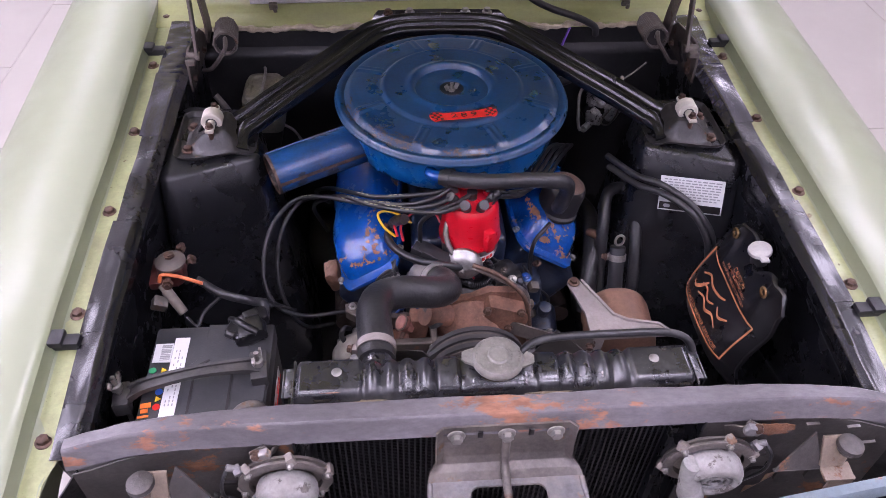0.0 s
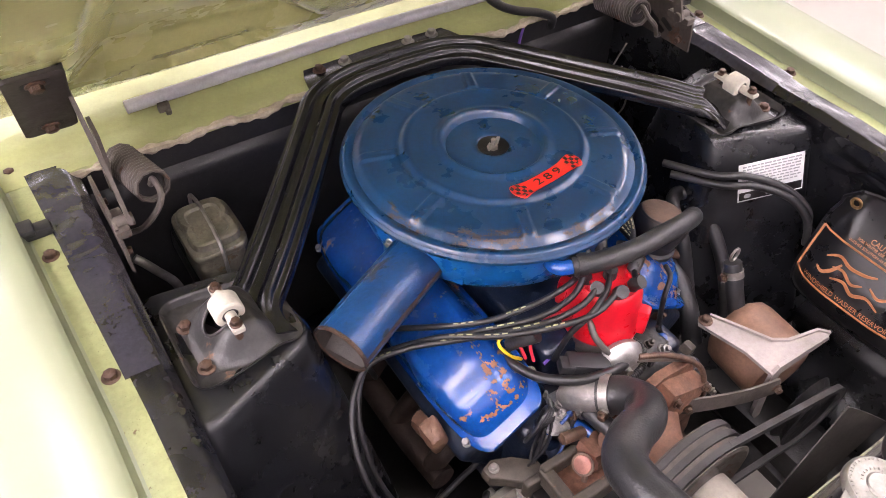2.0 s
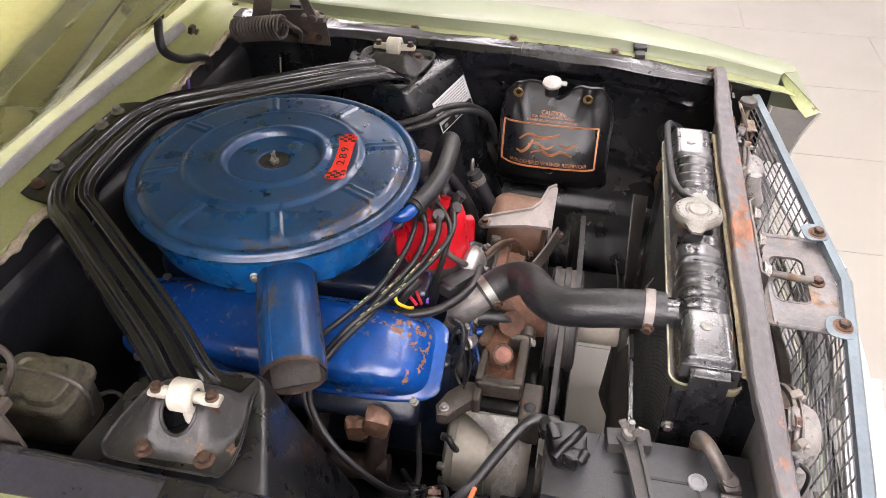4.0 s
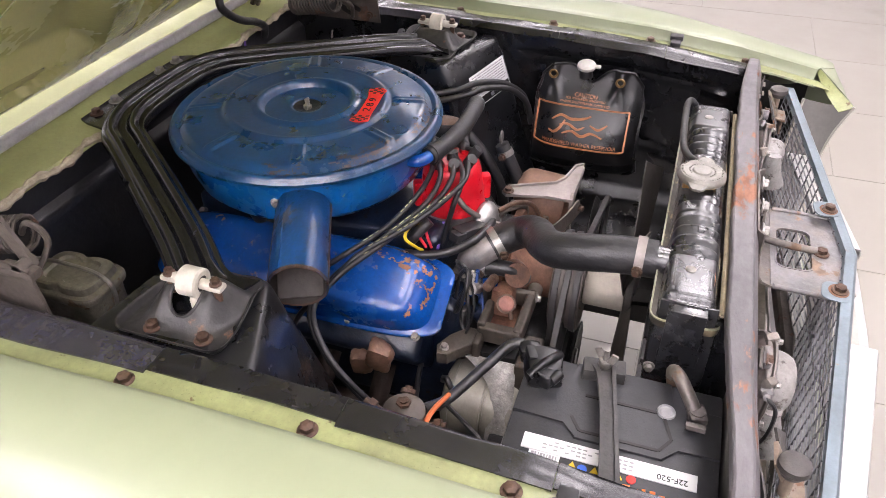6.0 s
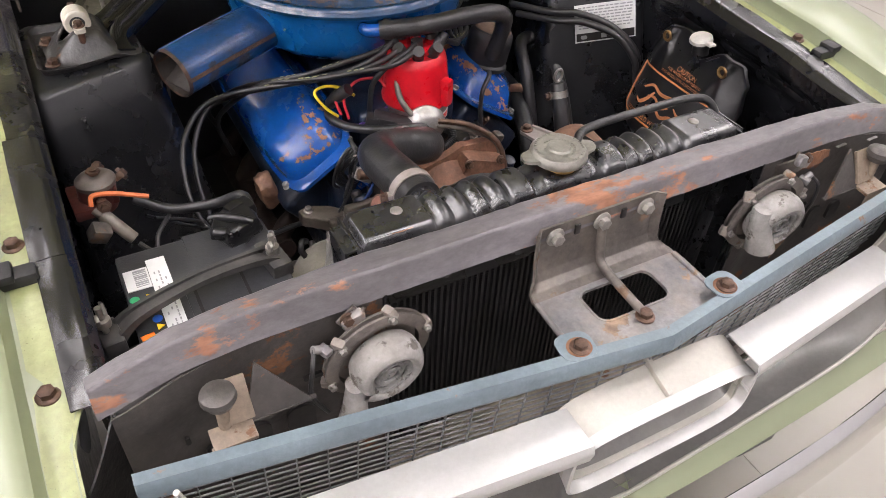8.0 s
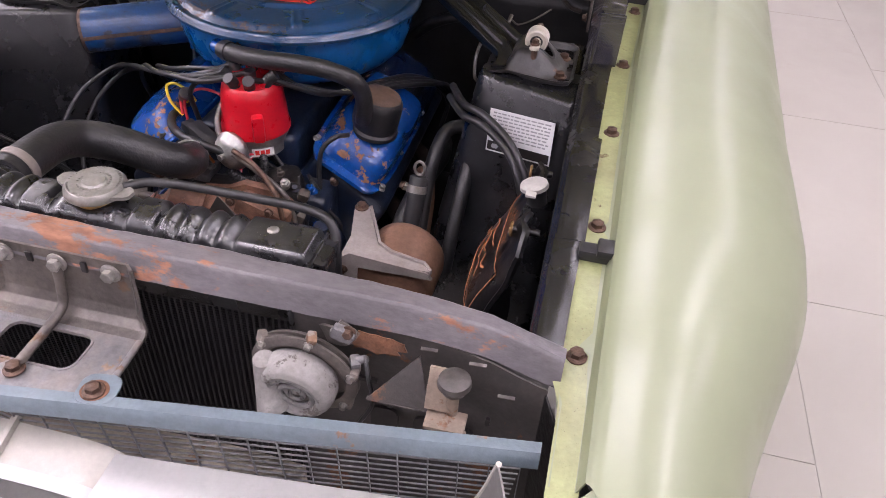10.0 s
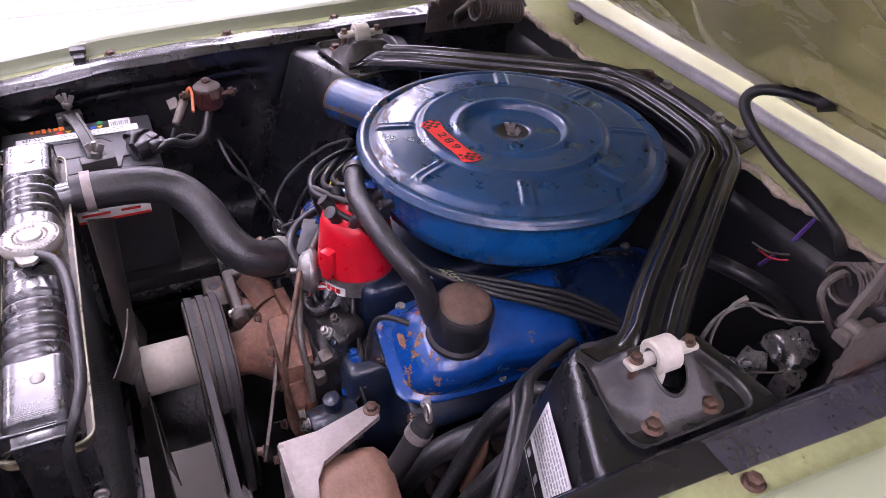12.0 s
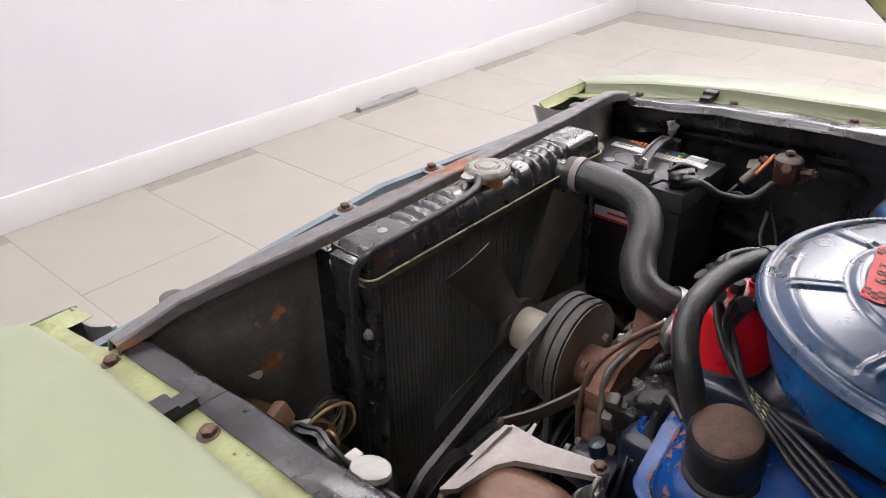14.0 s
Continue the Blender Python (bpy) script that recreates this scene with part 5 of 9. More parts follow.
def tank_fn(u, v):
    x = RX0 + (RX1 - RX0) * u
    c = x - 0.010
    w = 1.0
    rib = 0.0
    for side in (-1, 1):
        t = side * c
        if 0.082 < t < 0.174:
            rib = 0.0085 * (0.5 - 0.5 * math.cos((t - 0.082) / 0.092 * 4 * 2 * math.pi)) ** 0.7
        elif 0.048 < t <= 0.082:
            rib = 0.0075 * smooth_step(0.048, 0.053, t) * smooth_step(0.082, 0.077, t)
    near_cap = 0.006 * smooth_step(0.05, 0.03, abs(c))
    plate = 0.004 * (smooth_step(0.176, 0.180, abs(c)))
    w_end = smooth_step(0.172, 0.180, abs(c))
    yy = 0.5 - 0.5 * math.cos(math.pi * v)
    zz = -0.034 * (0.36 * (1 - w_end) * abs(2 * yy - 1) ** 2.2 + (1 - 0.36 * (1 - w_end)) * abs(2 * yy - 1) ** 9)
    endr = smooth_step(0.0, 0.018, u) * smooth_step(1.0, 0.982, u)
    top = smooth_step(-0.034, -0.012, zz)
    z = RZ - 0.012 + zz + 0.008 * endr * top + (rib + near_cap + plate) * top * endr - 0.004
    return (x, RY0 + (RY1 - RY0) * (0.5 + (yy - 0.5) * (0.97 + 0.03 * (1 - top))), z)


tk = bmesh.new()
sheet(tk, tank_fn, 260, 36, 0.0)
tank = part("top_tank", tk, TANK, radiator, "semi gloss black ribbed top tank", 50)
for x in (RX0 + 0.0005, RX1 - 0.0005):
    ends = bmesh.new()
    box(ends, (x, 0.07, RZ - 0.030), (0.003, 0.066, 0.034), bevel=0.001)
    part("tank_end", ends, TANK, tank)
seam = bmesh.new()
out = rounded(RX1 - RX0 + 0.014, RY1 - RY0 + 0.012, 0.016, 5, (RX0 + RX1) / 2, (RY0 + RY1) / 2)
inn = rounded(RX1 - RX0 - 0.010, RY1 - RY0 - 0.012, 0.012, 5, (RX0 + RX1) / 2, (RY0 + RY1) / 2)
ring_plate(seam, out, inn, 0.007, Matrix.Translation((0, 0, RZ - 0.050)))
ring_plate(seam, rounded(RX1 - RX0 + 0.016, RY1 - RY0 + 0.014, 0.017, 5, (RX0 + RX1) / 2, (RY0 + RY1) / 2), rounded(RX1 - RX0 + 0.008, RY1 - RY0 + 0.006, 0.015, 5, (RX0 + RX1) / 2, (RY0 + RY1) / 2), 0.006, Matrix.Translation((0, 0, RZ - 0.046)))
part("seam", seam, TANK_SEAM, tank, "folded brownish tank seam")
rim_ = bmesh.new()
rl = [V(x, y, RZ - 0.0385) for x, y in rounded(RX1 - RX0 + 0.015, RY1 - RY0 + 0.013, 0.016, 5, (RX0 + RX1) / 2, (RY0 + RY1) / 2)]
sweep(rim_, rl + [rl[0]], [(-0.0012, -0.0010), (0.0012, -0.0010), (0.0010, 0.0010), (-0.0010, 0.0010)], caps=False)
part("rim", rim_, WORN_RIM, tank, "worn bright rim of the tank seam")
for x, sg in ((RX0, -1), (RX1, 1)):
    st = bmesh.new()
    box(st, (x + sg * 0.0105, 0.071, 0.862), (0.003, 0.044, 0.085), (0, sg * 3, 0), 0.001)
    box(st, (x + sg * 0.002, 0.071, 0.9035), (0.020, 0.044, 0.003), (0, sg * 10, 0), 0.001)
    so = part("strap", st, TANK, tank, "black strap folded over the tank end")
    dm = bmesh.new()
    lathe(dm, [(0, 0.001), (0.005, 0.0015), (0.008, 0.0), (0, -0.002)], 16, Matrix.Translation((x + sg * 0.0122, 0.071, 0.862)) @ frame_from((sg, 0, 0)), close=False)
    part("dimple", dm, TANK, so)
for x in (-0.198, 0.219):
    d = bmesh.new()
    lathe(d, [(0, 0.0012), (0.005, 0.0012), (0.0068, 0.0), (0.0068, -0.004), (0, -0.004)], 16, Matrix.Translation((x, 0.075, RZ - 0.0032)), close=False)
    part("rivet", d, BOLT_ZINC, tank)
for x, y, w_, l_ in ((-0.205, 0.047, 0.030, 0.004), (-0.228, 0.052, 0.010, 0.007), (-0.160, 0.0405, 0.050, 0.003), (0.075, 0.0405, 0.060, 0.003)):
    dirt = bmesh.new()
    prism(dirt, [(w_ / 2 * (1 + 0.5 * noise.noise((k * 0.9, x * 40, 3.0))) * math.cos(k * 0.2618), l_ / 2 * (1 + 0.6 * noise.noise((k * 0.9, x * 40, 9.0))) * math.sin(k * 0.2618)) for k in range(24)], 0.0006, Matrix.Translation((x, y, RZ - 0.0065 if x < -0.19 else RZ - 0.020)) @ Matrix.Rotation(0.35 if x < -0.19 else 0.9, 4, "X"))
    part("scrape", dirt, RUST_STAIN if x < -0.19 else SEAL_TAN, tank, "rusty scrape or tan dirt on the tank")
neck = bmesh.new()
lathe(neck, [(0.024, -0.02), (0.024, 0.002), (0.030, 0.004), (0.030, 0.007), (0, 0.007)], 28, Matrix.Translation((0.010, 0.076, RZ)), close=False)
part("filler_neck", neck, BRASS, radiator, "brass filler neck")
cap = bmesh.new()
mcap = Matrix.Translation((0.010, 0.077, RZ + 0.007))
lathe(cap, [(0, 0.010), (0.012, 0.010), (0.014, 0.008), (0.020, 0.008), (0.024, 0.009), (0.030, 0.008), (0.0335, 0.004), (0.034, -0.001), (0.033, -0.003), (0, -0.003)], 40, mcap, close=False)
for sg in (-1, 1):
    prism(cap, [(-0.015, 0.028), (0.015, 0.028), (0.009, 0.043), (0.005, 0.047), (-0.005, 0.047), (-0.009, 0.043)], 0.004, mcap @ pose(0, 0, 0.0, 0, 0, sg * 90 - 6))
capo = part("radiator_cap", cap, CAP_METAL, radiator, "bright steel pressure cap with two ears")
for r_, n_ in ((0.0275, 44), (0.0175, 26)):
    tx = bmesh.new()
    for k in range(n_):
        if random.random() < 0.22:
            continue
        a = 2 * math.pi * k / n_
        box(tx, tuple(mcap @ V(r_ * math.cos(a), r_ * math.sin(a), 0.0088)), (0.0024, 0.0008, 0.0012), (0, 0, math.degrees(a)))
    part("lettering_bar", tx, CAP_METAL, capo, "small unreadable lettering marks")
core = bmesh.new()
box(core, (0.009, 0.070, 0.665), (0.496, 0.044, 0.39))
part("core", core, CORE, radiator)
# rear fins are a lighter grey than the front ones
for yy, mt, lab in ((0.0455, CORE, "fine black tubes and fins"), (0.0945, CORE_REAR, "fine grey tubes and fins")):
    fins = bmesh.new()
    for k in range(62):
        box(fins, (-0.235 + 0.488 * k / 61, yy, 0.665), (0.0026, 0.006, 0.385))
    for k in range(96):
        box(fins, (0.009, yy + (0.001 if yy > 0.07 else -0.001), 0.475 + 0.38 * k / 95), (0.488, 0.0036, 0.0009))
    tagged(part("fin", fins, mt, radiator, lab), kind="stuff")
for x in (-0.247, 0.265):
    f = bmesh.new()
    box(f, (x, 0.070, 0.665), (0.014, 0.072, 0.41), bevel=0.003)
    for k in range(5):
        box(f, (x + (0.006 if x > 0 else -0.006), 0.07, 0.52 + 0.075 * k), (0.008, 0.05, 0.02), bevel=0.003)
    fo = part("side_frame", f, TANK, radiator)
    bolt(BOLT_S_ZINC, (x + (0.010 if x > 0 else -0.010), 0.10, 0.80), (1 if x > 0 else -1, 0, 0), fo)
    bolt(BOLT_S_ZINC, (x + (0.010 if x > 0 else -0.010), 0.10, 0.58), (1 if x > 0 else -1, 0, 0), fo)
bt = bmesh.new()
box(bt, (0.009, 0.070, 0.468), (0.52, 0.072, 0.025), bevel=0.008)
part("bottom_tank", bt, TANK, radiator)
outl = bmesh.new()
cyl(outl, (-0.146, 0.10, 0.882), (-0.148, 0.135, 0.884), 0.0205, seg=24)
part("hose_outlet", outl, TANK, radiator)
ov = thing("overflow_hose", "thin grey black overflow hose along the radiator tank", "hose", (0.15, 0.11, 0.9))
o = bmesh.new()
tube(o, [(0.040, 0.083, 0.930), (0.060, 0.100, 0.930), (0.10, 0.109, 0.928), (0.18, 0.112, 0.926), (0.245, 0.112, 0.924), (0.275, 0.104, 0.915), (0.284, 0.090, 0.885), (0.284, 0.085, 0.82), (0.283, 0.082, 0.70), (0.282, 0.082, 0.56)], 0.0055, 10)
part("hose", o, RUBBER, ov)


def clamp(name, parent, c, axis, r, material=None):
    b = bmesh.new()
    m = Matrix.Translation(c) @ frame_from(axis)
    lathe(b, [(r, -0.006), (r + 0.0018, -0.006), (r + 0.0018, 0.006), (r, 0.006), (r, -0.006)], 28, m, close=False)
    box(b, tuple(m @ V(r + 0.004, 0, 0)), (0.008, 0.010, 0.010), bevel=0.002)
    cb = part(name, b, material or BOLT_ZINC, parent, "worn steel hose clamp")
    bolt(BOLT_S_RUST, m @ V(r + 0.006, 0, 0), m.to_3x3() @ V(1, 0, 0.2), cb)
    return cb


hose = thing("radiator_hose", "thick black moulded rubber radiator hose", "hose", (-0.13, 0.24, 0.85))
h = bmesh.new()
HOSE = [(-0.147, 0.116, 0.884), (-0.149, 0.16, 0.883), (-0.151, 0.212, 0.876), (-0.140, 0.250, 0.863), (-0.105, 0.275, 0.846), (-0.062, 0.290, 0.826), (-0.036, 0.312, 0.808), (-0.038, 0.340, 0.793), (-0.056, 0.364, 0.780)]
tube(h, HOSE, 0.0255, 22, 8)
part("hose", h, RUBBER, hose)
clamp("clamp", hose, (-0.148, 0.137, 0.884), (0, 1, 0), 0.026, GREY_PLATE)
clamp("clamp", hose, (-0.050, 0.356, 0.785), (-0.55, 0.75, -0.4), 0.026)

# ---- strut brace between towers and cowl ----
brace = thing("strut_brace", "gloss black pressed steel brace from the shock towers to the cowl", "brace", (0, 0.82, 0.90))
BRACE_Q = (0.0, 0.12, 0.20, 0.30, 0.40, 0.52, 0.62, 0.72, 0.84, 0.90, 0.97, 1.0)
BRACE_H = (0.0010, 0.0012, 0.0022, 0.0085, 0.0120, 0.0125, 0.0095, 0.0030, 0.0016, 0.0012, -0.0045, -0.0110)
SEC = [(0.0345 * t, float(np.interp(abs(t), BRACE_Q, BRACE_H))) for t in (-1 + 2 * k / 56 for k in range(57))]
for sx in (-1, 1):
    b = bmesh.new()
    path = spline([(sx * 0.385, 0.650, 0.911), (sx * 0.335, 0.705, 0.921), (sx * 0.240, 0.822, 0.929), (sx * 0.176, 0.902, 0.934), (sx * 0.140, 0.944, 0.935), (sx * 0.085, 0.968, 0.936), (0.0, 0.974, 0.936)], 8)
    sweep(b, path, SEC + [(a * 0.985, c - 0.003) for a, c in reversed(SEC)])
    part("arm", b, BLACK_GLOSS, brace, "", 60)

    def brace_foot(u, v, sx=sx):
        t = 2 * v - 1
        k = -0.10 + 1.10 * u
        d = 0.058 * k * (1 - 0.25 * t * t * max(0.0, k))
        w = 0.0345 * (1 + 0.85 * max(0.0, k) ** 2)
        h = float(np.interp(abs(t), BRACE_Q, BRACE_H)) * (1 - smooth_step(0.0, 0.85, k)) + 0.0012
        return (sx * (0.385 + 0.67 * d + 0.74 * w * t), 0.650 - 0.74 * d + 0.67 * w * t, 0.911 - 0.009 * smooth_step(0.0, 1.0, k) + h)

    ft = bmesh.new()
    sheet(ft, brace_foot, 24, 56, 0.003 * sx)
    part("foot", ft, BLACK_GLOSS, brace, "", 60)
pl = bmesh.new()
prism(pl, [(-0.134, 1.030), (-0.142, 1.012), (-0.150, 0.975), (-0.10, 0.955), (0.10, 0.955), (0.150, 0.975), (0.140, 1.008), (0.132, 1.028), (0.0, 1.034)], 0.004, Matrix.Translation((0, 0, 0.931)), 0.001)
plo = part("cowl_plate", pl, BLACK_GLOSS, brace)
for x in (-0.112, -0.065, 0.057, 0.105):
    bolt(BOLT_M_RUST if x < -0.1 else BOLT_M_ZINC, (x, 1.016, 0.935), (0, 0, 1), plo, random.uniform(0, 60))

for sx in (-1, 1):
    sm = thing("shock_mount", "off white rubber bush on a bolted cross bar", "shock mount", (sx * 0.435, 0.62, 0.90), "shock mounts")
    c = V(sx * 0.430, 0.620, 0.938)
    bu = bmesh.new()
    ax = V(0.0, 1, 0)
    mm = Matrix.Translation(c - ax * 0.0135) @ frame_from(ax)
    lathe(bu, [(0.010, 0.0), (0.0155, 0.0), (0.018, 0.002), (0.018, 0.025), (0.0155, 0.027), (0.010, 0.027), (0.010, 0.0)], 30, mm, close=False)
    part("bush", bu, WHITE_BUSH, sm)
    inb = bmesh.new()
    lathe(inb, [(0.006, 0.002), (0.0105, 0.002), (0.0105, 0.025), (0.006, 0.025)], 24, mm, close=False)
    part("rubber_core", inb, RUBBER, sm)
    br = bmesh.new()
    tube(br, [c - ax * 0.026, c, c + ax * 0.026], 0.0068, 12)
    for s_ in (-1, 1):
        box(br, tuple(c + ax * 0.030 * s_), (0.015, 0.022, 0.007), bevel=0.003)
    bro = part("cross_bar", br, WHITE_BUSH, sm)
    for s_ in (-1, 1):
        bolt(BOLT_S_RUST, c + ax * 0.031 * s_ + V(0, 0, 0.004), (0, 0, 1), bro)
        stud = bmesh.new()
        cyl(stud, c + ax * 0.031 * s_ - V(0, 0, 0.004), c + ax * 0.031 * s_ - V(0, 0, 0.022), 0.005, seg=10)
        part("stud", stud, BOLT_RUST, bro)
    st = bmesh.new()
    box(st, tuple(c + V(sx * 0.002, -0.002, -0.028)), (0.016, 0.014, 0.022), bevel=0.005)
    part("stem", st, WHITE_BUSH, sm)

# ---- air cleaner ----
AC = V(0.0, 0.692, 0.0)
air = thing("air_cleaner", "round dark blue air cleaner with a red number decal", "air cleaner", (0, 0.692, 0.83))


def lid_z(r):
    rs = (0.0, 0.010, 0.020, 0.024, 0.030, 0.062, 0.068, 0.072, 0.077, 0.082, 0.088, 0.122, 0.126, 0.130, 0.134, 0.140, 0.182, 0.190, 0.196, 0.200, 0.206, 0.212, 0.2155, 0.2165)
    zs = (0.938, 0.938, 0.939, 0.9475, 0.9490, 0.9470, 0.9465, 0.9560, 0.9590, 0.9570, 0.9550, 0.9570, 0.9585, 0.9560, 0.9520, 0.9525, 0.9495, 0.9475, 0.9425, 0.9390, 0.9425, 0.943, 0.939, 0.934)
    return float(np.interp(r, rs, zs))


def lid_fn(u, v):
    a = 2 * math.pi * u
    r = 0.2165 * v
    rib = 0.0
    for k in range(8):
        d = (a - radians(22.5 + 45 * k) + math.pi) % (2 * math.pi) - math.pi
        w_ = abs(d) * r
        rib = max(rib, smooth_step(0.0105, 0.0070, w_) - 0.35 * smooth_step(0.0045, 0.0015, w_))
    rib *= 0.0030 * smooth_step(0.136, 0.143, r) * smooth_step(0.194, 0.186, r)
    return (AC.x + r * math.cos(a), AC.y + r * math.sin(a), lid_z(r) + rib)


lid = bmesh.new()
sheet(lid, lid_fn, 480, 80, 0.0)
bmesh.ops.remove_doubles(lid, verts=lid.verts, dist=1e-5)
lid_ob = part("lid", lid, BLUE_DARK, air, "dark blue pressed steel lid with light rust", 60)
for u0, u1, v0, v1, bare in ((0.60, 0.70, 0.80, 0.965, 0.12), (0.72, 0.80, 0.86, 0.965, 0.10), (0.52, 0.58, 0.86, 0.965, 0.16)):
    fk = bmesh.new()
    nu, nv = int(900 * (u1 - u0)), int(140 * (v1 - v0))
    lift = [[fk.verts.new(V(*lid_fn(u0 + (u1 - u0) * i_ / nu, v0 + (v1 - v0) * j_ / nv)) + V(0, 0, 0.0007)) for j_ in range(nv + 1)] for i_ in range(nu + 1)]
    for i_ in range(nu):
        for j_ in range(nv):
            eu, ev = abs(2 * (i_ + 0.5) / nu - 1), abs(2 * (j_ + 0.5) / nv - 1)
            a = 2 * math.pi * (u0 + (u1 - u0) * i_ / nu)
            if noise.fractal(V(math.cos(a) * 14, math.sin(a) * 14, 7.0 * j_ / nv), 0.6, 2.0, 4) - 0.4 * max(eu, ev) ** 3 > bare:
                fk.faces.new((lift[i_][j_], lift[i_ + 1][j_], lift[i_ + 1][j_ + 1], lift[i_][j_ + 1]))
    for v_ in [v_ for v_ in fk.verts if not v_.link_faces]:
        fk.verts.remove(v_)
    part("rust_patch", fk, LID_RUST, lid_ob, "thin brown rust showing through the paint")
bead = bmesh.new()
lathe(bead, [(0.211, 0.936), (0.216, 0.937), (0.2185, 0.933), (0.2175, 0.928), (0.213, 0.926), (0.209, 0.928), (0.208, 0.933), (0.211, 0.936)], 96, Matrix.Translation((AC.x, AC.y, 0)), close=False)
part("rim", bead, BLUE_DARK, lid_ob)
ab = bmesh.new()
lathe(ab, [(0.2075, 0.930), (0.205, 0.918), (0.199, 0.885), (0.190, 0.858), (0.175, 0.843), (0.150, 0.838), (0.0, 0.838)], 96, Matrix.Translation((AC.x, AC.y, 0)), close=False)
part("body", ab, BLUE_BODY, air, "brighter blue air cleaner body")
nut = bmesh.new()
cyl(nut, (AC.x, AC.y, 0.936), (AC.x, AC.y, 0.958), 0.0035, seg=12)
cyl(nut, (AC.x, AC.y, 0.940), (AC.x, AC.y, 0.948), 0.007, seg=6)
for s_ in (-1, 1):
    box(nut, (AC.x + s_ * 0.009, AC.y + s_ * 0.003, 0.950), (0.008, 0.003, 0.012), (0, s_ * 25, 20), 0.001)
part("wing_nut", nut, BOLT_ZINC, air, "dull steel wing nut in the recess")
gk = bmesh.new()
lathe(gk, [(0.012, 0.9415), (0.0215, 0.9445), (0.0225, 0.947), (0.0, 0.940)], 30, Matrix.Translation((AC.x, AC.y, 0)), close=False)
part("recess_ring", gk, BLACK_GRIME, lid_ob, "dark grimy recess round the stud")

# red decal, bent along the lid
DECAL_R, DECAL_A = 0.105, radians(-83)


def decal_fn(u, v):
    a = DECAL_A
    s_ = (u - 0.5) * 0.122
    q_ = abs(u - 0.5) * 2
    w = (0.0115 + 0.0035 * smooth_step(0.45, 0.85, q_)) * math.sqrt(max(0.05, 1 - max(0.0, (q_ - 0.86) / 0.14) ** 2))
    r = DECAL_R + 0.001 - 0.9 * s_ * s_ + w * (2 * v - 1)
    x, y = r * math.cos(a) - s_ * math.sin(a), r * math.sin(a) + s_ * math.cos(a)
    return (AC.x + x, AC.y + y, lid_z(math.hypot(x, y)) + 0.0014)


dec = bmesh.new()
sheet(dec, decal_fn, 40, 8, 0.0005)
dec_ob = part("decal", dec, RED_DECAL, air, "red foil decal with black number and checkered ends")
for side in (0, 1):
    chk = bmesh.new()
    for i in range(4):
        for j in range(4):
            if (i + j) % 2:
                continue
            u0 = 0.02 + 0.042 * i if side == 0 else 0.98 - 0.042 * (i + 1)
            q = [Vector(decal_fn(u0 + 0.042 * a_, (j + b_) / 4 * 0.9 + 0.05)) + V(0, 0, 0.0011) for a_, b_ in ((0, 0), (1, 0), (1, 1), (0, 1))]
            chk.faces.new([chk.verts.new(p_) for p_ in q])
    part("checker", chk, INK, dec_ob)
for k, ch in enumerate("289"):
    me = text_mesh(ch, 0.0170, INK, 0.0003)
    for v_ in me.vertices:
        v_.co.x *= 1.45
    p_ = Vector(decal_fn(0.5 + (k - 1) * 0.145, 0.5)) + V(0, 0, 0.0010)
    put("digit", me, axes(p_, (-math.sin(DECAL_A), math.cos(DECAL_A), 0), (-math.cos(DECAL_A), -math.sin(DECAL_A), 0)), dec_ob)

sn = bmesh.new()
path = [V(-0.12, 0.640, 0.885), V(-0.20, 0.605, 0.878), V(-0.27, 0.574, 0.872), V(-0.328, 0.548, 0.866)]
arch = [(0.0395 * math.cos(a), 0.0385 * math.sin(a) * (1.0 if math.sin(a) > 0 else 0.86)) for a in (2 * math.pi * k / 40 for k in range(40))]
sweep(sn, path, arch, caps=False)
sweep(sn, path, [(a * 0.955, b * 0.955) for a, b in arch], caps=False)
sno = part("snorkel", sn, BLUE_SNORKEL, air, "scuffed dark blue intake snorkel")
axis_ = (path[-1] - path[-2]).normalized()
mouth = bmesh.new()
sweep(mouth, [path[-1] - axis_ * 0.003, path[-1], path[-1] + axis_ * 0.002], [(a * 1.012, b * 1.012) for a, b in arch], caps=False)
sweep(mouth, [path[-1] + axis_ * 0.002, path[-1], path[-1] - axis_ * 0.003], [(a * 0.95, b * 0.95) for a, b in arch], caps=False)
part("mouth_edge", mouth, BOLT_RUST, sno, "worn rusty mouth edge")
for off, zz, tilt in ((0.0385, 0.006, (-0.42, 0.90, 0.2)), (-0.0385, 0.004, (0.42, -0.90, 0.2))):
    fe = bmesh.new()
    sweep(fe, [p_ + V(-0.42, 0.90, 0) * off + V(0, 0, zz) for p_ in path], [(-0.0030, -0.0016), (0.0030, -0.0016), (0.0030, 0.0016), (-0.0030, 0.0016)], up=tilt)
    part("rolled_edge", fe, BOLT_RUST, sno, "worn rusty rolled edge of the snorkel")
fb = bmesh.new()
sweep(fb, [p_ + V(-0.42, 0.90, 0) * 0.024 + V(0, 0, 0.0312) for p_ in path], [(-0.004, -0.0012), (0.004, -0.0012), (0.004, 0.0012), (-0.004, 0.0012)], up=(-0.25, 0.55, 0.8))
part("seam", fb, BLUE_SNORKEL, sno)
dk = bmesh.new()
sweep(dk, [V(-0.215, 0.598, 0.8768), V(-0.222, 0.5955, 0.8762)], [(a * 0.95, b * 0.95) for a, b in arch])
part("snorkel_flap", dk, BLACK_GRIME, air, "dark inside of the snorkel")
liner = bmesh.new()
sweep(liner, [p_ for p_ in path[1:]], [(a * 0.945, b * 0.945) for a, b in arch], caps=False)
part("liner", liner, DARK_INSIDE, sno, "dusty brown inside of the snorkel")
fl = bmesh.new()
box(fl, (-0.166, 0.615, 0.888), (0.010, 0.125, 0.058), (0, 0, 27), 0.004)
vane = bmesh.new()
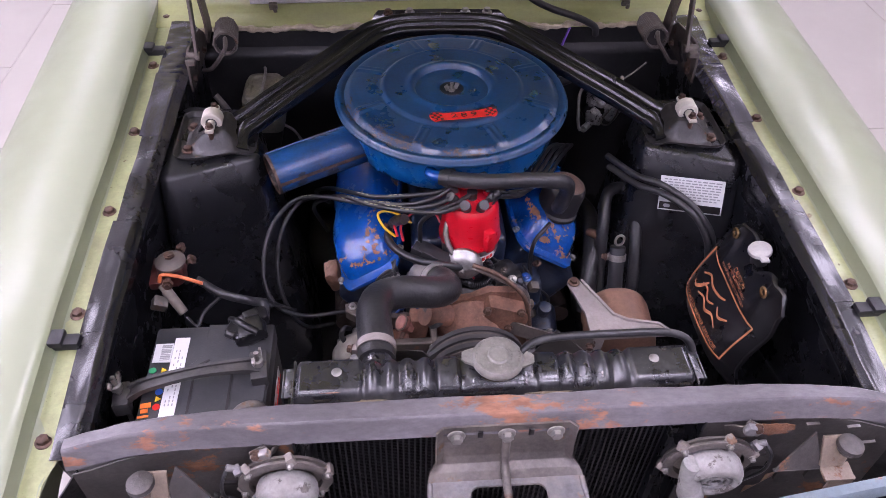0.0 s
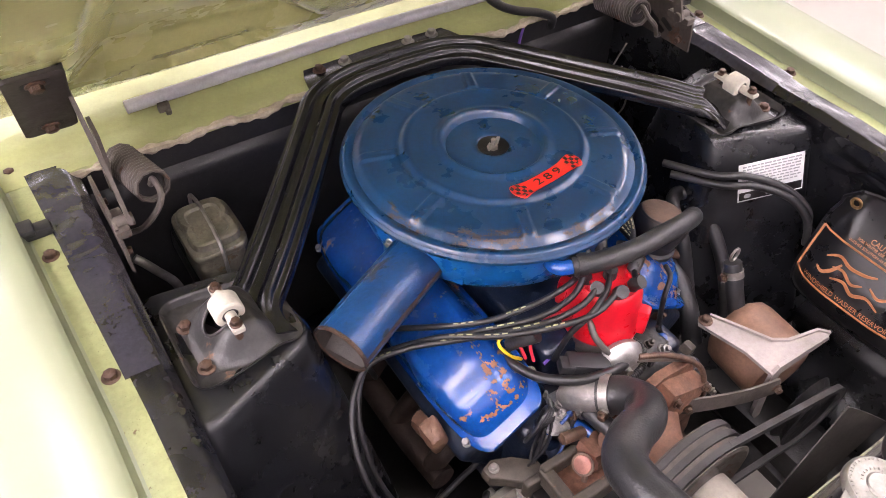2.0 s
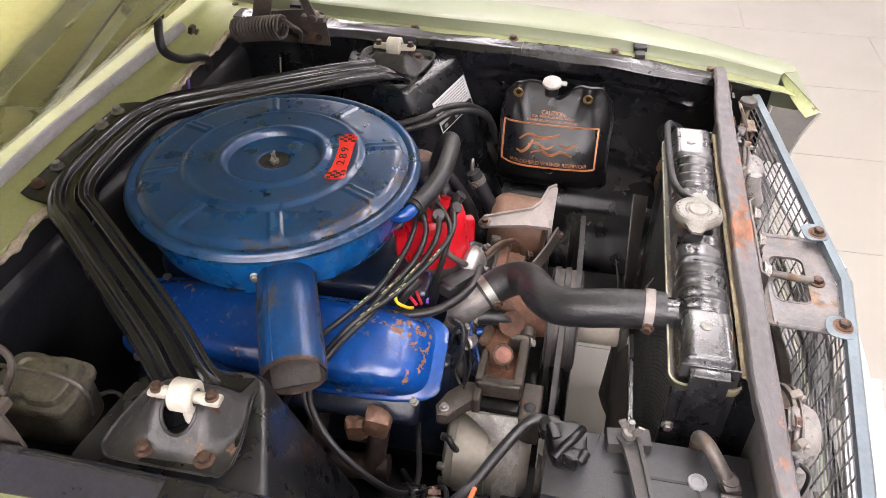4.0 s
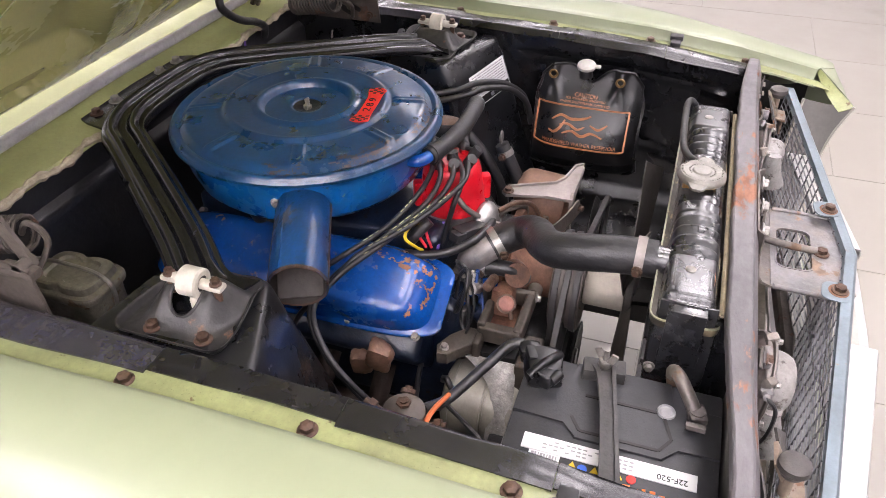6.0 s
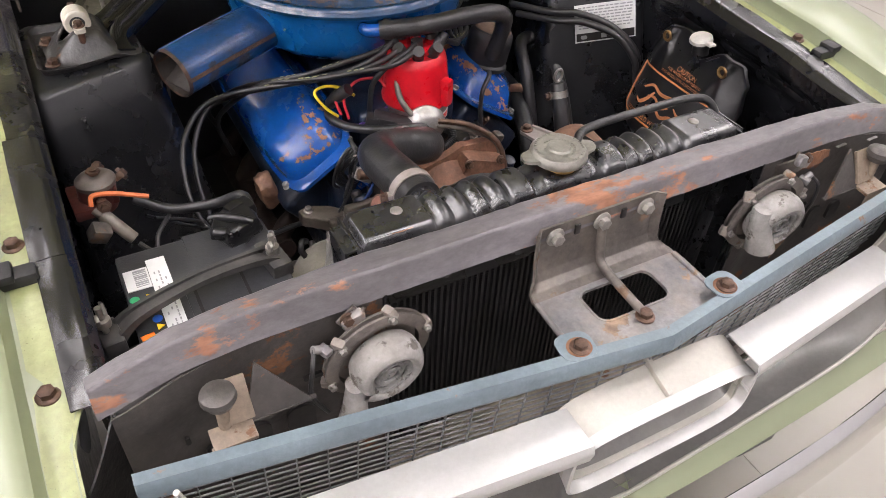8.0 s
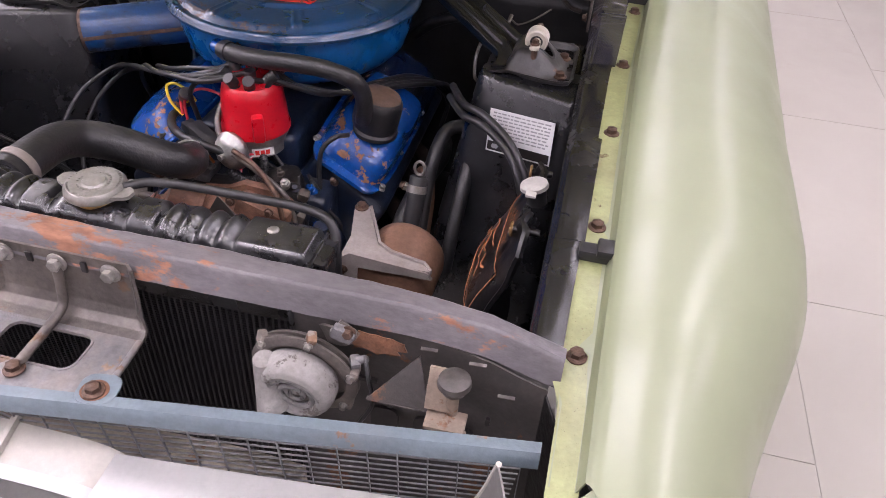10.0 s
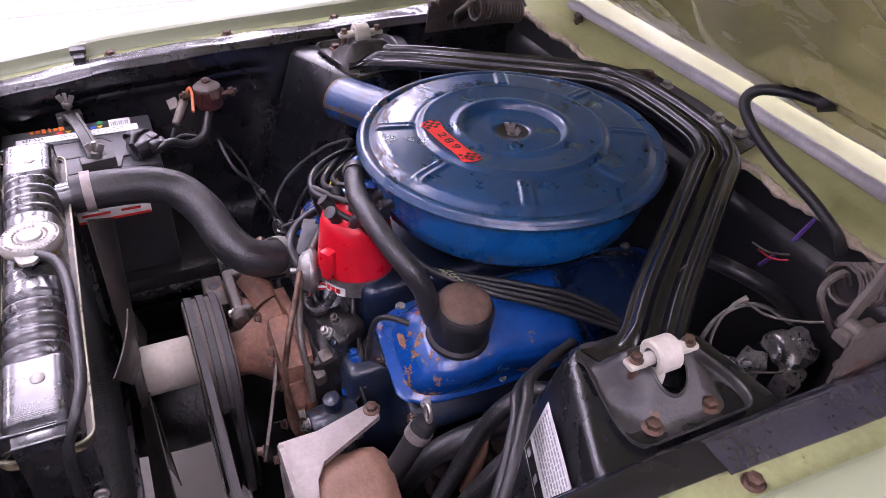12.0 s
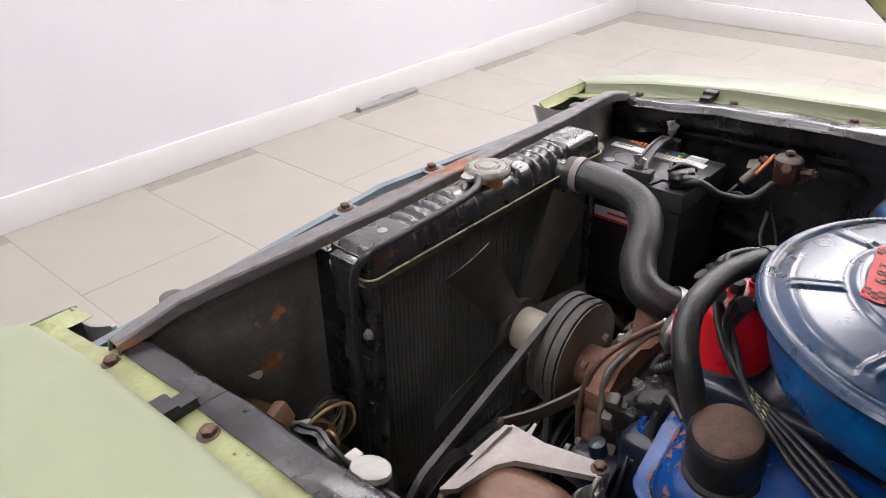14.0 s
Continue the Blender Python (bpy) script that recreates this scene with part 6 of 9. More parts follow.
box(vane, (-0.298, 0.561, 0.862), (0.004, 0.060, 0.066), (0, 58, 25), 0.001)
part("vane", vane, DARK_INSIDE, sno, "dark tilted vane inside the snorkel mouth")
flo = part("snorkel_flange", fl, BLUE_BODY, air)
for p_ in ((-0.147, 0.567, 0.898), (-0.196, 0.650, 0.893)):
    bolt(BOLT_S_ZINC, p_, (-0.9, -0.42, 0), flo)
nz = bmesh.new()
tube(nz, [(-0.045, 0.512, 0.905), (-0.052, 0.490, 0.910), (-0.048, 0.478, 0.912), (-0.030, 0.470, 0.913)], 0.010, 14)
part("breather_nozzle", nz, BLUE_VALVE, air, "bright blue breather nozzle")
bh = thing("breather_hose", "black rubber breather hose from air cleaner to oil cap", "hose", (0.09, 0.45, 0.9))
b = bmesh.new()
tube(b, [(-0.036, 0.472, 0.913), (0.0, 0.458, 0.916), (0.05, 0.447, 0.920), (0.10, 0.446, 0.922), (0.145, 0.450, 0.917), (0.178, 0.463, 0.900), (0.188, 0.478, 0.870), (0.186, 0.488, 0.835), (0.182, 0.495, 0.815)], 0.0135, 16)
part("hose", b, RUBBER, bh)
clamp("clamp", bh, (-0.024, 0.468, 0.9138), (0.9, -0.4, 0.05), 0.0138, RUBBER)

# ---- engine ----
engine = thing("engine", "blue V8 engine with rusty fittings", "engine", (0, 0.62, 0.42))
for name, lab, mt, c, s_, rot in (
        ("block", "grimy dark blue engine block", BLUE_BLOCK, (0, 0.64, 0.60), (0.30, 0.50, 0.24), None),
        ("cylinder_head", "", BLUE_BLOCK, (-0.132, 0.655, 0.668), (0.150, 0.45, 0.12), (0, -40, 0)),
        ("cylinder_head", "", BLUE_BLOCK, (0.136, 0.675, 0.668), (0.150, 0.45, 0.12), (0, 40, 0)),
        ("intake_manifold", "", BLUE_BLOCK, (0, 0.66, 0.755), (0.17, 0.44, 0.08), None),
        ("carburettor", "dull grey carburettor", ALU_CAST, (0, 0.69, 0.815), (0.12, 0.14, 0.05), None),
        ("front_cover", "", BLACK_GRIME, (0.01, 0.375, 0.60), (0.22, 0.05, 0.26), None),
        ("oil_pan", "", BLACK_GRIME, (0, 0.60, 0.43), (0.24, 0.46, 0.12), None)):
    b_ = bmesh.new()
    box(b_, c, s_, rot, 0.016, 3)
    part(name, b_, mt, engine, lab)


def valve_cover(sx, y0):
    base_in, base_out = V(sx * 0.102, 0, 0.772), V(sx * (0.219 if sx > 0 else 0.214), 0, 0.701)
    L_ = 0.425 if sx > 0 else 0.472

    def fn(u, v):
        a = 2 * math.pi * u
        n = 5.0
        ca, sa = math.cos(a), math.sin(a)
        k = (abs(ca) ** n + abs(sa) ** n) ** (-1 / n)
        hs = ((1.075, 0.0), (1.075, 0.006), (0.985, 0.008), (0.960, 0.021), (0.915, 0.036), (0.84, 0.049), (0.70, 0.058), (0.48, 0.0625), (0.0, 0.0635))
        t = v * 8
        i = min(int(t), 7)
        f = t - i
        s_ = hs[i][0] * (1 - f) + hs[i + 1][0] * f
        h_ = hs[i][1] * (1 - f) + hs[i + 1][1] * f
        across, along = k * ca * s_, k * sa * s_
        mid = (base_in + base_out) / 2
        ac = (base_out - base_in) / 2
        up = V(sx * (base_in.z - base_out.z), 0, abs(base_out.x - base_in.x)).normalized()
        yy = y0 + L_ / 2 + max(-1.06, min(1.06, along)) * (L_ / 2)
        if sx > 0:
            h_ *= 1 - 0.34 * smooth_step(0.675, 0.715, yy) * smooth_step(0.006, 0.02, h_)
        waist = 1 - 0.10 * math.exp(-((abs(yy - y0 - L_ / 2) - 0.085) / 0.02) ** 2) * smooth_step(0.006, 0.02, h_) * (1 if across > 0 else 0)
        p = mid + ac * across * waist + up * h_
        return (p.x, yy, p.z)

    c = bmesh.new()
    sheet(c, fn, 120, 28, 0.0)
    bmesh.ops.remove_doubles(c, verts=c.verts, dist=1e-5)
    # right cover splits at y 0.697; its rear faces take a darker navy
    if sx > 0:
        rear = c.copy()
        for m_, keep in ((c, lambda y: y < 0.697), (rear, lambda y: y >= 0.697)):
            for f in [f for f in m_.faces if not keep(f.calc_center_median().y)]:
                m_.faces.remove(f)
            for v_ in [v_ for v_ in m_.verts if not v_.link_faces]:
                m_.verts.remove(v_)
    ob = part("valve_cover", c, BLUE_VALVE, engine, "bright blue valve cover with paint flaked to rust", 50)
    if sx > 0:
        part("rear_section", rear, BLUE_NAVY, ob, "darker navy rear section of the cover", 50)
    mid_ = V(sx * 0.16, y0 + L_ / 2, 0.70)
    for u0, u1, v0, v1, bare in (((0.60, 0.70, 0.42, 0.78, 0.12), (0.70, 0.80, 0.38, 0.60, 0.20), (0.64, 0.72, 0.28, 0.40, 0.12), (0.79, 0.86, 0.40, 0.56, 0.24)) if sx < 0 else ((0.675, 0.825, 0.36, 0.66, -0.04), (0.80, 0.90, 0.22, 0.36, 0.08), (0.50, 0.66, 0.50, 0.66, 0.16), (0.36, 0.46, 0.50, 0.64, 0.18))):
        fk = bmesh.new()
        nu, nv = int(420 * (u1 - u0)), int(90 * (v1 - v0))
        rows_ = [[V(*fn(u0 + (u1 - u0) * i_ / nu, v0 + (v1 - v0) * j_ / nv)) for j_ in range(nv + 1)] for i_ in range(nu + 1)]
        lift = [[fk.verts.new(p_ + (p_ - mid_ - V(0, (p_.y - mid_.y) * 0.7, 0)).normalized() * 0.0009) for p_ in row_] for row_ in rows_]
        for i_ in range(nu):
            for j_ in range(nv):
                eu, ev = abs(2 * (i_ + 0.5) / nu - 1), abs(2 * (j_ + 0.5) / nv - 1)
                p_ = rows_[i_][j_]
                if noise.fractal(p_ * 58, 0.6, 2.0, 4) - 0.45 * max(eu, ev) ** 3 > bare:
                    fk.faces.new((lift[i_][j_], lift[i_ + 1][j_], lift[i_ + 1][j_ + 1], lift[i_][j_ + 1]))
        for v_ in [v_ for v_ in fk.verts if not v_.link_faces]:
            fk.verts.remove(v_)
        if len(fk.faces):
            part("flaked_patch", fk, RUST_FLAKE, ob, "paint flaked to brown rust")
        else:
            fk.free()
    up = V(sx * 0.52, 0, 0.85).normalized()
    for y in (y0 + 0.02, y0 + 0.13, y0 + 0.28, y0 + L_ - 0.02):
        bolt(BOLT_S_ZINC, V(sx * (0.216 if sx > 0 else 0.211), y, 0.703) + up * 0.004, up, ob)
    for y in (y0 + 0.03, y0 + L_ - 0.03):
        bolt(BOLT_S_ZINC, V(sx * 0.104, y, 0.771) + up * 0.004, up, ob)
    return ob


valve_cover(-1, 0.414)
vr = valve_cover(1, 0.452)
oc = bmesh.new()
upv = V(0.22, 0.0, 0.97).normalized()
mo = Matrix.Translation((0.188, 0.527, 0.783)) @ frame_from(upv)
lathe(oc, [(0, 0.068), (0.022, 0.068), (0.033, 0.065), (0.0375, 0.058), (0.0385, 0.050), (0.0385, 0.016), (0.037, 0.010), (0.041, 0.006), (0.041, 0.0), (0.02, -0.012), (0.0, -0.012)], 44, mo, close=False)
oco = part("oil_filler_cap", oc, PLASTIC_BLACK, engine, "black oil filler cap with a rusty top")
ot = bmesh.new()
lathe(ot, [(0, 0.0692), (0.021, 0.0692), (0.031, 0.0665), (0.035, 0.062), (0.03, 0.062), (0, 0.064)], 44, mo, close=False)
part("cap_top", ot, CAP_TOP, oco, "brown rusty cap top")

# front of the engine: timing cover, water pump, thermostat
SENDER = (-0.106, 0.322, 0.714)
wpump = bmesh.new()
lathe(wpump, [(0, 0.0), (0.060, 0.0), (0.066, 0.006), (0.060, 0.020), (0.045, 0.040), (0.032, 0.060), (0.030, 0.085), (0, 0.085)], 30, Matrix.Translation((0.015, 0.345, 0.680)) @ frame_from((0, -1, 0)), close=False)
box(wpump, (0.065, 0.335, 0.705), (0.085, 0.045, 0.085), (0, 20, 0), 0.015)
box(wpump, (0.095, 0.335, 0.640), (0.045, 0.035, 0.10), (0, -8, 0), 0.012)
cyl(wpump, (-0.03, 0.33, 0.72), (-0.07, 0.315, 0.745), 0.020, seg=18)
prism(wpump, [(-0.062, 0.640), (-0.045, 0.612), (-0.02, 0.612), (0.02, 0.600), (0.085, 0.585), (0.118, 0.600), (0.122, 0.640), (0.108, 0.690), (0.114, 0.740), (0.092, 0.760), (0.040, 0.764), (0.010, 0.748), (-0.030, 0.742), (-0.060, 0.715), (-0.055, 0.68)], 0.014, axes((0, 0.356, 0), (1, 0, 0), (0, 0, 1)), 0.002)
wpo = part("water_pump", wpump, RUST_IRON, engine, "rust brown cast iron water pump")
for p_ in ((0.088, 0.322, 0.724), (0.094, 0.310, 0.745), (0.105, 0.312, 0.69), (0.10, 0.314, 0.605), (0.035, 0.308, 0.755), (-0.075, 0.312, 0.635), (-0.045, 0.31, 0.61)):
    bolt(BOLT_S_RUST, p_, (0.1, -1, 0.2), wpo)
tc = bmesh.new()
lump(tc, (0.03, 0.385, 0.665), (0.20, 0.05, 0.17), (0, 0, 0), 0.10, 30, 2.0)
lump(tc, (0.075, 0.405, 0.725), (0.07, 0.06, 0.06), (0, 0, 20), 0.15, 40, 5.0)
cyl(tc, (0.02, 0.445, 0.66), (0.02, 0.445, 0.725), 0.028, 0.022, seg=20)
part("timing_cover", tc, BLACK_GRIME, engine, "black timing cover with worn alloy spots")
al = bmesh.new()
for p_, s_ in (((0.115, 0.362, 0.70), (0.020, 0.016, 0.030)), ((0.13, 0.375, 0.66), (0.022, 0.018, 0.02)), ((0.10, 0.358, 0.655), (0.02, 0.014, 0.025)), ((0.125, 0.37, 0.742), (0.018, 0.018, 0.016))):
    box(al, p_, s_, (10, 20, 10), 0.005)
part("alloy_boss", al, GRIME_CAST, engine, "oily worn alloy bosses")
th = bmesh.new()
tube(th, [(-0.052, 0.358, 0.783), (-0.066, 0.374, 0.776), (-0.072, 0.390, 0.760), (-0.070, 0.394, 0.735)], 0.0225, 18)
box(th, (-0.066, 0.394, 0.738), (0.062, 0.046, 0.016), bevel=0.005)
tho = part("thermostat_housing", th, BRACKET_WORN, engine, "light grey thermostat housing")
for x in (-0.092, -0.040):
    bolt(BOLT_S_ZINC, (x, 0.394, 0.746), (0, 0, 1), tho)
plug = bmesh.new()
ps, pa = V(*SENDER), V(-0.75, -0.15, 0.65).normalized()
cyl(plug, ps - pa * 0.016, ps - pa * 0.004, 0.015, seg=6)
cyl(plug, ps - pa * 0.004, ps + pa * 0.008, 0.0135, 0.0125, seg=20, edge=0.002)
part("sender_plug", plug, PINK_RUST, engine, "pinkish rusty sender plug")
pc = bmesh.new()
cyl(pc, ps + pa * 0.004, ps + pa * 0.006, 0.0155, seg=22)
cyl(pc, ps - V(0, 0.006, 0.014), ps - V(0.004, 0.010, 0.026), 0.004, seg=8)
part("sender_ring", pc, CAP_TOP, engine, "dull metal ring of the sender")
bp = bmesh.new()
tube(bp, [(-0.068, 0.384, 0.745), (-0.066, 0.366, 0.747), (-0.063, 0.340, 0.748), (-0.058, 0.320, 0.741), (-0.050, 0.308, 0.722)], 0.0130, 14)
part("bypass_hose", bp, RUBBER, engine)
clamp("clamp", engine, (-0.067, 0.372, 0.7465), (0, 1, -0.05), 0.0134)
bp = bmesh.new()
tube(bp, [(-0.076, 0.346, 0.726), (-0.084, 0.366, 0.728), (-0.098, 0.384, 0.716), (-0.118, 0.396, 0.690), (-0.128, 0.400, 0.660)], 0.0070, 12)
part("blue_pipe", bp, BLUE_VALVE, engine, "blue painted pipe beside the sender")

# pulleys, belts, fan
pul = thing("pulley", "grey black water pump pulley with grooves", "pulley", (0.012, 0.235, 0.69), "engine pulleys")


def pulley_mesh(name, c, r, w, grooves, mat_, parent):
    p_ = bmesh.new()
    prof = [(0, 0), (r * 0.35, 0), (r * 0.42, w * 0.2), (r * 0.8, w * 0.15), (r * 0.93, 0)]
    for g in range(grooves):
        a = w * g / grooves
        b_ = w * (g + 1) / grooves
        prof += [(r, a + w * 0.03), (r, a + w * 0.06), (r * 0.86, (a + b_) / 2), (r, b_ - w * 0.06), (r, b_ - w * 0.03)]
    prof += [(r * 0.93, w), (0, w)]
    lathe(p_, prof, 44, Matrix.Translation(c) @ frame_from((0, 1, 0)), close=False)
    return part(name, p_, mat_, parent)


pulley_mesh("wheel", (0.012, 0.215, 0.690), 0.080, 0.050, 3, DUST_STEEL, pul)
hub = bmesh.new()
cyl(hub, (0.012, 0.150, 0.690), (0.012, 0.216, 0.690), 0.034, seg=36, edge=0.003)
part("fan_spacer", hub, TAN_STEEL, pul, "beige fan spacer")
crank = thing("pulley", "dark crankshaft pulley low at the engine front", "pulley", (0.012, 0.24, 0.50), "engine pulleys")
pulley_mesh("wheel", (0.012, 0.215, 0.50), 0.078, 0.055, 3, BLACK_GRIME, crank)
psp = thing("pulley", "dark steering pump pulley", "pulley", (0.285, 0.24, 0.60), "engine pulleys")
pulley_mesh("wheel", (0.285, 0.225, 0.615), 0.062, 0.022, 1, BLACK_GRIME, psp)
alp = thing("pulley", "dark grey alternator drive pulley", "pulley", (-0.19, 0.24, 0.56), "engine pulleys")
pulley_mesh("wheel", (-0.195, 0.232, 0.545), 0.036, 0.020, 1, DUST_STEEL, alp)


def belt(y, a, ra, b_, rb):
    """A belt round two pulleys, in a plane across the engine."""
    a, b_ = Vector(a), Vector(b_)
    dd = b_ - a
    L_ = dd.length
    base = math.atan2(dd.y, dd.x)
    off = math.acos((ra - rb) / L_)
    pts = []
    for k in range(17):
        t = base + off + (2 * math.pi - 2 * off) * k / 16
        pts.append(V(a.x + ra * math.cos(t), y, a.y + ra * math.sin(t)))
    for k in range(17):
        t = base - off + 2 * off * k / 16
        pts.append(V(b_.x + rb * math.cos(t), y, b_.y + rb * math.sin(t)))
    th_ = thing("drive_belt", "worn grey black rubber drive belt", "belt", pts[0], "drive belts")
    bm_ = bmesh.new()
    sweep(bm_, pts + [pts[0]], [(-0.0055, -0.0045), (-0.0045, 0.0045), (0.0045, 0.0045), (0.0055, -0.0045)], up=(0, 1, 0), caps=False)
    part("belt", bm_, BELT, th_)


belt(0.224, (0.012, 0.690), 0.079, (0.285, 0.615), 0.061)
belt(0.240, (0.012, 0.690), 0.079, (-0.195, 0.545), 0.036)
belt(0.256, (0.012, 0.690), 0.079, (0.012, 0.50), 0.077)

fan = thing("engine_fan", "dusty dark engine fan behind the radiator", "fan", (0.012, 0.145, 0.69))
fh = bmesh.new()
cyl(fh, (0.012, 0.138, 0.690), (0.012, 0.150, 0.690), 0.046, seg=30, edge=0.002)
part("hub", fh, FAN_GREY, fan)
for k in range(5):
    bm_ = bmesh.new()
    a = radians(126 + 72 * k)
    ca, sa = math.cos(a), math.sin(a)

    def blade(u, v):
        r = 0.040 + 0.172 * u
        w = (0.022 + 0.018 * u) * (2 * v - 1)
        tw = radians(28)
        return (0.012 + r * ca - w * math.cos(tw) * sa, 0.143 + w * math.sin(tw) * 0.75 + 0.004 * (1 - (2 * v - 1) ** 2), 0.690 + r * sa + w * math.cos(tw) * ca)

    sheet(bm_, blade, 10, 8, 0.0018)
    part("blade", bm_, FAN_GREY, fan)

# ---- steering pump ----
pump = thing("steering_pump", "rusty pinkish steering pump with a grey bracket", "pump", (0.28, 0.33, 0.55))
can = bmesh.new()
mcan = Matrix.Translation((0.285, 0.292, 0.648)) @ frame_from((0.05, 1, 0.05))
lathe(can, [(0, 0), (0.052, 0), (0.060, 0.006), (0.062, 0.016), (0.062, 0.085), (0.059, 0.098), (0.048, 0.108), (0, 0.110)], 40, mcan, close=False)
part("can", can, RUST_CAN, pump)
pb = bmesh.new()
PB = [(0.352, 0.700), (0.345, 0.712), (0.228, 0.722), (0.215, 0.712), (0.214, 0.655), (0.222, 0.600), (0.240, 0.575), (0.250, 0.580), (0.236, 0.650), (0.240, 0.698), (0.32, 0.700)]
prism(pb, PB, 0.006, axes((0, 0.286, 0), (1, 0, 0), (0, 0, 1)))
part("front_bracket", pb, GREY_PLATE, pump, "pinkish grey bracket")
pb2 = bmesh.new()
prism(pb2, [(0.214, 0.282), (0.350, 0.282), (0.338, 0.296), (0.284, 0.308), (0.262, 0.322), (0.222, 0.406), (0.206, 0.414), (0.196, 0.404), (0.214, 0.33)], 0.006, Matrix.Translation((0, 0, 0.708)))
pbo = part("top_bracket", pb2, GREY_PLATE, pump, "pinkish grey bracket")
lipb = bmesh.new()
sweep(lipb, [V(0.350, 0.283, 0.713), V(0.337, 0.297, 0.714), V(0.305, 0.303, 0.715), V(0.284, 0.308, 0.715), V(0.262, 0.322, 0.715), V(0.242, 0.364, 0.715), V(0.222, 0.406, 0.714)], [(-0.0022, -0.004), (0.0022, -0.004), (0.0022, 0.004), (-0.0022, 0.004)])
part("turned_lip", lipb, GREY_PLATE, pbo)
bolt(BOLT_M_RUST, (0.208, 0.402, 0.7145), (0, 0, 1), pbo)
bolt(BOLT_S_RUST, (0.218, 0.281, 0.69), (0, -1, 0), pbo)
pcap = bmesh.new()
cyl(pcap, (0.287, 0.392, 0.670), (0.290, 0.440, 0.766), 0.0140, seg=20, edge=0.002)
part("filler_tube", pcap, PLASTIC_BLACK, pump)
clamp("clamp", pump, (0.2893, 0.431, 0.748), (0.03, 0.45, 0.89), 0.0142)
elb = bmesh.new()
tube(elb, [(0.268, 0.545, 0.705), (0.280, 0.528, 0.712), (0.290, 0.520, 0.700), (0.292, 0.515, 0.66), (0.290, 0.50, 0.60)], 0.0085, 12)
part("return_elbow", elb, RUST_CAN, pump, "brown rusty pipe elbow")

# ---- distributor ----
dist = thing("distributor", "red capped distributor on a bright metal body", "distributor", (0.022, 0.445, 0.70))
D0 = V(0.017, 0.452, 0.026)
db = bmesh.new()
lathe(db, [(0, 0.700), (0.018, 0.700), (0.018, 0.725), (0.026, 0.732), (0.044, 0.740), (0.050, 0.746), (0.0515, 0.750), (0.0515, 0.776), (0, 0.776)], 40, Matrix.Translation(D0), close=False)
part("body", db, STEEL, dist, "bright metal distributor body")
rc = bmesh.new()
lathe(rc, [(0.0, 0.776), (0.0545, 0.776), (0.0550, 0.780), (0.0530, 0.787), (0.0505, 0.812), (0.0475, 0.838), (0.0445, 0.850), (0.040, 0.855), (0.0, 0.857)], 44, Matrix.Translation(D0), close=False)
for a in (-60, 120):
    box(rc, (D0.x + 0.055 * math.cos(radians(a)), D0.y + 0.055 * math.sin(radians(a)), 0.826), (0.018, 0.018, 0.044), (0, 0, a), 0.005)
for k in range(8):
    a = radians(45 * k + 22)
    cyl(rc, (D0.x + 0.031 * math.cos(a), D0.y + 0.031 * math.sin(a), 0.878), (D0.x + 0.031 * math.cos(a), D0.y + 0.031 * math.sin(a), 0.888), 0.0085, seg=14)
part("cap", rc, RED_CAP, dist, "glossy red cap")
pt = bmesh.new()
sheet(pt, lambda u, v: (D0.x + 0.0520 * math.cos(radians(-75 + 38 * u)), D0.y + 0.0520 * math.sin(radians(-75 + 38 * u)), 0.7735 + 0.014 * v), 10, 2, 0.0004)
pto = part("maker_plate", pt, WHITE_PAPER, dist, "small white plate with red bars")
rb = bmesh.new()
for k in range(3):
    a0 = -70 + 9 * k
    sheet(rb, lambda u, v, a0=a0: (D0.x + 0.0524 * math.cos(radians(a0 + 7 * u)), D0.y + 0.0524 * math.sin(radians(a0 + 7 * u)), 0.777 + 0.008 * v), 3, 1, 0.0002)
part("red_bar", rb, RED_DECAL, pto)
va = bmesh.new()
lathe(va, [(0, 0), (0.010, 0.0), (0.013, 0.005), (0.025, 0.009), (0.0300, 0.012), (0.0315, 0.015), (0.0315, 0.019), (0.0290, 0.022), (0.026, 0.029), (0.019, 0.034), (0.008, 0.036), (0.0045, 0.038), (0.0045, 0.046), (0, 0.046)], 34, Matrix.Translation((0.008, 0.407, 0.786)) @ frame_from((-0.28, -0.93, 0.05)), close=False)
box(va, (0.013, 0.416, 0.784), (0.018, 0.036, 0.005), (0, 0, -12), 0.001)
part("vacuum_can", va, STEEL, dist, "bright silver vacuum can")
for k in range(8):
    a = radians(45 * k + 22)
    bt_ = bmesh.new()
    o_ = V(math.cos(a), math.sin(a), 0)
    p0 = D0 + o_ * 0.031 + V(0, 0, 0.853)
    lean = o_ * 0.008
    if k in (0, 1, 2, 7):
        lean = o_ * 0.006 + V(0.006, 0.008, 0)
    tube(bt_, [p0, p0 + V(0, 0, 0.010) + lean * 0.4, p0 + V(0, 0, 0.020) + lean * 1.4], 0.0088, 12)
    part("boot", bt_, RUBBER, dist, "black rubber boot")
cb = bmesh.new()
cyl(cb, D0 + V(0, 0, 0.852), D0 + V(0, 0, 0.870), 0.009, seg=14)
part("boot", cb, RUBBER, dist)


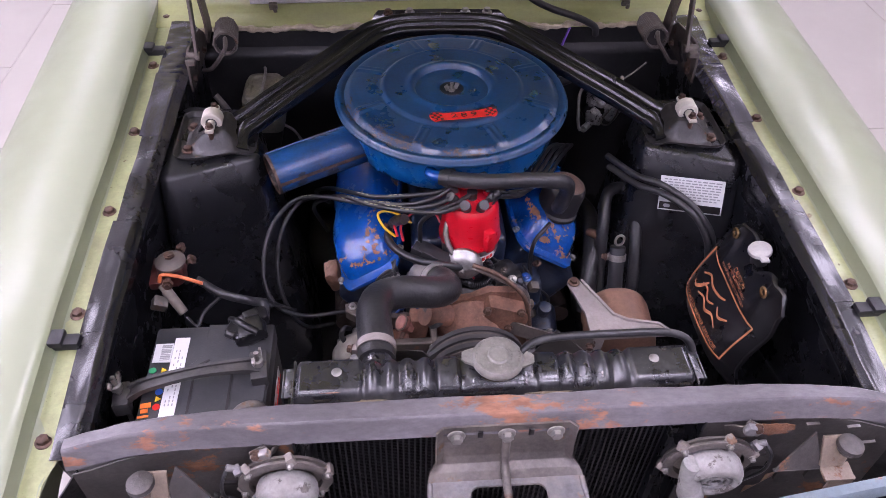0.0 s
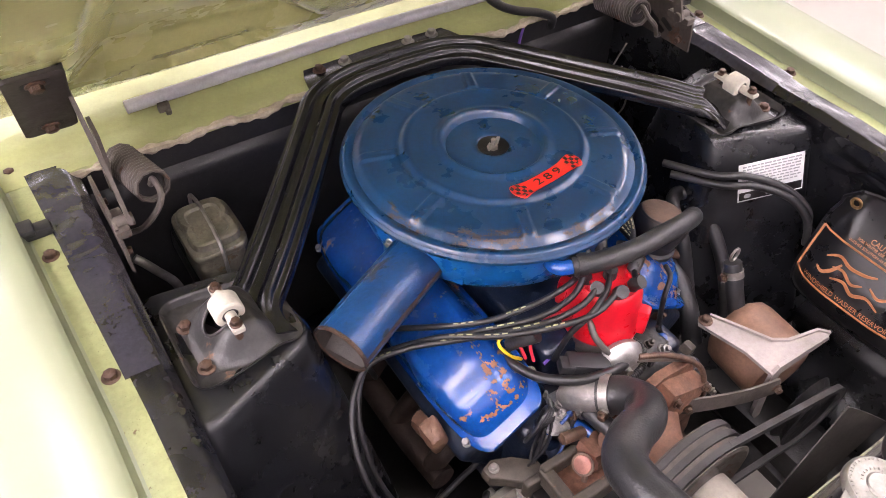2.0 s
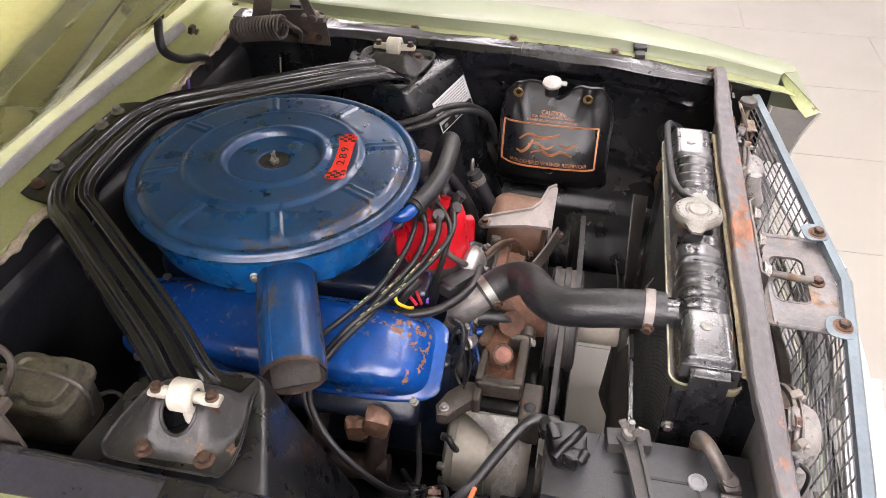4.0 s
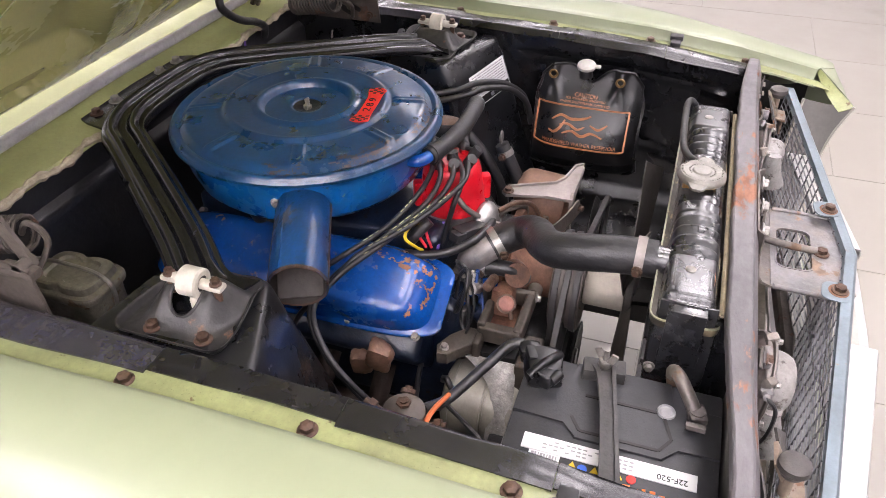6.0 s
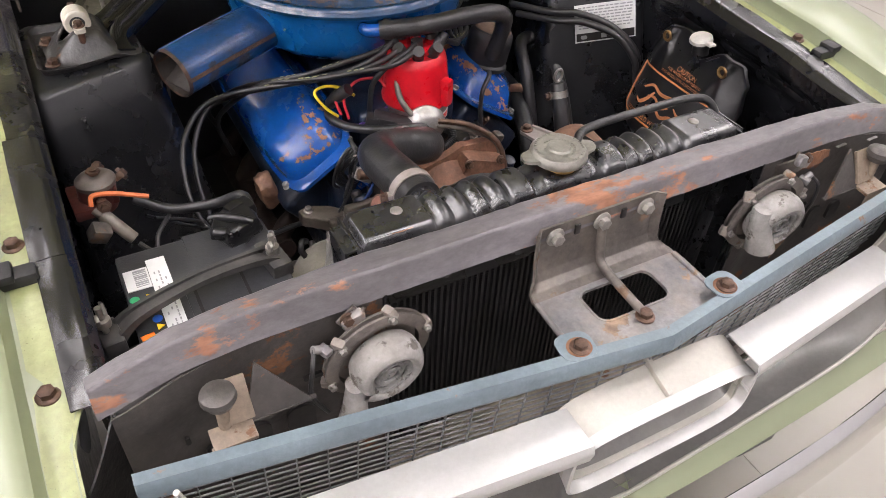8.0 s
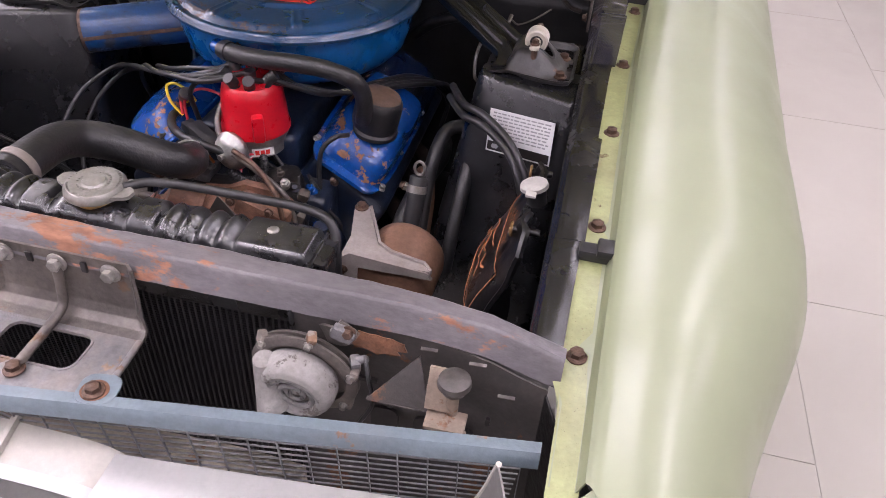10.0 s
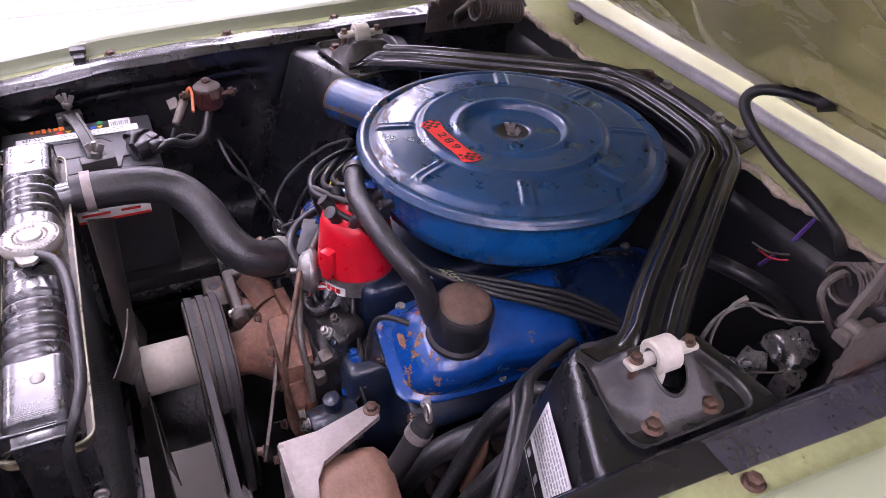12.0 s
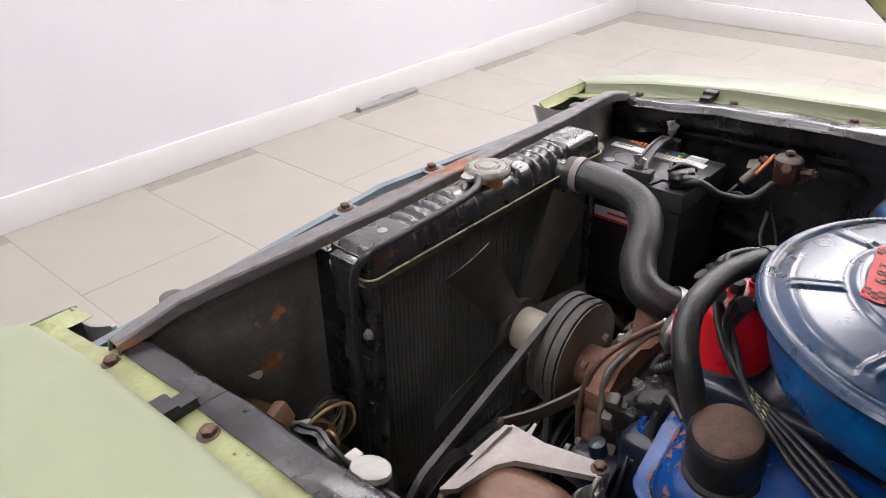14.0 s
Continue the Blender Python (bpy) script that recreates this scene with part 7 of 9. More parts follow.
# ---- plug leads ----
def lead(pts, r=0.0042, stripes=()):
    t = thing("plug_lead", "black ignition lead with worn yellowish print", "cable", pts[len(pts) // 2], "ignition leads")
    bm_ = bmesh.new()
    tube(bm_, pts, r, 10)
    ob = part("sleeve", bm_, WIRE_BLACK, t)
    path = spline(pts, 7)
    if stripes:
        for s0 in stripes:
            m_ = bmesh.new()
            i0 = int(s0 * (len(path) - 5))
            for j in range(3):
                a_, b_ = path[i0 + j], path[i0 + j + 1]
                d_ = b_ - a_
                up = V(0, 0, 1) - d_.normalized() * d_.normalized().z
                sweep(m_, [a_ + d_ * 0.1 + up * r * 0.86, a_ + d_ * 0.75 + up * r * 0.86], [(-0.0011, 0), (0.0011, 0), (0.0009, 0.0008), (-0.0009, 0.0008)])
            part("print_bar", m_, PRINT_YELLOW, ob, "faded yellow unreadable print")
    return t


tops = [D0 + V(0.034 * math.cos(radians(45 * k + 22)), 0.034 * math.sin(radians(45 * k + 22)), 0.871) for k in range(8)]
# to the cylinders under the snorkel
lead([tops[4], (-0.05, 0.432, 0.885), (-0.10, 0.446, 0.868), (-0.18, 0.492, 0.845), (-0.245, 0.532, 0.826), (-0.300, 0.548, 0.803), (-0.343, 0.508, 0.768), (-0.356, 0.448, 0.715), (-0.335, 0.414, 0.668), (-0.285, 0.412, 0.640), (-0.215, 0.43, 0.628), (-0.17, 0.44, 0.62)], stripes=(0.2, 0.3, 0.42, 0.55))
lead([tops[3], (-0.05, 0.450, 0.884), (-0.10, 0.460, 0.864), (-0.175, 0.504, 0.838), (-0.240, 0.545, 0.815), (-0.290, 0.560, 0.790), (-0.325, 0.525, 0.750), (-0.335, 0.475, 0.695), (-0.322, 0.44, 0.64), (-0.29, 0.42, 0.60), (-0.24, 0.45, 0.57)], stripes=(0.25, 0.36))
lead([tops[5], (-0.04, 0.412, 0.887), (-0.09, 0.425, 0.880), (-0.15, 0.462, 0.862), (-0.205, 0.515, 0.840), (-0.245, 0.555, 0.80), (-0.27, 0.60, 0.74), (-0.25, 0.62, 0.66)], stripes=(0.3, 0.45, 0.55))
lead([tops[2], (-0.03, 0.470, 0.884), (-0.09, 0.474, 0.872), (-0.15, 0.500, 0.850), (-0.20, 0.545, 0.826), (-0.24, 0.60, 0.79), (-0.27, 0.66, 0.73), (-0.25, 0.71, 0.66)], stripes=(0.35, 0.5))
# to the cylinders below the oil cap, laid together along the cover
for k in range(4):
    o_ = 0.011 * k
    lead([tops[(7, 0, 1, 6)[k]], (0.085, 0.462 + o_ * 0.5, 0.874 - 0.002 * k), (0.120 + o_ * 0.3, 0.505 + o_ * 0.3, 0.846), (0.145 + o_, 0.575, 0.828), (0.175 + o_, 0.635, 0.818 - 0.002 * k), (0.205 + o_, 0.695, 0.803 - 0.004 * k), (0.238 + o_ * 0.8, 0.745, 0.770), (0.262, 0.775 + o_ * 0.6, 0.72), (0.25, 0.78 + o_, 0.66)], stripes=(0.3,))
# coil lead and vacuum line
lead([D0 + V(0, 0, 0.866), (-0.01, 0.43, 0.892), (-0.045, 0.415, 0.888), (-0.07, 0.42, 0.86), (-0.072, 0.43, 0.82), (-0.07, 0.44, 0.78)])
vac = thing("vacuum_line", "thin brown grey vacuum line across the engine front", "pipe", (0.06, 0.38, 0.78))
v_ = bmesh.new()
tube(v_, [(-0.02, 0.448, 0.86), (-0.028, 0.415, 0.825), (-0.005, 0.385, 0.795), (0.035, 0.365, 0.790), (0.075, 0.352, 0.775), (0.105, 0.345, 0.755), (0.115, 0.348, 0.71), (0.118, 0.35, 0.66)], 0.0048, 10)
part("pipe", v_, BRACKET_GREY, vac)
loom = thing("wiring_loom", "black taped wiring loom with coloured wires", "cable", (-0.06, 0.40, 0.76))
v_ = bmesh.new()
tube(v_, [(-0.125, 0.480, 0.790), (-0.128, 0.452, 0.795), (-0.112, 0.418, 0.796), (-0.078, 0.388, 0.800), (-0.040, 0.374, 0.802), (-0.006, 0.376, 0.792), (0.006, 0.385, 0.78)], 0.0068, 10)
part("sleeve", v_, WIRE_BLACK, loom)
for mt, p_ in ((YELLOW_WIRE, [(-0.098, 0.435, 0.795), (-0.118, 0.438, 0.815), (-0.128, 0.45, 0.835), (-0.110, 0.45, 0.842), (-0.085, 0.44, 0.838), (-0.070, 0.435, 0.825)]),
               (RED_WIRE, [(-0.085, 0.425, 0.793), (-0.088, 0.432, 0.825), (-0.065, 0.44, 0.845), (-0.030, 0.44, 0.842), (-0.02, 0.43, 0.83)]),
               (RED_WIRE, [(-0.095, 0.43, 0.80), (-0.10, 0.44, 0.825), (-0.09, 0.445, 0.838)]),
               (ORANGE_WIRE, [(-0.012, 0.362, 0.765), (-0.030, 0.372, 0.775), (-0.045, 0.385, 0.78)]),
               (PURPLE_WIRE, [(-0.07, 0.42, 0.78), (-0.035, 0.425, 0.79), (-0.005, 0.43, 0.80)])):
    bm_ = bmesh.new()
    tube(bm_, [V(*q_) + V(-0.016, 0.022, -0.002) for q_ in p_], 0.0024, 8)
    part("wire", bm_, mt, loom)
cn = bmesh.new()
box(cn, (-0.048, 0.402, 0.796), (0.060, 0.026, 0.020), (0, 12, -28), 0.003)
box(cn, (-0.076, 0.412, 0.803), (0.020, 0.020, 0.015), (0, 12, -28), 0.002)
for k in range(5):
    box(cn, (-0.066 + 0.009 * k, 0.410 - 0.0048 * k, 0.8075 - 0.002 * k), (0.003, 0.020, 0.004), (0, 12, -28))
part("connector", cn, PLASTIC_BLACK, loom, "black ribbed connector")
cbt = bmesh.new()
tube(cbt, [(-0.118, 0.478, 0.805), (-0.112, 0.466, 0.822), (-0.098, 0.450, 0.840)], 0.0095, 12)
part("coil_boot", cbt, RUBBER, loom)
yc = bmesh.new()
box(yc, (-0.106, 0.464, 0.822), (0.009, 0.009, 0.014), (10, 20, 0), 0.002)
part("yellow_joint", yc, YELLOW_INK, loom)
for k in range(4):
    lp = bmesh.new()
    tube(lp, [(-0.135 + 0.006 * k, 0.40, 0.70), (-0.155 + 0.005 * k, 0.385, 0.725 + 0.006 * k), (-0.150 + 0.007 * k, 0.375, 0.765), (-0.130 + 0.004 * k, 0.38, 0.785 - 0.004 * k), (-0.118, 0.395, 0.76), (-0.125, 0.40, 0.71)], 0.0028, 8)
    part("tied_wire", lp, WIRE_BLACK, loom)

# ---- battery ----
bat = thing("battery", "dark grey car battery with printed white strip", "battery", (-0.390, 0.127, 0.62))
BX, BY, BZ = -0.390, 0.127, 0.822
bc = bmesh.new()
box(bc, (BX, BY, BZ - 0.018), (0.174, 0.230, 0.036), bevel=0.005)
bco = part("cover", bc, BATTERY_GREY, bat)
lc = bmesh.new()
box(lc, (BX, BY, BZ - 0.119), (0.171, 0.226, 0.166), bevel=0.006)
lco = part("case", lc, PLASTIC_BLACK, bat, "black lower case")
sl = bmesh.new()
box(sl, (BX + 0.0858, 0.145, 0.7455), (0.0012, 0.130, 0.0235), bevel=0.0004)
slo = part("side_label", sl, WHITE_PAPER, lco, "white label with a red edge")
sl = bmesh.new()
box(sl, (BX + 0.0867, 0.145, 0.7365), (0.0010, 0.128, 0.0040))
for y_, w_ in ((0.180, 0.030), (0.128, 0.042)):
    box(sl, (BX + 0.0867, y_, 0.7480), (0.0010, w_, 0.0040))
part("print_bar", sl, RED_DECAL, slo, "plain red print bars")
step = bmesh.new()
prism(step, [(BX - 0.010, BY + 0.114), (BX - 0.010, BY + 0.055), (BX - 0.028, BY + 0.040), (BX - 0.028, BY - 0.055), (BX - 0.010, BY - 0.070), (BX - 0.010, BY - 0.114), (BX + 0.052, BY - 0.114), (BX + 0.052, BY - 0.060), (BX + 0.084, BY - 0.055), (BX + 0.084, BY + 0.055), (BX + 0.052, BY + 0.060), (BX + 0.052, BY + 0.114)], 0.004, Matrix.Translation((0, 0, BZ - 0.0005)), 0.001)
part("raised_top", step, BATTERY_GREY, bco)
gr = bmesh.new()
pts = [V(BX + 0.0, BY + 0.048, BZ + 0.0037), V(BX - 0.018, BY + 0.036, BZ + 0.0037), V(BX - 0.018, BY - 0.050, BZ + 0.0037), V(BX + 0.0, BY - 0.062, BZ + 0.0037), V(BX + 0.035, BY - 0.050, BZ + 0.0037), V(BX + 0.035, BY + 0.038, BZ + 0.0037)]
for a_, b_ in zip(pts, pts[1:]):
    sweep(gr, [a_, b_], [(-0.0018, -0.0005), (0.0018, -0.0005), (0.0018, 0.0006), (-0.0018, 0.0006)])
part("groove", gr, INK, bco)
eye = bmesh.new()
lathe(eye, [(0, 0.002), (0.006, 0.002), (0.007, 0.003), (0.010, 0.003), (0.011, 0), (0, 0)], 24, Matrix.Translation((BX + 0.039, BY - 0.053, BZ + 0.0032)), close=False)
part("test_eye", eye, PAPER_GREY, bco)
ws = bmesh.new()
box(ws, (BX - 0.046, BY, BZ + 0.0006), (0.021, 0.186, 0.0014), bevel=0.0004)
wso = part("white_strip", ws, WHITE_PAPER, bco, "white printed strip")
put("lettering", text_mesh("22F-520", 0.0098, INK, 0.0002), axes((BX - 0.049, BY - 0.068, BZ + 0.0015), (0, 1, 0), (-1, 0, 0)), wso)
tb = bmesh.new()
for r_ in range(3):
    for k in range(16):
        if random.random() < 0.25:
            continue
        box(tb, (BX - 0.041 - 0.005 * r_, BY - 0.025 + 0.0062 * k, BZ + 0.0014), (0.0016, 0.0042, 0.0004))
part("lettering_bar", tb, PAPER_GREY, wso)
bar_l = bmesh.new()
box(bar_l, (BX - 0.070, BY + 0.066, BZ + 0.0006), (0.026, 0.034, 0.0014), bevel=0.0004)
blo = part("code_label", bar_l, WHITE_PAPER, bco, "small white label with grey bars")
cbar = bmesh.new()
for k in range(9):
    box(cbar, (BX - 0.066, BY + 0.053 + 0.0032 * k, BZ + 0.0014), (0.014, 0.0012 + 0.0008 * (k % 3), 0.0004))
part("bar", cbar, PAPER_GREY, blo)
for k, (mt, yy, xx) in enumerate(((YELLOW_INK, 0.035, -0.064), (BLUE_INK, 0.024, -0.065), (YELLOW_INK, 0.011, -0.064), (BLUE_INK, -0.002, -0.063), (RED_DECAL, -0.027, -0.062), (YELLOW_INK, -0.014, -0.063), (GREEN_INK, 0.035, -0.079))):
    d_ = bmesh.new()
    lathe(d_, [(0, 0.0012), (0.0052, 0.0012), (0.0052, 0), (0, 0)], 3 if mt is YELLOW_INK else 20, Matrix.Translation((BX + xx, BY + yy, BZ)), close=False)
    part("warning_sign", d_, mt, bco)
# orange maker mark as plain slanted bars
om = bmesh.new()
for k, (w_, h_) in enumerate(((0.011, 0.019), (0.009, 0.013), (0.005, 0.020), (0.008, 0.020), (0.009, 0.013), (0.007, 0.013))):
    box(om, (BX - 0.077, BY - 0.024 - 0.0090 * k, BZ + 0.0007), (h_ * 0.75, w_ * 0.72, 0.0012), (0, 0, 8), 0.0003)
part("maker_mark", om, ORANGE_INK, bco, "orange maker mark as plain bars")
hold = thing("battery_clamp", "dusty grey plastic battery clamp with wing nuts", "clamp", (-0.39, 0.14, 0.83))
cl = bmesh.new()
sweep(cl, spline([(-0.500, 0.118, 0.822), (-0.468, 0.123, 0.842), (-0.40, 0.135, 0.851), (-0.34, 0.146, 0.846), (-0.318, 0.151, 0.838)], 6), [(-0.011, -0.004), (-0.011, 0.004), (-0.006, 0.004), (-0.006, 0.0), (0.006, 0.0), (0.006, 0.004), (0.011, 0.004), (0.011, -0.004)], scales=[1.3 - 0.45 * math.sin(math.pi * k / 24) for k in range(25)])
box(cl, (-0.316, 0.151, 0.832), (0.024, 0.050, 0.020), (0, 0, 8), 0.003)
box(cl, (-0.501, 0.118, 0.820), (0.022, 0.040, 0.026), (0, 0, 8), 0.003)
part("strap", cl, CLAMP_GREY, hold)
for x, y in ((-0.316, 0.151), (-0.503, 0.119)):
    n_ = bmesh.new()
    cyl(n_, (x, y, 0.60), (x, y, 0.868), 0.0035, seg=10)
    cyl(n_, (x, y, 0.842), (x, y, 0.852), 0.008, seg=12, edge=0.001)
    for s_ in (-1, 1):
        box(n_, (x + 0.004 * s_, y + s_ * 0.008, 0.858), (0.004, 0.009, 0.014), (s_ * -25, 0, 10), 0.0015)
    part("wing_nut_rod", n_, BOLT_ZINC, hold, "dull steel rod with wing nut")
tm = thing("battery_terminal", "taped black positive battery terminal", "terminal", (-0.325, 0.215, 0.83))
t_ = bmesh.new()
lump(t_, (-0.338, 0.220, 0.838), (0.056, 0.050, 0.034), (6, -8, 20), 0.10, 60, 1.0)
lump(t_, (-0.356, 0.212, 0.842), (0.030, 0.024, 0.022), (0, 12, -20), 0.12, 90, 4.0)
lump(t_, (-0.322, 0.240, 0.842), (0.026, 0.030, 0.024), (0, 0, 20), 0.10, 80, 7.0)
tube(t_, [(-0.364, 0.232, 0.846), (-0.352, 0.222, 0.853), (-0.340, 0.212, 0.855), (-0.322, 0.204, 0.848)], 0.0055, 10)
cyl(t_, (-0.366, 0.206, 0.846), (-0.352, 0.198, 0.848), 0.0065, seg=10, edge=0.001)
box(t_, (-0.335, 0.236, 0.852), (0.022, 0.012, 0.010), (8, 0, 25), 0.003)
part("taped_clamp", t_, VINYL, tm)
pc = bmesh.new()
tube(pc, [(-0.315, 0.235, 0.840), (-0.318, 0.262, 0.845), (-0.345, 0.290, 0.822), (-0.395, 0.320, 0.808), (-0.435, 0.338, 0.825)], 0.0068, 12)
part("cable", pc, RUBBER, tm)
ng = thing("battery_terminal", "grey metal negative battery terminal with cable", "terminal", (-0.325, 0.04, 0.83))
t_ = bmesh.new()
cyl(t_, (-0.352, 0.042, BZ), (-0.352, 0.042, 0.842), 0.009, seg=16)
box(t_, (-0.352, 0.042, 0.835), (0.026, 0.020, 0.011), (0, 0, 15), 0.004)
cyl(t_, (-0.372, 0.032, 0.836), (-0.372, 0.053, 0.836), 0.005, seg=8)
part("clamp", t_, BRACKET_GREY, ng)
t_ = bmesh.new()
tube(t_, [(-0.348, 0.046, 0.838), (-0.336, 0.058, 0.852), (-0.322, 0.068, 0.858), (-0.305, 0.074, 0.846), (-0.288, 0.068, 0.80), (-0.278, 0.062, 0.72)], 0.0080, 12)
part("cable", t_, BRACKET_GREY, ng, "dusty grey cable with a moulded end")
tray = bmesh.new()
box(tray, (BX, BY + 0.02, 0.606), (0.22, 0.30, 0.028), bevel=0.006)
part("battery_tray", tray, BLACK_GRIME, car, "black battery tray")

# starter relay, resistor on the inner fender
rel = thing("starter_relay", "dark maroon starter relay with steel cap", "relay", (-0.47, 0.35, 0.83))
r_ = bmesh.new()
cyl(r_, (-0.474, 0.348, 0.822), (-0.470, 0.346, 0.860), 0.0225, seg=28, edge=0.002)
box(r_, (-0.490, 0.348, 0.832), (0.030, 0.060, 0.014), (0, 0, 4), 0.003)
box(r_, (-0.458, 0.348, 0.842), (0.014, 0.034, 0.026), (0, 0, 4), 0.003)
part("body", r_, MAROON, rel)
r_ = bmesh.new()
lathe(r_, [(0, 0.008), (0.012, 0.0075), (0.019, 0.005), (0.0235, 0.001), (0.0235, -0.004), (0.0, -0.004)], 28, Matrix.Translation((-0.470, 0.346, 0.860)), close=False)
part("end_cap", r_, DUST_STEEL, rel, "dusty brown steel cap")
for p0, p1 in (((-0.468, 0.370, 0.842), (-0.462, 0.396, 0.850)), ((-0.472, 0.323, 0.845), (-0.468, 0.298, 0.850)), ((-0.448, 0.352, 0.850), (-0.434, 0.354, 0.858)), ((-0.470, 0.346, 0.866), (-0.469, 0.346, 0.876))):
    s_ = bmesh.new()
    cyl(s_, p0, p1, 0.0045, seg=10)
    cyl(s_, V(*p0).lerp(V(*p1), 0.5), V(*p0).lerp(V(*p1), 0.8), 0.0085, seg=6)
    part("terminal", s_, BOLT_RUST, rel)
rs = thing("fuse_holder", "clear grey inline fuse holder with orange wire", "fuse holder", (-0.46, 0.30, 0.82))
s_ = bmesh.new()
cyl(s_, (-0.474, 0.305, 0.838), (-0.448, 0.282, 0.808), 0.0082, 0.0075, seg=18, edge=0.002)
cyl(s_, (-0.480, 0.310, 0.845), (-0.474, 0.305, 0.838), 0.0066, seg=14)
part("tube", s_, CLOUDY, rs)
s_ = bmesh.new()
box(s_, (-0.483, 0.288, 0.826), (0.022, 0.018, 0.022), (20, 30, 10), 0.003)
part("clip", s_, BRACKET_GREY, rs)
s_ = bmesh.new()
tube(s_, [(-0.483, 0.312, 0.848), (-0.478, 0.318, 0.858), (-0.455, 0.318, 0.854), (-0.430, 0.314, 0.846), (-0.418, 0.312, 0.842)], 0.0030, 8)
part("wire", s_, ORANGE_WIRE, rs)
s_ = bmesh.new()
tube(s_, [(-0.445, 0.278, 0.803), (-0.43, 0.27, 0.79), (-0.42, 0.29, 0.80), (-0.40, 0.32, 0.80)], 0.003, 8)
part("wire", s_, RUBBER, rs)

# ---- washer bag ----
bag = thing("washer_bag", "black vinyl washer bag with copper print on the inner fender", "washer reservoir", (0.48, 0.31, 0.62))


def bag_x(y, z):
    fy = (y - 0.302) / 0.118
    mid = float(np.interp(z, (0.635, 0.65, 0.68, 0.717, 0.75, 0.79, 0.825, 0.847, 0.87), (0.466, 0.440, 0.415, 0.406, 0.420, 0.444, 0.464, 0.474, 0.482)))
    edge = 0.486 - 0.30 * (0.486 - mid)
    k = max(0.0, 1 - fy ** 4) ** 0.7
    fold = 0.0030 * math.sin(30 * y + 8 * z) * smooth_step(0.77, 0.84, z)
    pull = sum(0.0045 * math.exp(-((y - yg - sg * (0.847 - z) * 0.35) / 0.007) ** 2) * smooth_step(0.775, 0.84, z) for yg, sg in ((0.244, 1), (0.244, -0.6), (0.381, -1), (0.381, 0.6)))
    return edge + (mid - edge) * k - fold - pull


def bag_fn(u, v):
    zt = 0.866 - 0.004 * math.cos(2 * math.pi * u) - 0.032 * math.exp(-((u - 0.5) / 0.13) ** 2) - 0.022 * (smooth_step(0.10, 0.0, u) + smooth_step(0.90, 1.0, u))
    z = zt + (0.648 - 0.012 * math.sin(math.pi * u) - zt) * v
    wy = 0.114 - 0.012 * math.exp(-((v - 0.02) / 0.12) ** 2) - 0.006 * math.sin(math.pi * v)
    y = 0.302 + wy * (1 - 2 * u)
    return (bag_x(y, z), y, z)


bm_ = bmesh.new()
sheet(bm_, bag_fn, 48, 48, -0.006)
bag_ob = part("bag", bm_, VINYL, bag)
wl = bmesh.new()
edge_pts = [V(*bag_fn(k / 20, 0)) for k in range(21)] + [V(*bag_fn(1, k / 20)) for k in range(1, 21)] + [V(*bag_fn(1 - k / 20, 1)) for k in range(1, 21)] + [V(*bag_fn(0, 1 - k / 20)) for k in range(1, 21)]
sweep(wl, [p_ - V(0.001, 0, 0) for p_ in edge_pts], [(-0.003, -0.002), (0.003, -0.002), (0.002, 0.0025), (-0.002, 0.0025)], up=(-1, 0, 0), caps=False)
part("welt", wl, VINYL, bag_ob)
for y in (0.244, 0.381):
    g_ = bmesh.new()
    lathe(g_, [(0.0050, 0.0), (0.0094, 0.0), (0.0102, 0.0016), (0.009, 0.0036), (0.0058, 0.0032), (0.0050, 0.0)], 28, Matrix.Translation((bag_x(y, 0.847) - 0.0015, y, 0.847)) @ frame_from((-1, 0, 0)), close=False)
    go = part("grommet", g_, BRASS_DULL, bag_ob, "brass grommet")
    k_ = bmesh.new()
    cyl(k_, (0.495, y, 0.847), (bag_x(y, 0.847) - 0.002, y, 0.847), 0.0052, seg=16)
    part("stud", k_, BLACK_GRIME, go)
fc = bmesh.new()
cyl(fc, (0.482, 0.317, 0.842), (0.478, 0.317, 0.866), 0.014, seg=20)
part("filler_neck", fc, PLASTIC_BLACK, bag)
fc = bmesh.new()
lathe(fc, [(0, 0.007), (0.014, 0.007), (0.0182, 0.005), (0.0192, 0.0), (0.0, 0.0)], 28, Matrix.Translation((0.476, 0.317, 0.866)) @ frame_from((-0.25, 0, 1)), close=False)
box(fc, (0.474, 0.294, 0.869), (0.014, 0.012, 0.004), (0, 0, 0), 0.0015)
part("filler_cap", fc, CAP_CREAM, bag, "dirty white filler cap")


def on_bag(y, z, lift=0.0016):
    return V(bag_x(y, z) - lift, y, z)


def bag_line(y0, z0, y1, z1, w=0.0018):
    bm_ = bmesh.new()
    n_ = 14
    pts = [on_bag(y0 + (y1 - y0) * k / n_, z0 + (z1 - z0) * k / n_) for k in range(n_ + 1)]
    sweep(bm_, pts, [(-w, -0.0003), (w, -0.0003), (w, 0.0005), (-w, 0.0005)], up=(-1, 0, 0))
    part("print_line", bm_, COPPER_INK, bag_ob)


QY0, QY1, QZ0, QZ1 = 0.404, 0.216, 0.7915, 0.716
for q in ((QY0, QZ0, QY1, QZ0), (QY0, QZ1, QY1, QZ1), (QY0, QZ0, QY0, QZ1), (QY1, QZ0, QY1, QZ1)):
    bag_line(*q)


def bag_text(body, size, y, z):
    me = text_mesh(body, size, COPPER_INK, 0.0)
    for v in me.vertices:
        yy, zz = y - v.co.x, z + v.co.y
        v.co = on_bag(yy, zz, 0.0020)
    put("lettering", me, Matrix(), bag_ob)


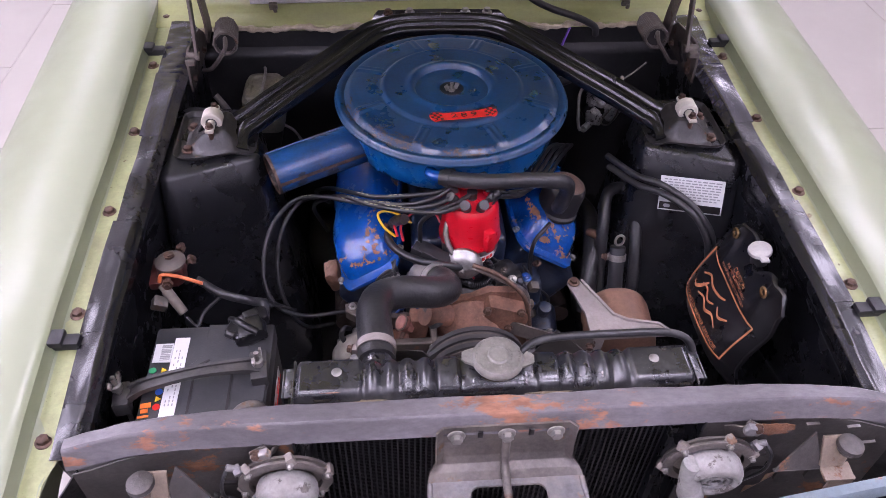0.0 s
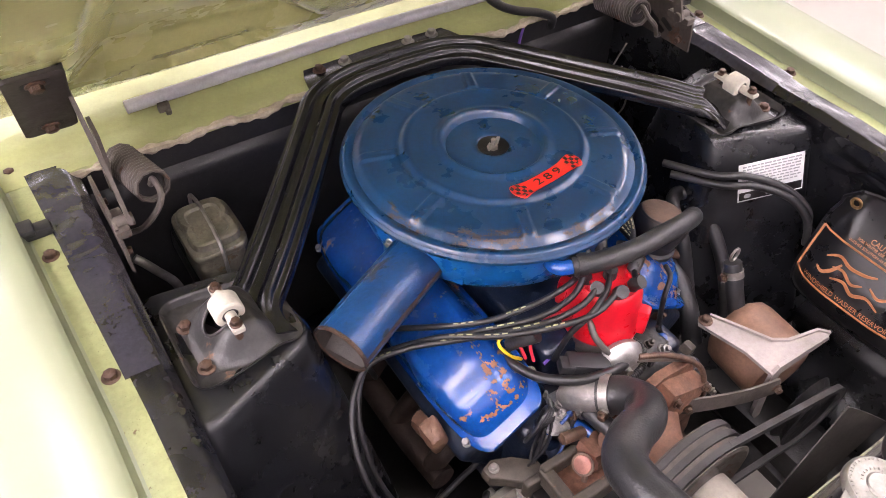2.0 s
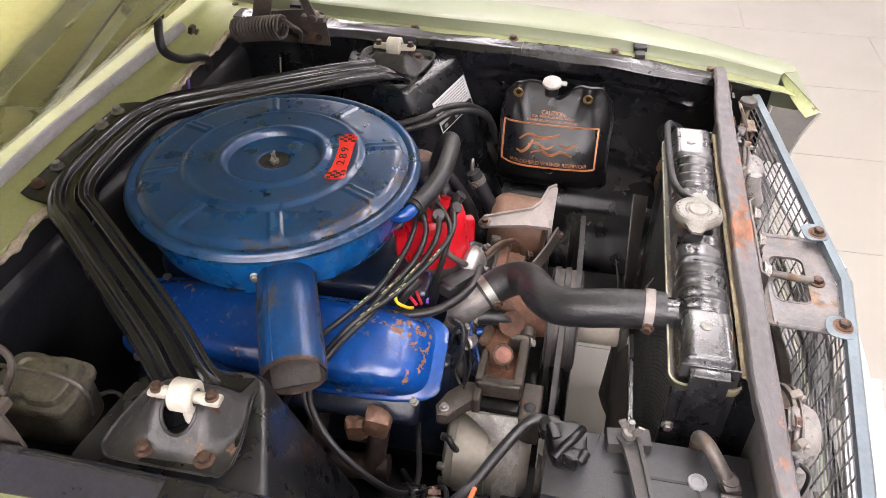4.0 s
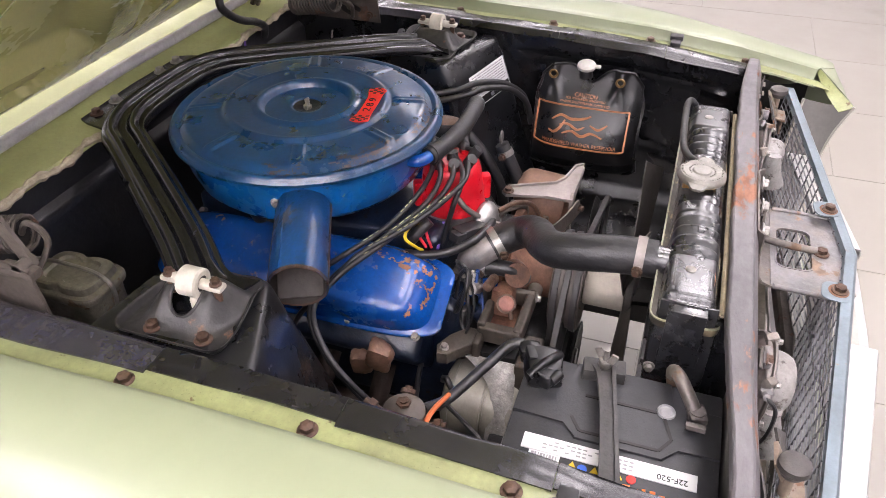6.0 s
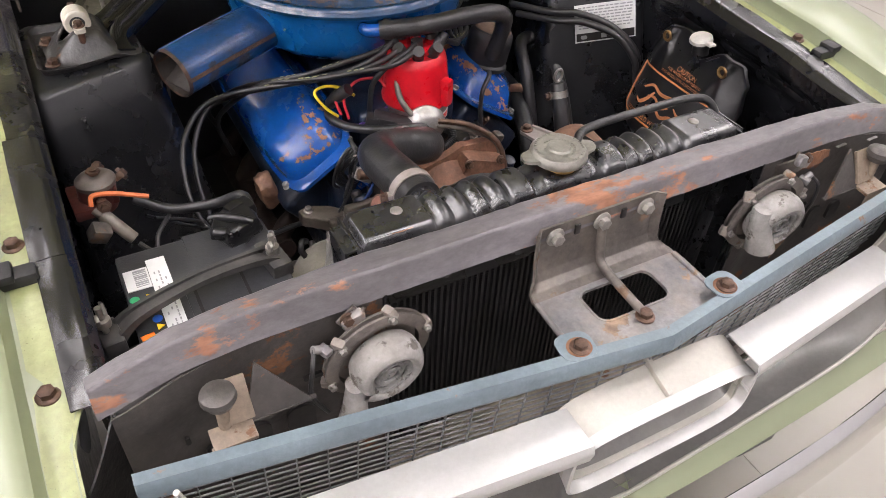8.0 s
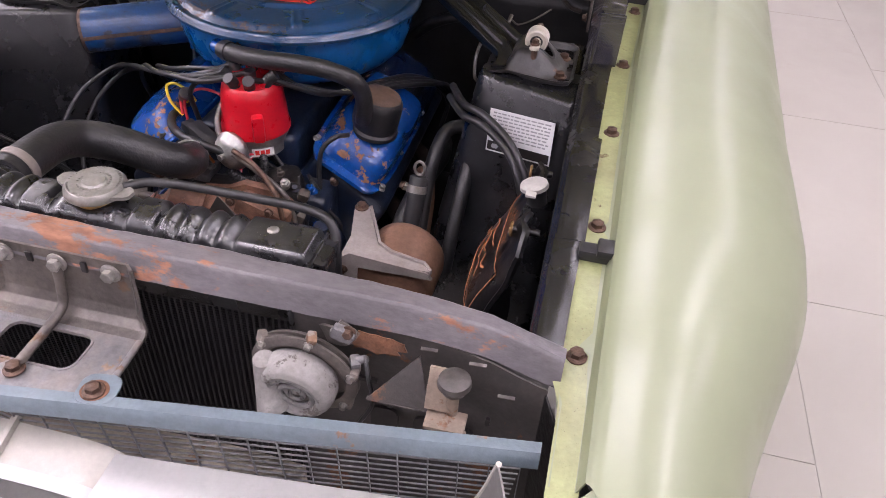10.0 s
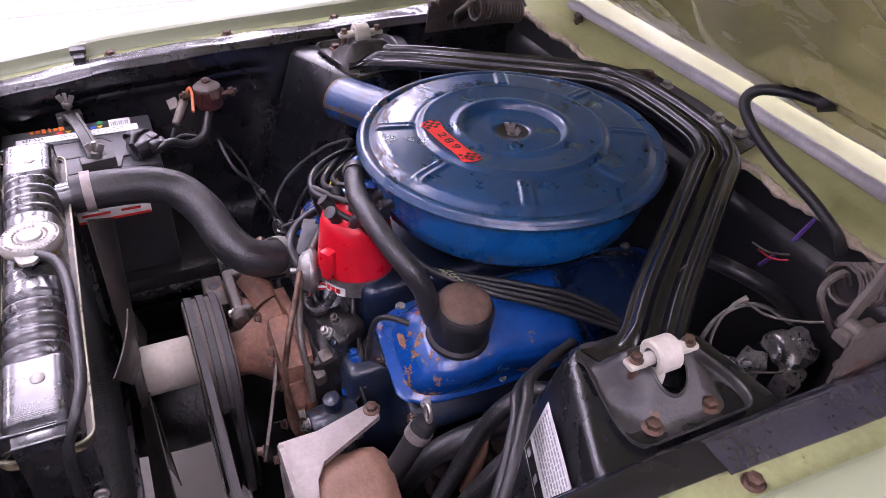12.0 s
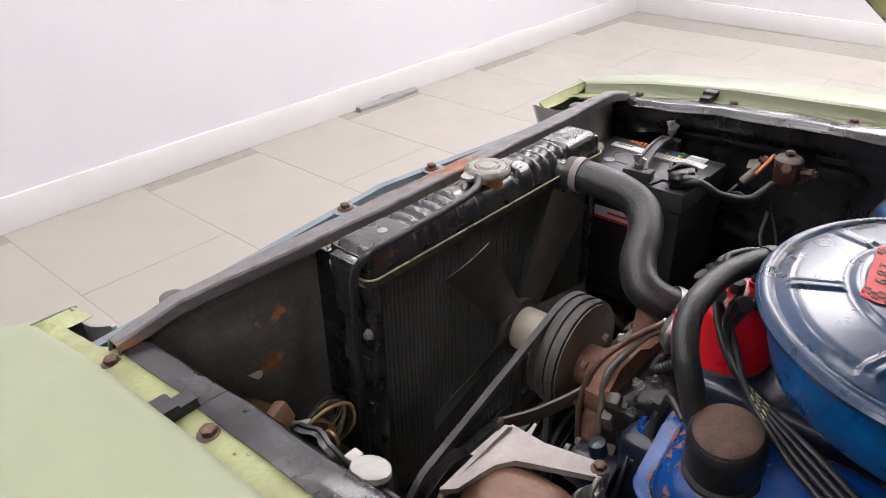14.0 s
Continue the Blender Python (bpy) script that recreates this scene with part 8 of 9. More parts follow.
bag_text("CAUTION", 0.0105, 0.308, 0.812)
bag_text("FOR WINTER USE WINDSHIELD", 0.0058, 0.308, 0.8050)
bag_text("WASHER SOLUTION AS RECOMMENDED", 0.0056, 0.308, 0.7985)
bag_text("WINDSHIELD WASHER RESERVOIR", 0.0100, 0.308, 0.7235)


def swash(pts, w):
    bm_ = bmesh.new()
    path = [on_bag(y, z, 0.002) for y, z in ((p_.x, p_.y) for p_ in spline([(a_, b_, 0) for a_, b_ in pts], 6))]
    n_ = len(path)
    sweep(bm_, path, [(-w, -0.0003), (w, -0.0003), (w, 0.0005), (-w, 0.0005)], up=(-1, 0, 0), scales=[0.6 + 0.6 * math.sin(math.pi * k / (n_ - 1)) for k in range(n_)])
    part("mark_stroke", bm_, COPPER_INK, bag_ob)


# flowing maker mark drawn as plain strokes
for pts, w_ in (([(0.370, 0.764), (0.352, 0.774), (0.330, 0.769), (0.305, 0.772), (0.290, 0.778)], 0.0026),
                ([(0.342, 0.766), (0.350, 0.752), (0.362, 0.742), (0.374, 0.745)], 0.0026),
                ([(0.352, 0.757), (0.335, 0.760), (0.315, 0.752), (0.300, 0.758)], 0.0022),
                ([(0.345, 0.742), (0.325, 0.748), (0.305, 0.740), (0.285, 0.748), (0.262, 0.741)], 0.0026),
                ([(0.290, 0.762), (0.272, 0.756), (0.255, 0.766)], 0.0022)):
    swash(pts, w_)

# data label on the shock tower
labt = thing("data_label", "white printed data label on the black shock tower", "label", (0.43, 0.51, 0.80))
TL, BL, BR = V(0.380, 0.5405, 0.851), V(0.381, 0.520, 0.787), V(0.486, 0.4795, 0.800)
TL, BL, BR = (p_ + V(-0.001, -0.0035, 0) for p_ in (TL, BL, BR))
TRc = TL + (BR - BL)
bm_ = bmesh.new()
sheet(bm_, lambda u, v: TL.lerp(TRc, u).lerp(BL.lerp(BR, u), v), 4, 4, 0.0008)
lab_ob = part("paper", bm_, WHITE_PAPER, labt)
nl = (TRc - TL).cross(BL - TL).normalized()
if nl.y > 0:
    nl = -nl
tx = bmesh.new()
for r_ in range(8):
    u_ = 0.06
    while u_ < 0.92:
        w_ = random.uniform(0.03, 0.10)
        a_ = TL.lerp(TRc, u_).lerp(BL.lerp(BR, u_), 0.08 + 0.078 * r_) + nl * 0.0012
        b_ = TL.lerp(TRc, min(0.95, u_ + w_)).lerp(BL.lerp(BR, min(0.95, u_ + w_)), 0.08 + 0.078 * r_) + nl * 0.0012
        sweep(tx, [a_, b_], [(-0.0011, -0.0003), (0.0011, -0.0003), (0.0011, 0.0003), (-0.0011, 0.0003)], up=nl)
        u_ += w_ + 0.02
part("lettering_bar", tx, PAPER_GREY, lab_ob, "small unreadable lettering marks")
tx = bmesh.new()
a_, b_ = (TL.lerp(TRc, u_).lerp(BL.lerp(BR, u_), 0.86) + nl * 0.0012 for u_ in (0.02, 0.98))
sweep(tx, [a_, b_], [(-0.007, -0.0003), (0.007, -0.0003), (0.007, 0.0003), (-0.007, 0.0003)], up=nl)
dbo = part("dark_band", tx, INK, lab_ob)
for u_, w_, h_ in ((0.14, 0.012, 0.007), (0.47, 0.010, 0.008)):
    tx = bmesh.new()
    p_ = TL.lerp(TRc, u_).lerp(BL.lerp(BR, u_), 0.86) + nl * 0.0017
    prism(tx, rounded(w_, h_, 0.0034 if u_ < 0.3 else 0.0006), 0.0004, axes(p_, TRc - TL, TL - BL))
    part("emblem", tx, PAPER_GREY, dbo)

# ---- horns and front brackets ----
BOLT_XS = hex_bolt_mesh("bolt", 0.0038, 0.006, BOLT_ZINC, 1.3)
HORN_BACK = mat("dusty_beige_horn_back", (0.20, 0.175, 0.155), 0.5, 0.2, 0.3, 22.0, 0.35, 130, rust=0.4, rust_scale=24.0, rust_color=(0.14, 0.085, 0.055), dust=0.5, dust_color=(0.26, 0.23, 0.20))


def horn(sx):
    """A snail horn: domed back, clamp ring with lugs, white coiled bell with its mouth turned down."""
    front = V(-0.264 if sx < 0 else 0.285, -0.056, 0.823 if sx < 0 else 0.815)
    axh = V(-0.05 * sx, -0.985, -0.10).normalized()
    mh = Matrix.Translation(front - axh * 0.038) @ frame_from(axh)
    h_ = thing("horn", "flaking white round horn with a snail shaped bell", "horn", tuple(front), "horns")
    b_ = bmesh.new()
    lathe(b_, [(0, -0.020), (0.016, -0.020), (0.020, -0.014), (0.038, -0.012), (0.050, -0.006), (0.054, 0.0), (0, 0.0)], 44, mh, close=False)
    part("back", b_, HORN_BACK, h_, "dusty beige domed back")
    b_ = bmesh.new()
    lathe(b_, [(0.050, -0.003), (0.0575, -0.003), (0.0590, -0.001), (0.0590, 0.001), (0.0545, 0.002), (0.0545, 0.004), (0.0590, 0.005), (0.0590, 0.0075), (0.0565, 0.009), (0.046, 0.009), (0.046, -0.003)], 48, mh, close=False)
    ring_ = part("clamp_ring", b_, BRACKET_GREY, h_, "grey steel clamp ring with a groove")
    for k in range(6):
        a = 2 * math.pi * (k + 0.3) / 6
        lug = bmesh.new()
        box(lug, tuple(mh @ V(0.0580 * math.cos(a), 0.0580 * math.sin(a), 0.003)), (0.010, 0.014, 0.014), (random.uniform(-15, 15), 17 * sx, math.degrees(a) * 0.3), 0.003)
        part("lug", lug, HORN_BACK, ring_)
        bolt(BOLT_XS, mh @ V(0.0560 * math.cos(a), 0.0560 * math.sin(a), 0.009), axh, ring_, 20 * k)
    b_ = bmesh.new()
    ring = ((0.049, 0.006), (0.0525, 0.012), (0.0535, 0.022), (0.0515, 0.031), (0.0465, 0.037), (0.040, 0.040), (0.0345, 0.0385), (0.030, 0.033), (0.024, 0.031), (0.0, 0.032))

    def snail(u, v):
        a = 2 * math.pi * u
        grow = 0.68 + 0.14 * u
        i_ = min(int(v * 9), 8)
        f = v * 9 - i_
        r = (ring[i_][0] * (1 - f) + ring[i_ + 1][0] * f) * grow
        z = ring[i_][1] * (1 - f) + ring[i_ + 1][1] * f
        return tuple(mh @ V(r * math.cos(sx * (a + 2.6)), r * math.sin(sx * (a + 2.6)), z))

    sheet(b_, snail, 72, 27, 0.0)
    bmesh.ops.remove_doubles(b_, verts=b_.verts, dist=1e-5)
    bell = part("bell", b_, HORN_WHITE, h_, "flaking white snail bell", 60)
    b_ = bmesh.new()
    a0 = sx * 2.6
    p0 = mh @ V(0.040 * math.cos(a0), 0.040 * math.sin(a0), 0.024)
    p1 = p0 + V(0.004 * sx, -0.004, -0.022)
    p2 = p0 + V(0.010 * sx, -0.010, -0.048)
    sweep(b_, spline([p0 + V(0, 0, 0.012), p0, p1, p2], 5), [(0.015 * math.cos(k * 0.393), 0.013 * math.sin(k * 0.393)) for k in range(16)], follow=True, scales=[0.8 + 0.55 * (k / 15) ** 2 for k in range(16)])
    part("mouth", b_, HORN_WHITE, bell, "flaking white trumpet mouth")
    b_ = bmesh.new()
    pts = [mh @ V((0.004 + 0.022 * k / 48) * math.cos(sx * (k * 0.27 + 2.6)), (0.004 + 0.022 * k / 48) * math.sin(sx * (k * 0.27 + 2.6)), 0.0335) for k in range(49)]
    tube(b_, pts, 0.0042, 8, 1, [0.5 + 0.5 * k / 48 for k in range(49)])
    part("spiral_tube", b_, HORN_GREY, bell, "worn grey spiral tube in the middle")
    b_ = bmesh.new()
    tube(b_, [mh @ V(0.0300 * math.cos(k * 0.1571), 0.0300 * math.sin(k * 0.1571), 0.0335) for k in range(41)], 0.0026, 6, 1)
    part("groove", b_, INK, bell, "dark groove round the spiral")
    top = mh @ V(0, 0, -0.016)
    bx_ = 0.012 + sx * 0.277 + sx * (0.046 if sx > 0 else 0.030)
    b_ = bmesh.new()
    sweep(b_, spline([top, top + V(0.006 * sx, 0.002, 0.036), V(bx_ - sx * 0.010, -0.016, 0.876), V(bx_, -0.013, 0.889)], 5), [(-0.012, -0.0015), (0.012, -0.0015), (0.012, 0.0015), (-0.012, 0.0015)], up=(0, -1, 0.1))
    bro = part("bracket", b_, BRACKET_GREY, h_, "rusty dusty horn bracket")
    b_ = bmesh.new()
    lump(b_, (bx_ - sx * 0.006, -0.020, 0.884), (0.028, 0.012, 0.018), (0, 20 * sx, 0), 0.15, 80, 3.0)
    part("clip", b_, BRACKET_WORN, bro, "dusty worn clip at the bracket foot")
    bolt(BOLT_S_RUST, (bx_, -0.018, 0.887), (0, -1, 0.1), bro)
    b_ = bmesh.new()
    cyl(b_, mh @ V(0.050 * sx, 0.030, -0.002), mh @ V(0.068 * sx, 0.040, -0.002), 0.0045, seg=10, edge=0.001)
    box(b_, tuple(mh @ V(0.056 * sx, 0.034, 0.0)), (0.010, 0.014, 0.008), (10, 0, 25), 0.002)
    part("terminal", b_, BRACKET_WORN, h_, "dusty wire terminal")
    w_ = thing("horn_wire", "thin dark horn wire", "cable", tuple(front + V(0, 0, 0.03)))
    b_ = bmesh.new()
    tube(b_, [mh @ V(0.066 * sx, 0.039, -0.002), front + V(0.075 * sx, 0.02, 0.030), front + V(0.078 * sx, 0.022, -0.010), front + V(0.060 * sx, 0.032, -0.06)], 0.0025, 8)
    part("wire", b_, WIRE_BLACK, w_)


for sx in (-1, 1):
    horn(sx)

TAN_STEEL_DIRTY = mat("tan_dirty_steel", (0.21, 0.165, 0.125), 0.55, 0.1, 0.3, 20.0, 0.3, 140, rust=0.4, rust_color=(0.11, 0.06, 0.035), dust=0.4, dust_color=(0.24, 0.18, 0.14))
for sx in (-1, 1):
    bx = 0.010 + sx * 0.438
    hb = thing("hood_bumper", "dusty rubber hood bumper on a steel bracket", "bumper stop", (bx, -0.04, 0.84), "hood bumpers")
    b_ = bmesh.new()
    lathe(b_, [(0, 0.018), (0.010, 0.018), (0.0155, 0.015), (0.0165, 0.009), (0.014, 0.005), (0.012, 0.0), (0, 0.0)], 26, Matrix.Translation((bx, -0.046, 0.868)), close=False)
    part("rubber", b_, KNOB_DARK, hb, "dark worn metal button")
    b_ = bmesh.new()
    cyl(b_, (bx, -0.046, 0.835), (bx, -0.046, 0.870), 0.006, seg=12)
    box(b_, (bx - sx * 0.012, -0.040, 0.858), (0.030, 0.005, 0.044), (-28, 0, 0), 0.001)
    box(b_, (bx - sx * 0.004, -0.056, 0.832), (0.040, 0.024, 0.005), (6, 0, 0), 0.001)
    box(b_, (bx + sx * 0.002, -0.064, 0.815), (0.032, 0.004, 0.034), (0, 0, 0), 0.001)
    part("bracket", b_, TAN_STEEL_DIRTY, hb, "tan dirty steel bracket")
    b_ = bmesh.new()
    prism(b_, [(-0.034, 0), (0.030, 0), (0.014 * sx, 0.056)], 0.003, axes((bx - sx * 0.052, -0.048, 0.832), (1, 0.02 * sx, 0), (0, 0.42, 1)))
    box(b_, (bx - sx * 0.054, -0.049, 0.832), (0.064, 0.005, 0.002))
    part("gusset", b_, PANEL_GREY, hb, "dark grey triangular gusset")

# ---- left rear corner: master cylinder; right rear corner: wiper fittings ----
mc = thing("master_cylinder", "brown olive brake master cylinder with a bailed cap", "brake part", (-0.385, 0.87, 0.76))
def reservoir_fn(u, v):
    a = 2 * math.pi * u
    n = 5.0
    k = (abs(math.cos(a)) ** n + abs(math.sin(a)) ** n) ** (-1 / n)
    hs = ((0.88, 0.765), (0.92, 0.772), (0.92, 0.826), (1.03, 0.828), (1.05, 0.831), (1.05, 0.837), (1.02, 0.840), (0.90, 0.842), (0.86, 0.851), (0.80, 0.853), (0.62, 0.853), (0.56, 0.849), (0.0, 0.849))
    t = v * 12
    i = min(int(t), 11)
    s_, z = (hs[i][c] * (1 - t + i) + hs[i + 1][c] * (t - i) for c in (0, 1))
    x, y = k * math.cos(a), k * math.sin(a)
    pinch = 1 - 0.16 * math.exp(-(y / 0.16) ** 2) * smooth_step(0.838, 0.845, z)
    return (-0.378 + 0.041 * x * s_ * pinch, 0.868 + 0.056 * y * s_, z)


b_ = bmesh.new()
sheet(b_, reservoir_fn, 72, 36, 0.0)
bmesh.ops.remove_doubles(b_, verts=b_.verts, dist=1e-5)
part("reservoir", b_, OLIVE_CAST, mc)
b_ = bmesh.new()
tube(b_, [(-0.378, 0.812, 0.79), (-0.379, 0.806, 0.838), (-0.378, 0.828, 0.856), (-0.376, 0.87, 0.858), (-0.376, 0.905, 0.858), (-0.380, 0.932, 0.852), (-0.382, 0.928, 0.79)], 0.003, 8)
part("bail_wire", b_, BOLT_ZINC, mc)
b_ = bmesh.new()
box(b_, (-0.385, 0.90, 0.745), (0.07, 0.16, 0.05), bevel=0.015)
part("cylinder", b_, BLACK_GRIME, mc)
gp = thing("grey_pipe", "bare light grey pipe beside the shock tower", "pipe", (-0.46, 0.88, 0.78), "brake pipes")
b_ = bmesh.new()
tube(b_, [(-0.486, 0.890, 0.815), (-0.478, 0.886, 0.806), (-0.462, 0.881, 0.780), (-0.447, 0.876, 0.755), (-0.440, 0.872, 0.725)], 0.0068, 12)
part("pipe", b_, STEEL, gp)
pv = thing("breather_elbow", "black rubber breather elbow on the valve cover", "hose", (-0.125, 0.73, 0.78))
b_ = bmesh.new()
lathe(b_, [(0.008, 0.0), (0.019, 0.0), (0.020, 0.004), (0.016, 0.008), (0.012, 0.009), (0.008, 0.0)], 26, Matrix.Translation((-0.138, 0.722, 0.7995)) @ frame_from((-0.45, 0, 0.89)), close=False)
part("grommet", b_, RUBBER, pv)
b_ = bmesh.new()
tube(b_, [(-0.134, 0.722, 0.795), (-0.141, 0.722, 0.815), (-0.140, 0.732, 0.834), (-0.122, 0.748, 0.840), (-0.095, 0.768, 0.832), (-0.06, 0.785, 0.815)], 0.0105, 14)
part("elbow", b_, RUBBER, pv)
hp = thing("brake_pipe", "thin grey steel brake pipe", "pipe", (-0.30, 0.84, 0.70), "brake pipes")
b_ = bmesh.new()
tube(b_, [(-0.345, 0.85, 0.765), (-0.32, 0.83, 0.76), (-0.305, 0.83, 0.72), (-0.31, 0.82, 0.66)], 0.003, 8)
part("pipe", b_, BOLT_ZINC, hp)
wm = thing("wiper_motor", "grimy silver and black wiper fitting", "motor", (0.36, 0.93, 0.72))
b_ = bmesh.new()
cyl(b_, (0.36, 0.97, 0.735), (0.352, 0.905, 0.742), 0.032, 0.026, seg=24, edge=0.004)
part("body", b_, BLACK_GRIME, wm)
b_ = bmesh.new()
lump(b_, (0.366, 0.925, 0.768), (0.060, 0.055, 0.050), (10, 20, 0), 0.30, 55, 3.0)
lump(b_, (0.348, 0.885, 0.742), (0.034, 0.034, 0.034), (0, 10, 30), 0.30, 70, 8.0)
cyl(b_, (0.352, 0.900, 0.742), (0.346, 0.872, 0.740), 0.015, 0.011, seg=18, edge=0.002)
box(b_, (0.392, 0.905, 0.745), (0.026, 0.034, 0.040), (15, 20, 30), 0.006)
cyl(b_, (0.335, 0.87, 0.735), (0.315, 0.845, 0.738), 0.008, seg=12)
part("fitting", b_, SILVER_WORN, wm, "oily bright alloy casting")
hw = thing("brake_pipe", "thin grey steel pipe in the rear corner", "pipe", (0.33, 0.87, 0.80), "brake pipes")
b_ = bmesh.new()
tube(b_, [(0.318, 0.845, 0.738), (0.302, 0.835, 0.748), (0.298, 0.85, 0.785), (0.305, 0.88, 0.81), (0.325, 0.905, 0.815), (0.35, 0.93, 0.80)], 0.0034, 8)
part("pipe", b_, BOLT_ZINC, hw)
pw = thing("purple_wire", "purple wire at the firewall", "cable", (0.265, 0.98, 0.86))
b_ = bmesh.new()
tube(b_, [(0.290, 0.987, 0.918), (0.282, 0.985, 0.893), (0.272, 0.981, 0.862), (0.262, 0.975, 0.838), (0.250, 0.965, 0.812)], 0.0028, 8)
part("wire", b_, PURPLE_WIRE, pw)
hh = thing("hood_cable", "black rubber sleeve from the cowl to the open hood", "cable", (0.2, 0.95, 1.0))
b_ = bmesh.new()
tube(b_, [(0.235, 0.985, 1.052), (0.205, 0.962, 1.055), (0.172, 0.945, 1.046), (0.163, 0.938, 1.025), (0.19, 0.938, 1.0), (0.235, 0.945, 0.975), (0.29, 0.955, 0.952), (0.335, 0.965, 0.925), (0.345, 0.975, 0.90)], 0.0075, 12)
part("sleeve", b_, RUBBER, hh)
b_ = bmesh.new()
cyl(b_, (0.245, 0.993, 1.060), (0.232, 0.980, 1.050), 0.016, 0.012, seg=18)
part("grommet", b_, RUBBER, hh)

# heater hoses on the right of the engine
for name, lab, pts, r_ in (
        ("heater_hose", "black rubber heater hose looping beside the engine", [(0.286, 0.46, 0.58), (0.286, 0.495, 0.66), (0.290, 0.535, 0.735), (0.302, 0.580, 0.770), (0.332, 0.595, 0.774), (0.350, 0.560, 0.765), (0.350, 0.500, 0.71), (0.345, 0.455, 0.64), (0.34, 0.44, 0.58)], 0.0118),
        ("heater_hose", "black rubber hose across the shock tower face", [(0.300, 0.62, 0.835), (0.335, 0.545, 0.845), (0.372, 0.515, 0.848), (0.42, 0.475, 0.832), (0.455, 0.44, 0.795), (0.468, 0.43, 0.75)], 0.0062),
        ("heater_hose", "black rubber hose across the shock tower face", [(0.300, 0.60, 0.825), (0.338, 0.528, 0.835), (0.378, 0.500, 0.836), (0.425, 0.460, 0.818), (0.450, 0.43, 0.78), (0.46, 0.42, 0.73)], 0.0062),
        ("heater_hose", "thick black hose below the valve cover", [(0.27, 0.72, 0.66), (0.285, 0.62, 0.69), (0.275, 0.54, 0.69), (0.26, 0.47, 0.655), (0.25, 0.43, 0.60)], 0.017)):
    t = thing(name, lab, "hose", pts[len(pts) // 2], "heater hoses")
    b_ = bmesh.new()
    tube(b_, pts, r_, 14)
    part("hose", b_, RUBBER, t)

hl = thing("heater_hose", "black rubber hose looping to the firewall", "hose", (0.3, 0.87, 0.83), "heater hoses")
b_ = bmesh.new()
tube(b_, [(0.165, 0.88, 0.80), (0.215, 0.85, 0.845), (0.275, 0.86, 0.862), (0.325, 0.90, 0.845), (0.345, 0.945, 0.80), (0.335, 0.985, 0.77)], 0.011, 14)
part("hose", b_, RUBBER, hl)

# loose wires at the engine front
random.seed(41)
for mt, lab, p0, p1, n_ in (
        (WIRE_BLACK, "thin black wire hanging at the engine front", (-0.120, 0.402, 0.795), (-0.150, 0.372, 0.665), 3),
        (BLUE_WIRE, "short blue wire at the engine front", (-0.098, 0.372, 0.762), (-0.112, 0.372, 0.690), 2),
        (WIRE_BLACK, "thin black wire behind the distributor", (-0.030, 0.445, 0.790), (0.075, 0.430, 0.742), 3),
        (WIRE_BLACK, "thin black wire beside the fuel pump", (0.118, 0.418, 0.745), (0.170, 0.398, 0.600), 3),
        (WIRE_BLACK, "thin black wire down by the starter relay", (-0.300, 0.430, 0.640), (-0.420, 0.345, 0.790), 2)):
    for k in range(n_):
        a, c_ = V(*p0), V(*p1)
        off = [V(random.uniform(-1, 1), random.uniform(-1, 0.4), random.uniform(-1, 1)) * 0.018 for _ in range(4)]
        w_ = thing("wire", lab, "cable", tuple(a), "engine wires")
        b_ = bmesh.new()
        tube(b_, [a + off[0] * 0.4, a.lerp(c_, 0.3) + off[1], a.lerp(c_, 0.65) + off[2], c_ + off[3] * 0.5], random.uniform(0.0020, 0.0034), 8)
        part("core", b_, mt, w_)
        b_ = bmesh.new()
        q_ = a.lerp(c_, 0.3) + off[1]
        d_ = (a.lerp(c_, 0.65) + off[2] - q_).normalized()
        cyl(b_, q_ - d_ * 0.005, q_ + d_ * 0.006, 0.0042, seg=10, edge=0.0008)
        part("crimp", b_, BOLT_ZINC if k % 2 == 0 else PLASTIC_BLACK, w_)

# rusty corner of the left cylinder head below the valve cover
b_ = bmesh.new()
lump(b_, (-0.232, 0.486, 0.668), (0.032, 0.044, 0.066), (10, -12, 0), 0.16, 45, 6.0)
lump(b_, (-0.226, 0.520, 0.640), (0.030, 0.040, 0.050), (0, -10, 15), 0.18, 50, 9.0)
part("head_corner", b_, RUST_CAN, engine, "pinkish rusty corner of the cylinder head")
# alternator on the left of the engine front
alt = thing("alternator", "beige cast alternator under a brown mounting bracket", "alternator", (-0.18, 0.33, 0.50))
b_ = bmesh.new()
lathe(b_, [(0, 0.0), (0.040, 0.0), (0.055, 0.006), (0.062, 0.018), (0.063, 0.058), (0.0605, 0.059), (0.0605, 0.062), (0.064, 0.063), (0.0645, 0.112), (0.061, 0.114), (0.058, 0.124), (0.045, 0.130), (0, 0.132)], 48, Matrix.Translation((-0.177, 0.264, 0.560)) @ frame_from((0, 1, 0)), close=False)
altb = part("body", b_, ALT_BEIGE, alt, "smooth beige alternator casting")
for k in range(3):
    b_ = bmesh.new()
    a = radians(110 + 50 * k)
    cyl(b_, (-0.177 + 0.052 * math.cos(a), 0.385, 0.560 + 0.052 * math.sin(a)), (-0.177 + 0.052 * math.cos(a), 0.400, 0.560 + 0.052 * math.sin(a)), 0.006, seg=10, edge=0.001)
    part("stud", b_, BOLT_ZINC, altb)
b_ = bmesh.new()
tube(b_, [(-0.215, 0.372, 0.610), (-0.220, 0.376, 0.624), (-0.214, 0.384, 0.632), (-0.205, 0.392, 0.622)], 0.0050, 10)
part("plug", b_, WIRE_BLACK, altb, "black wire plug")


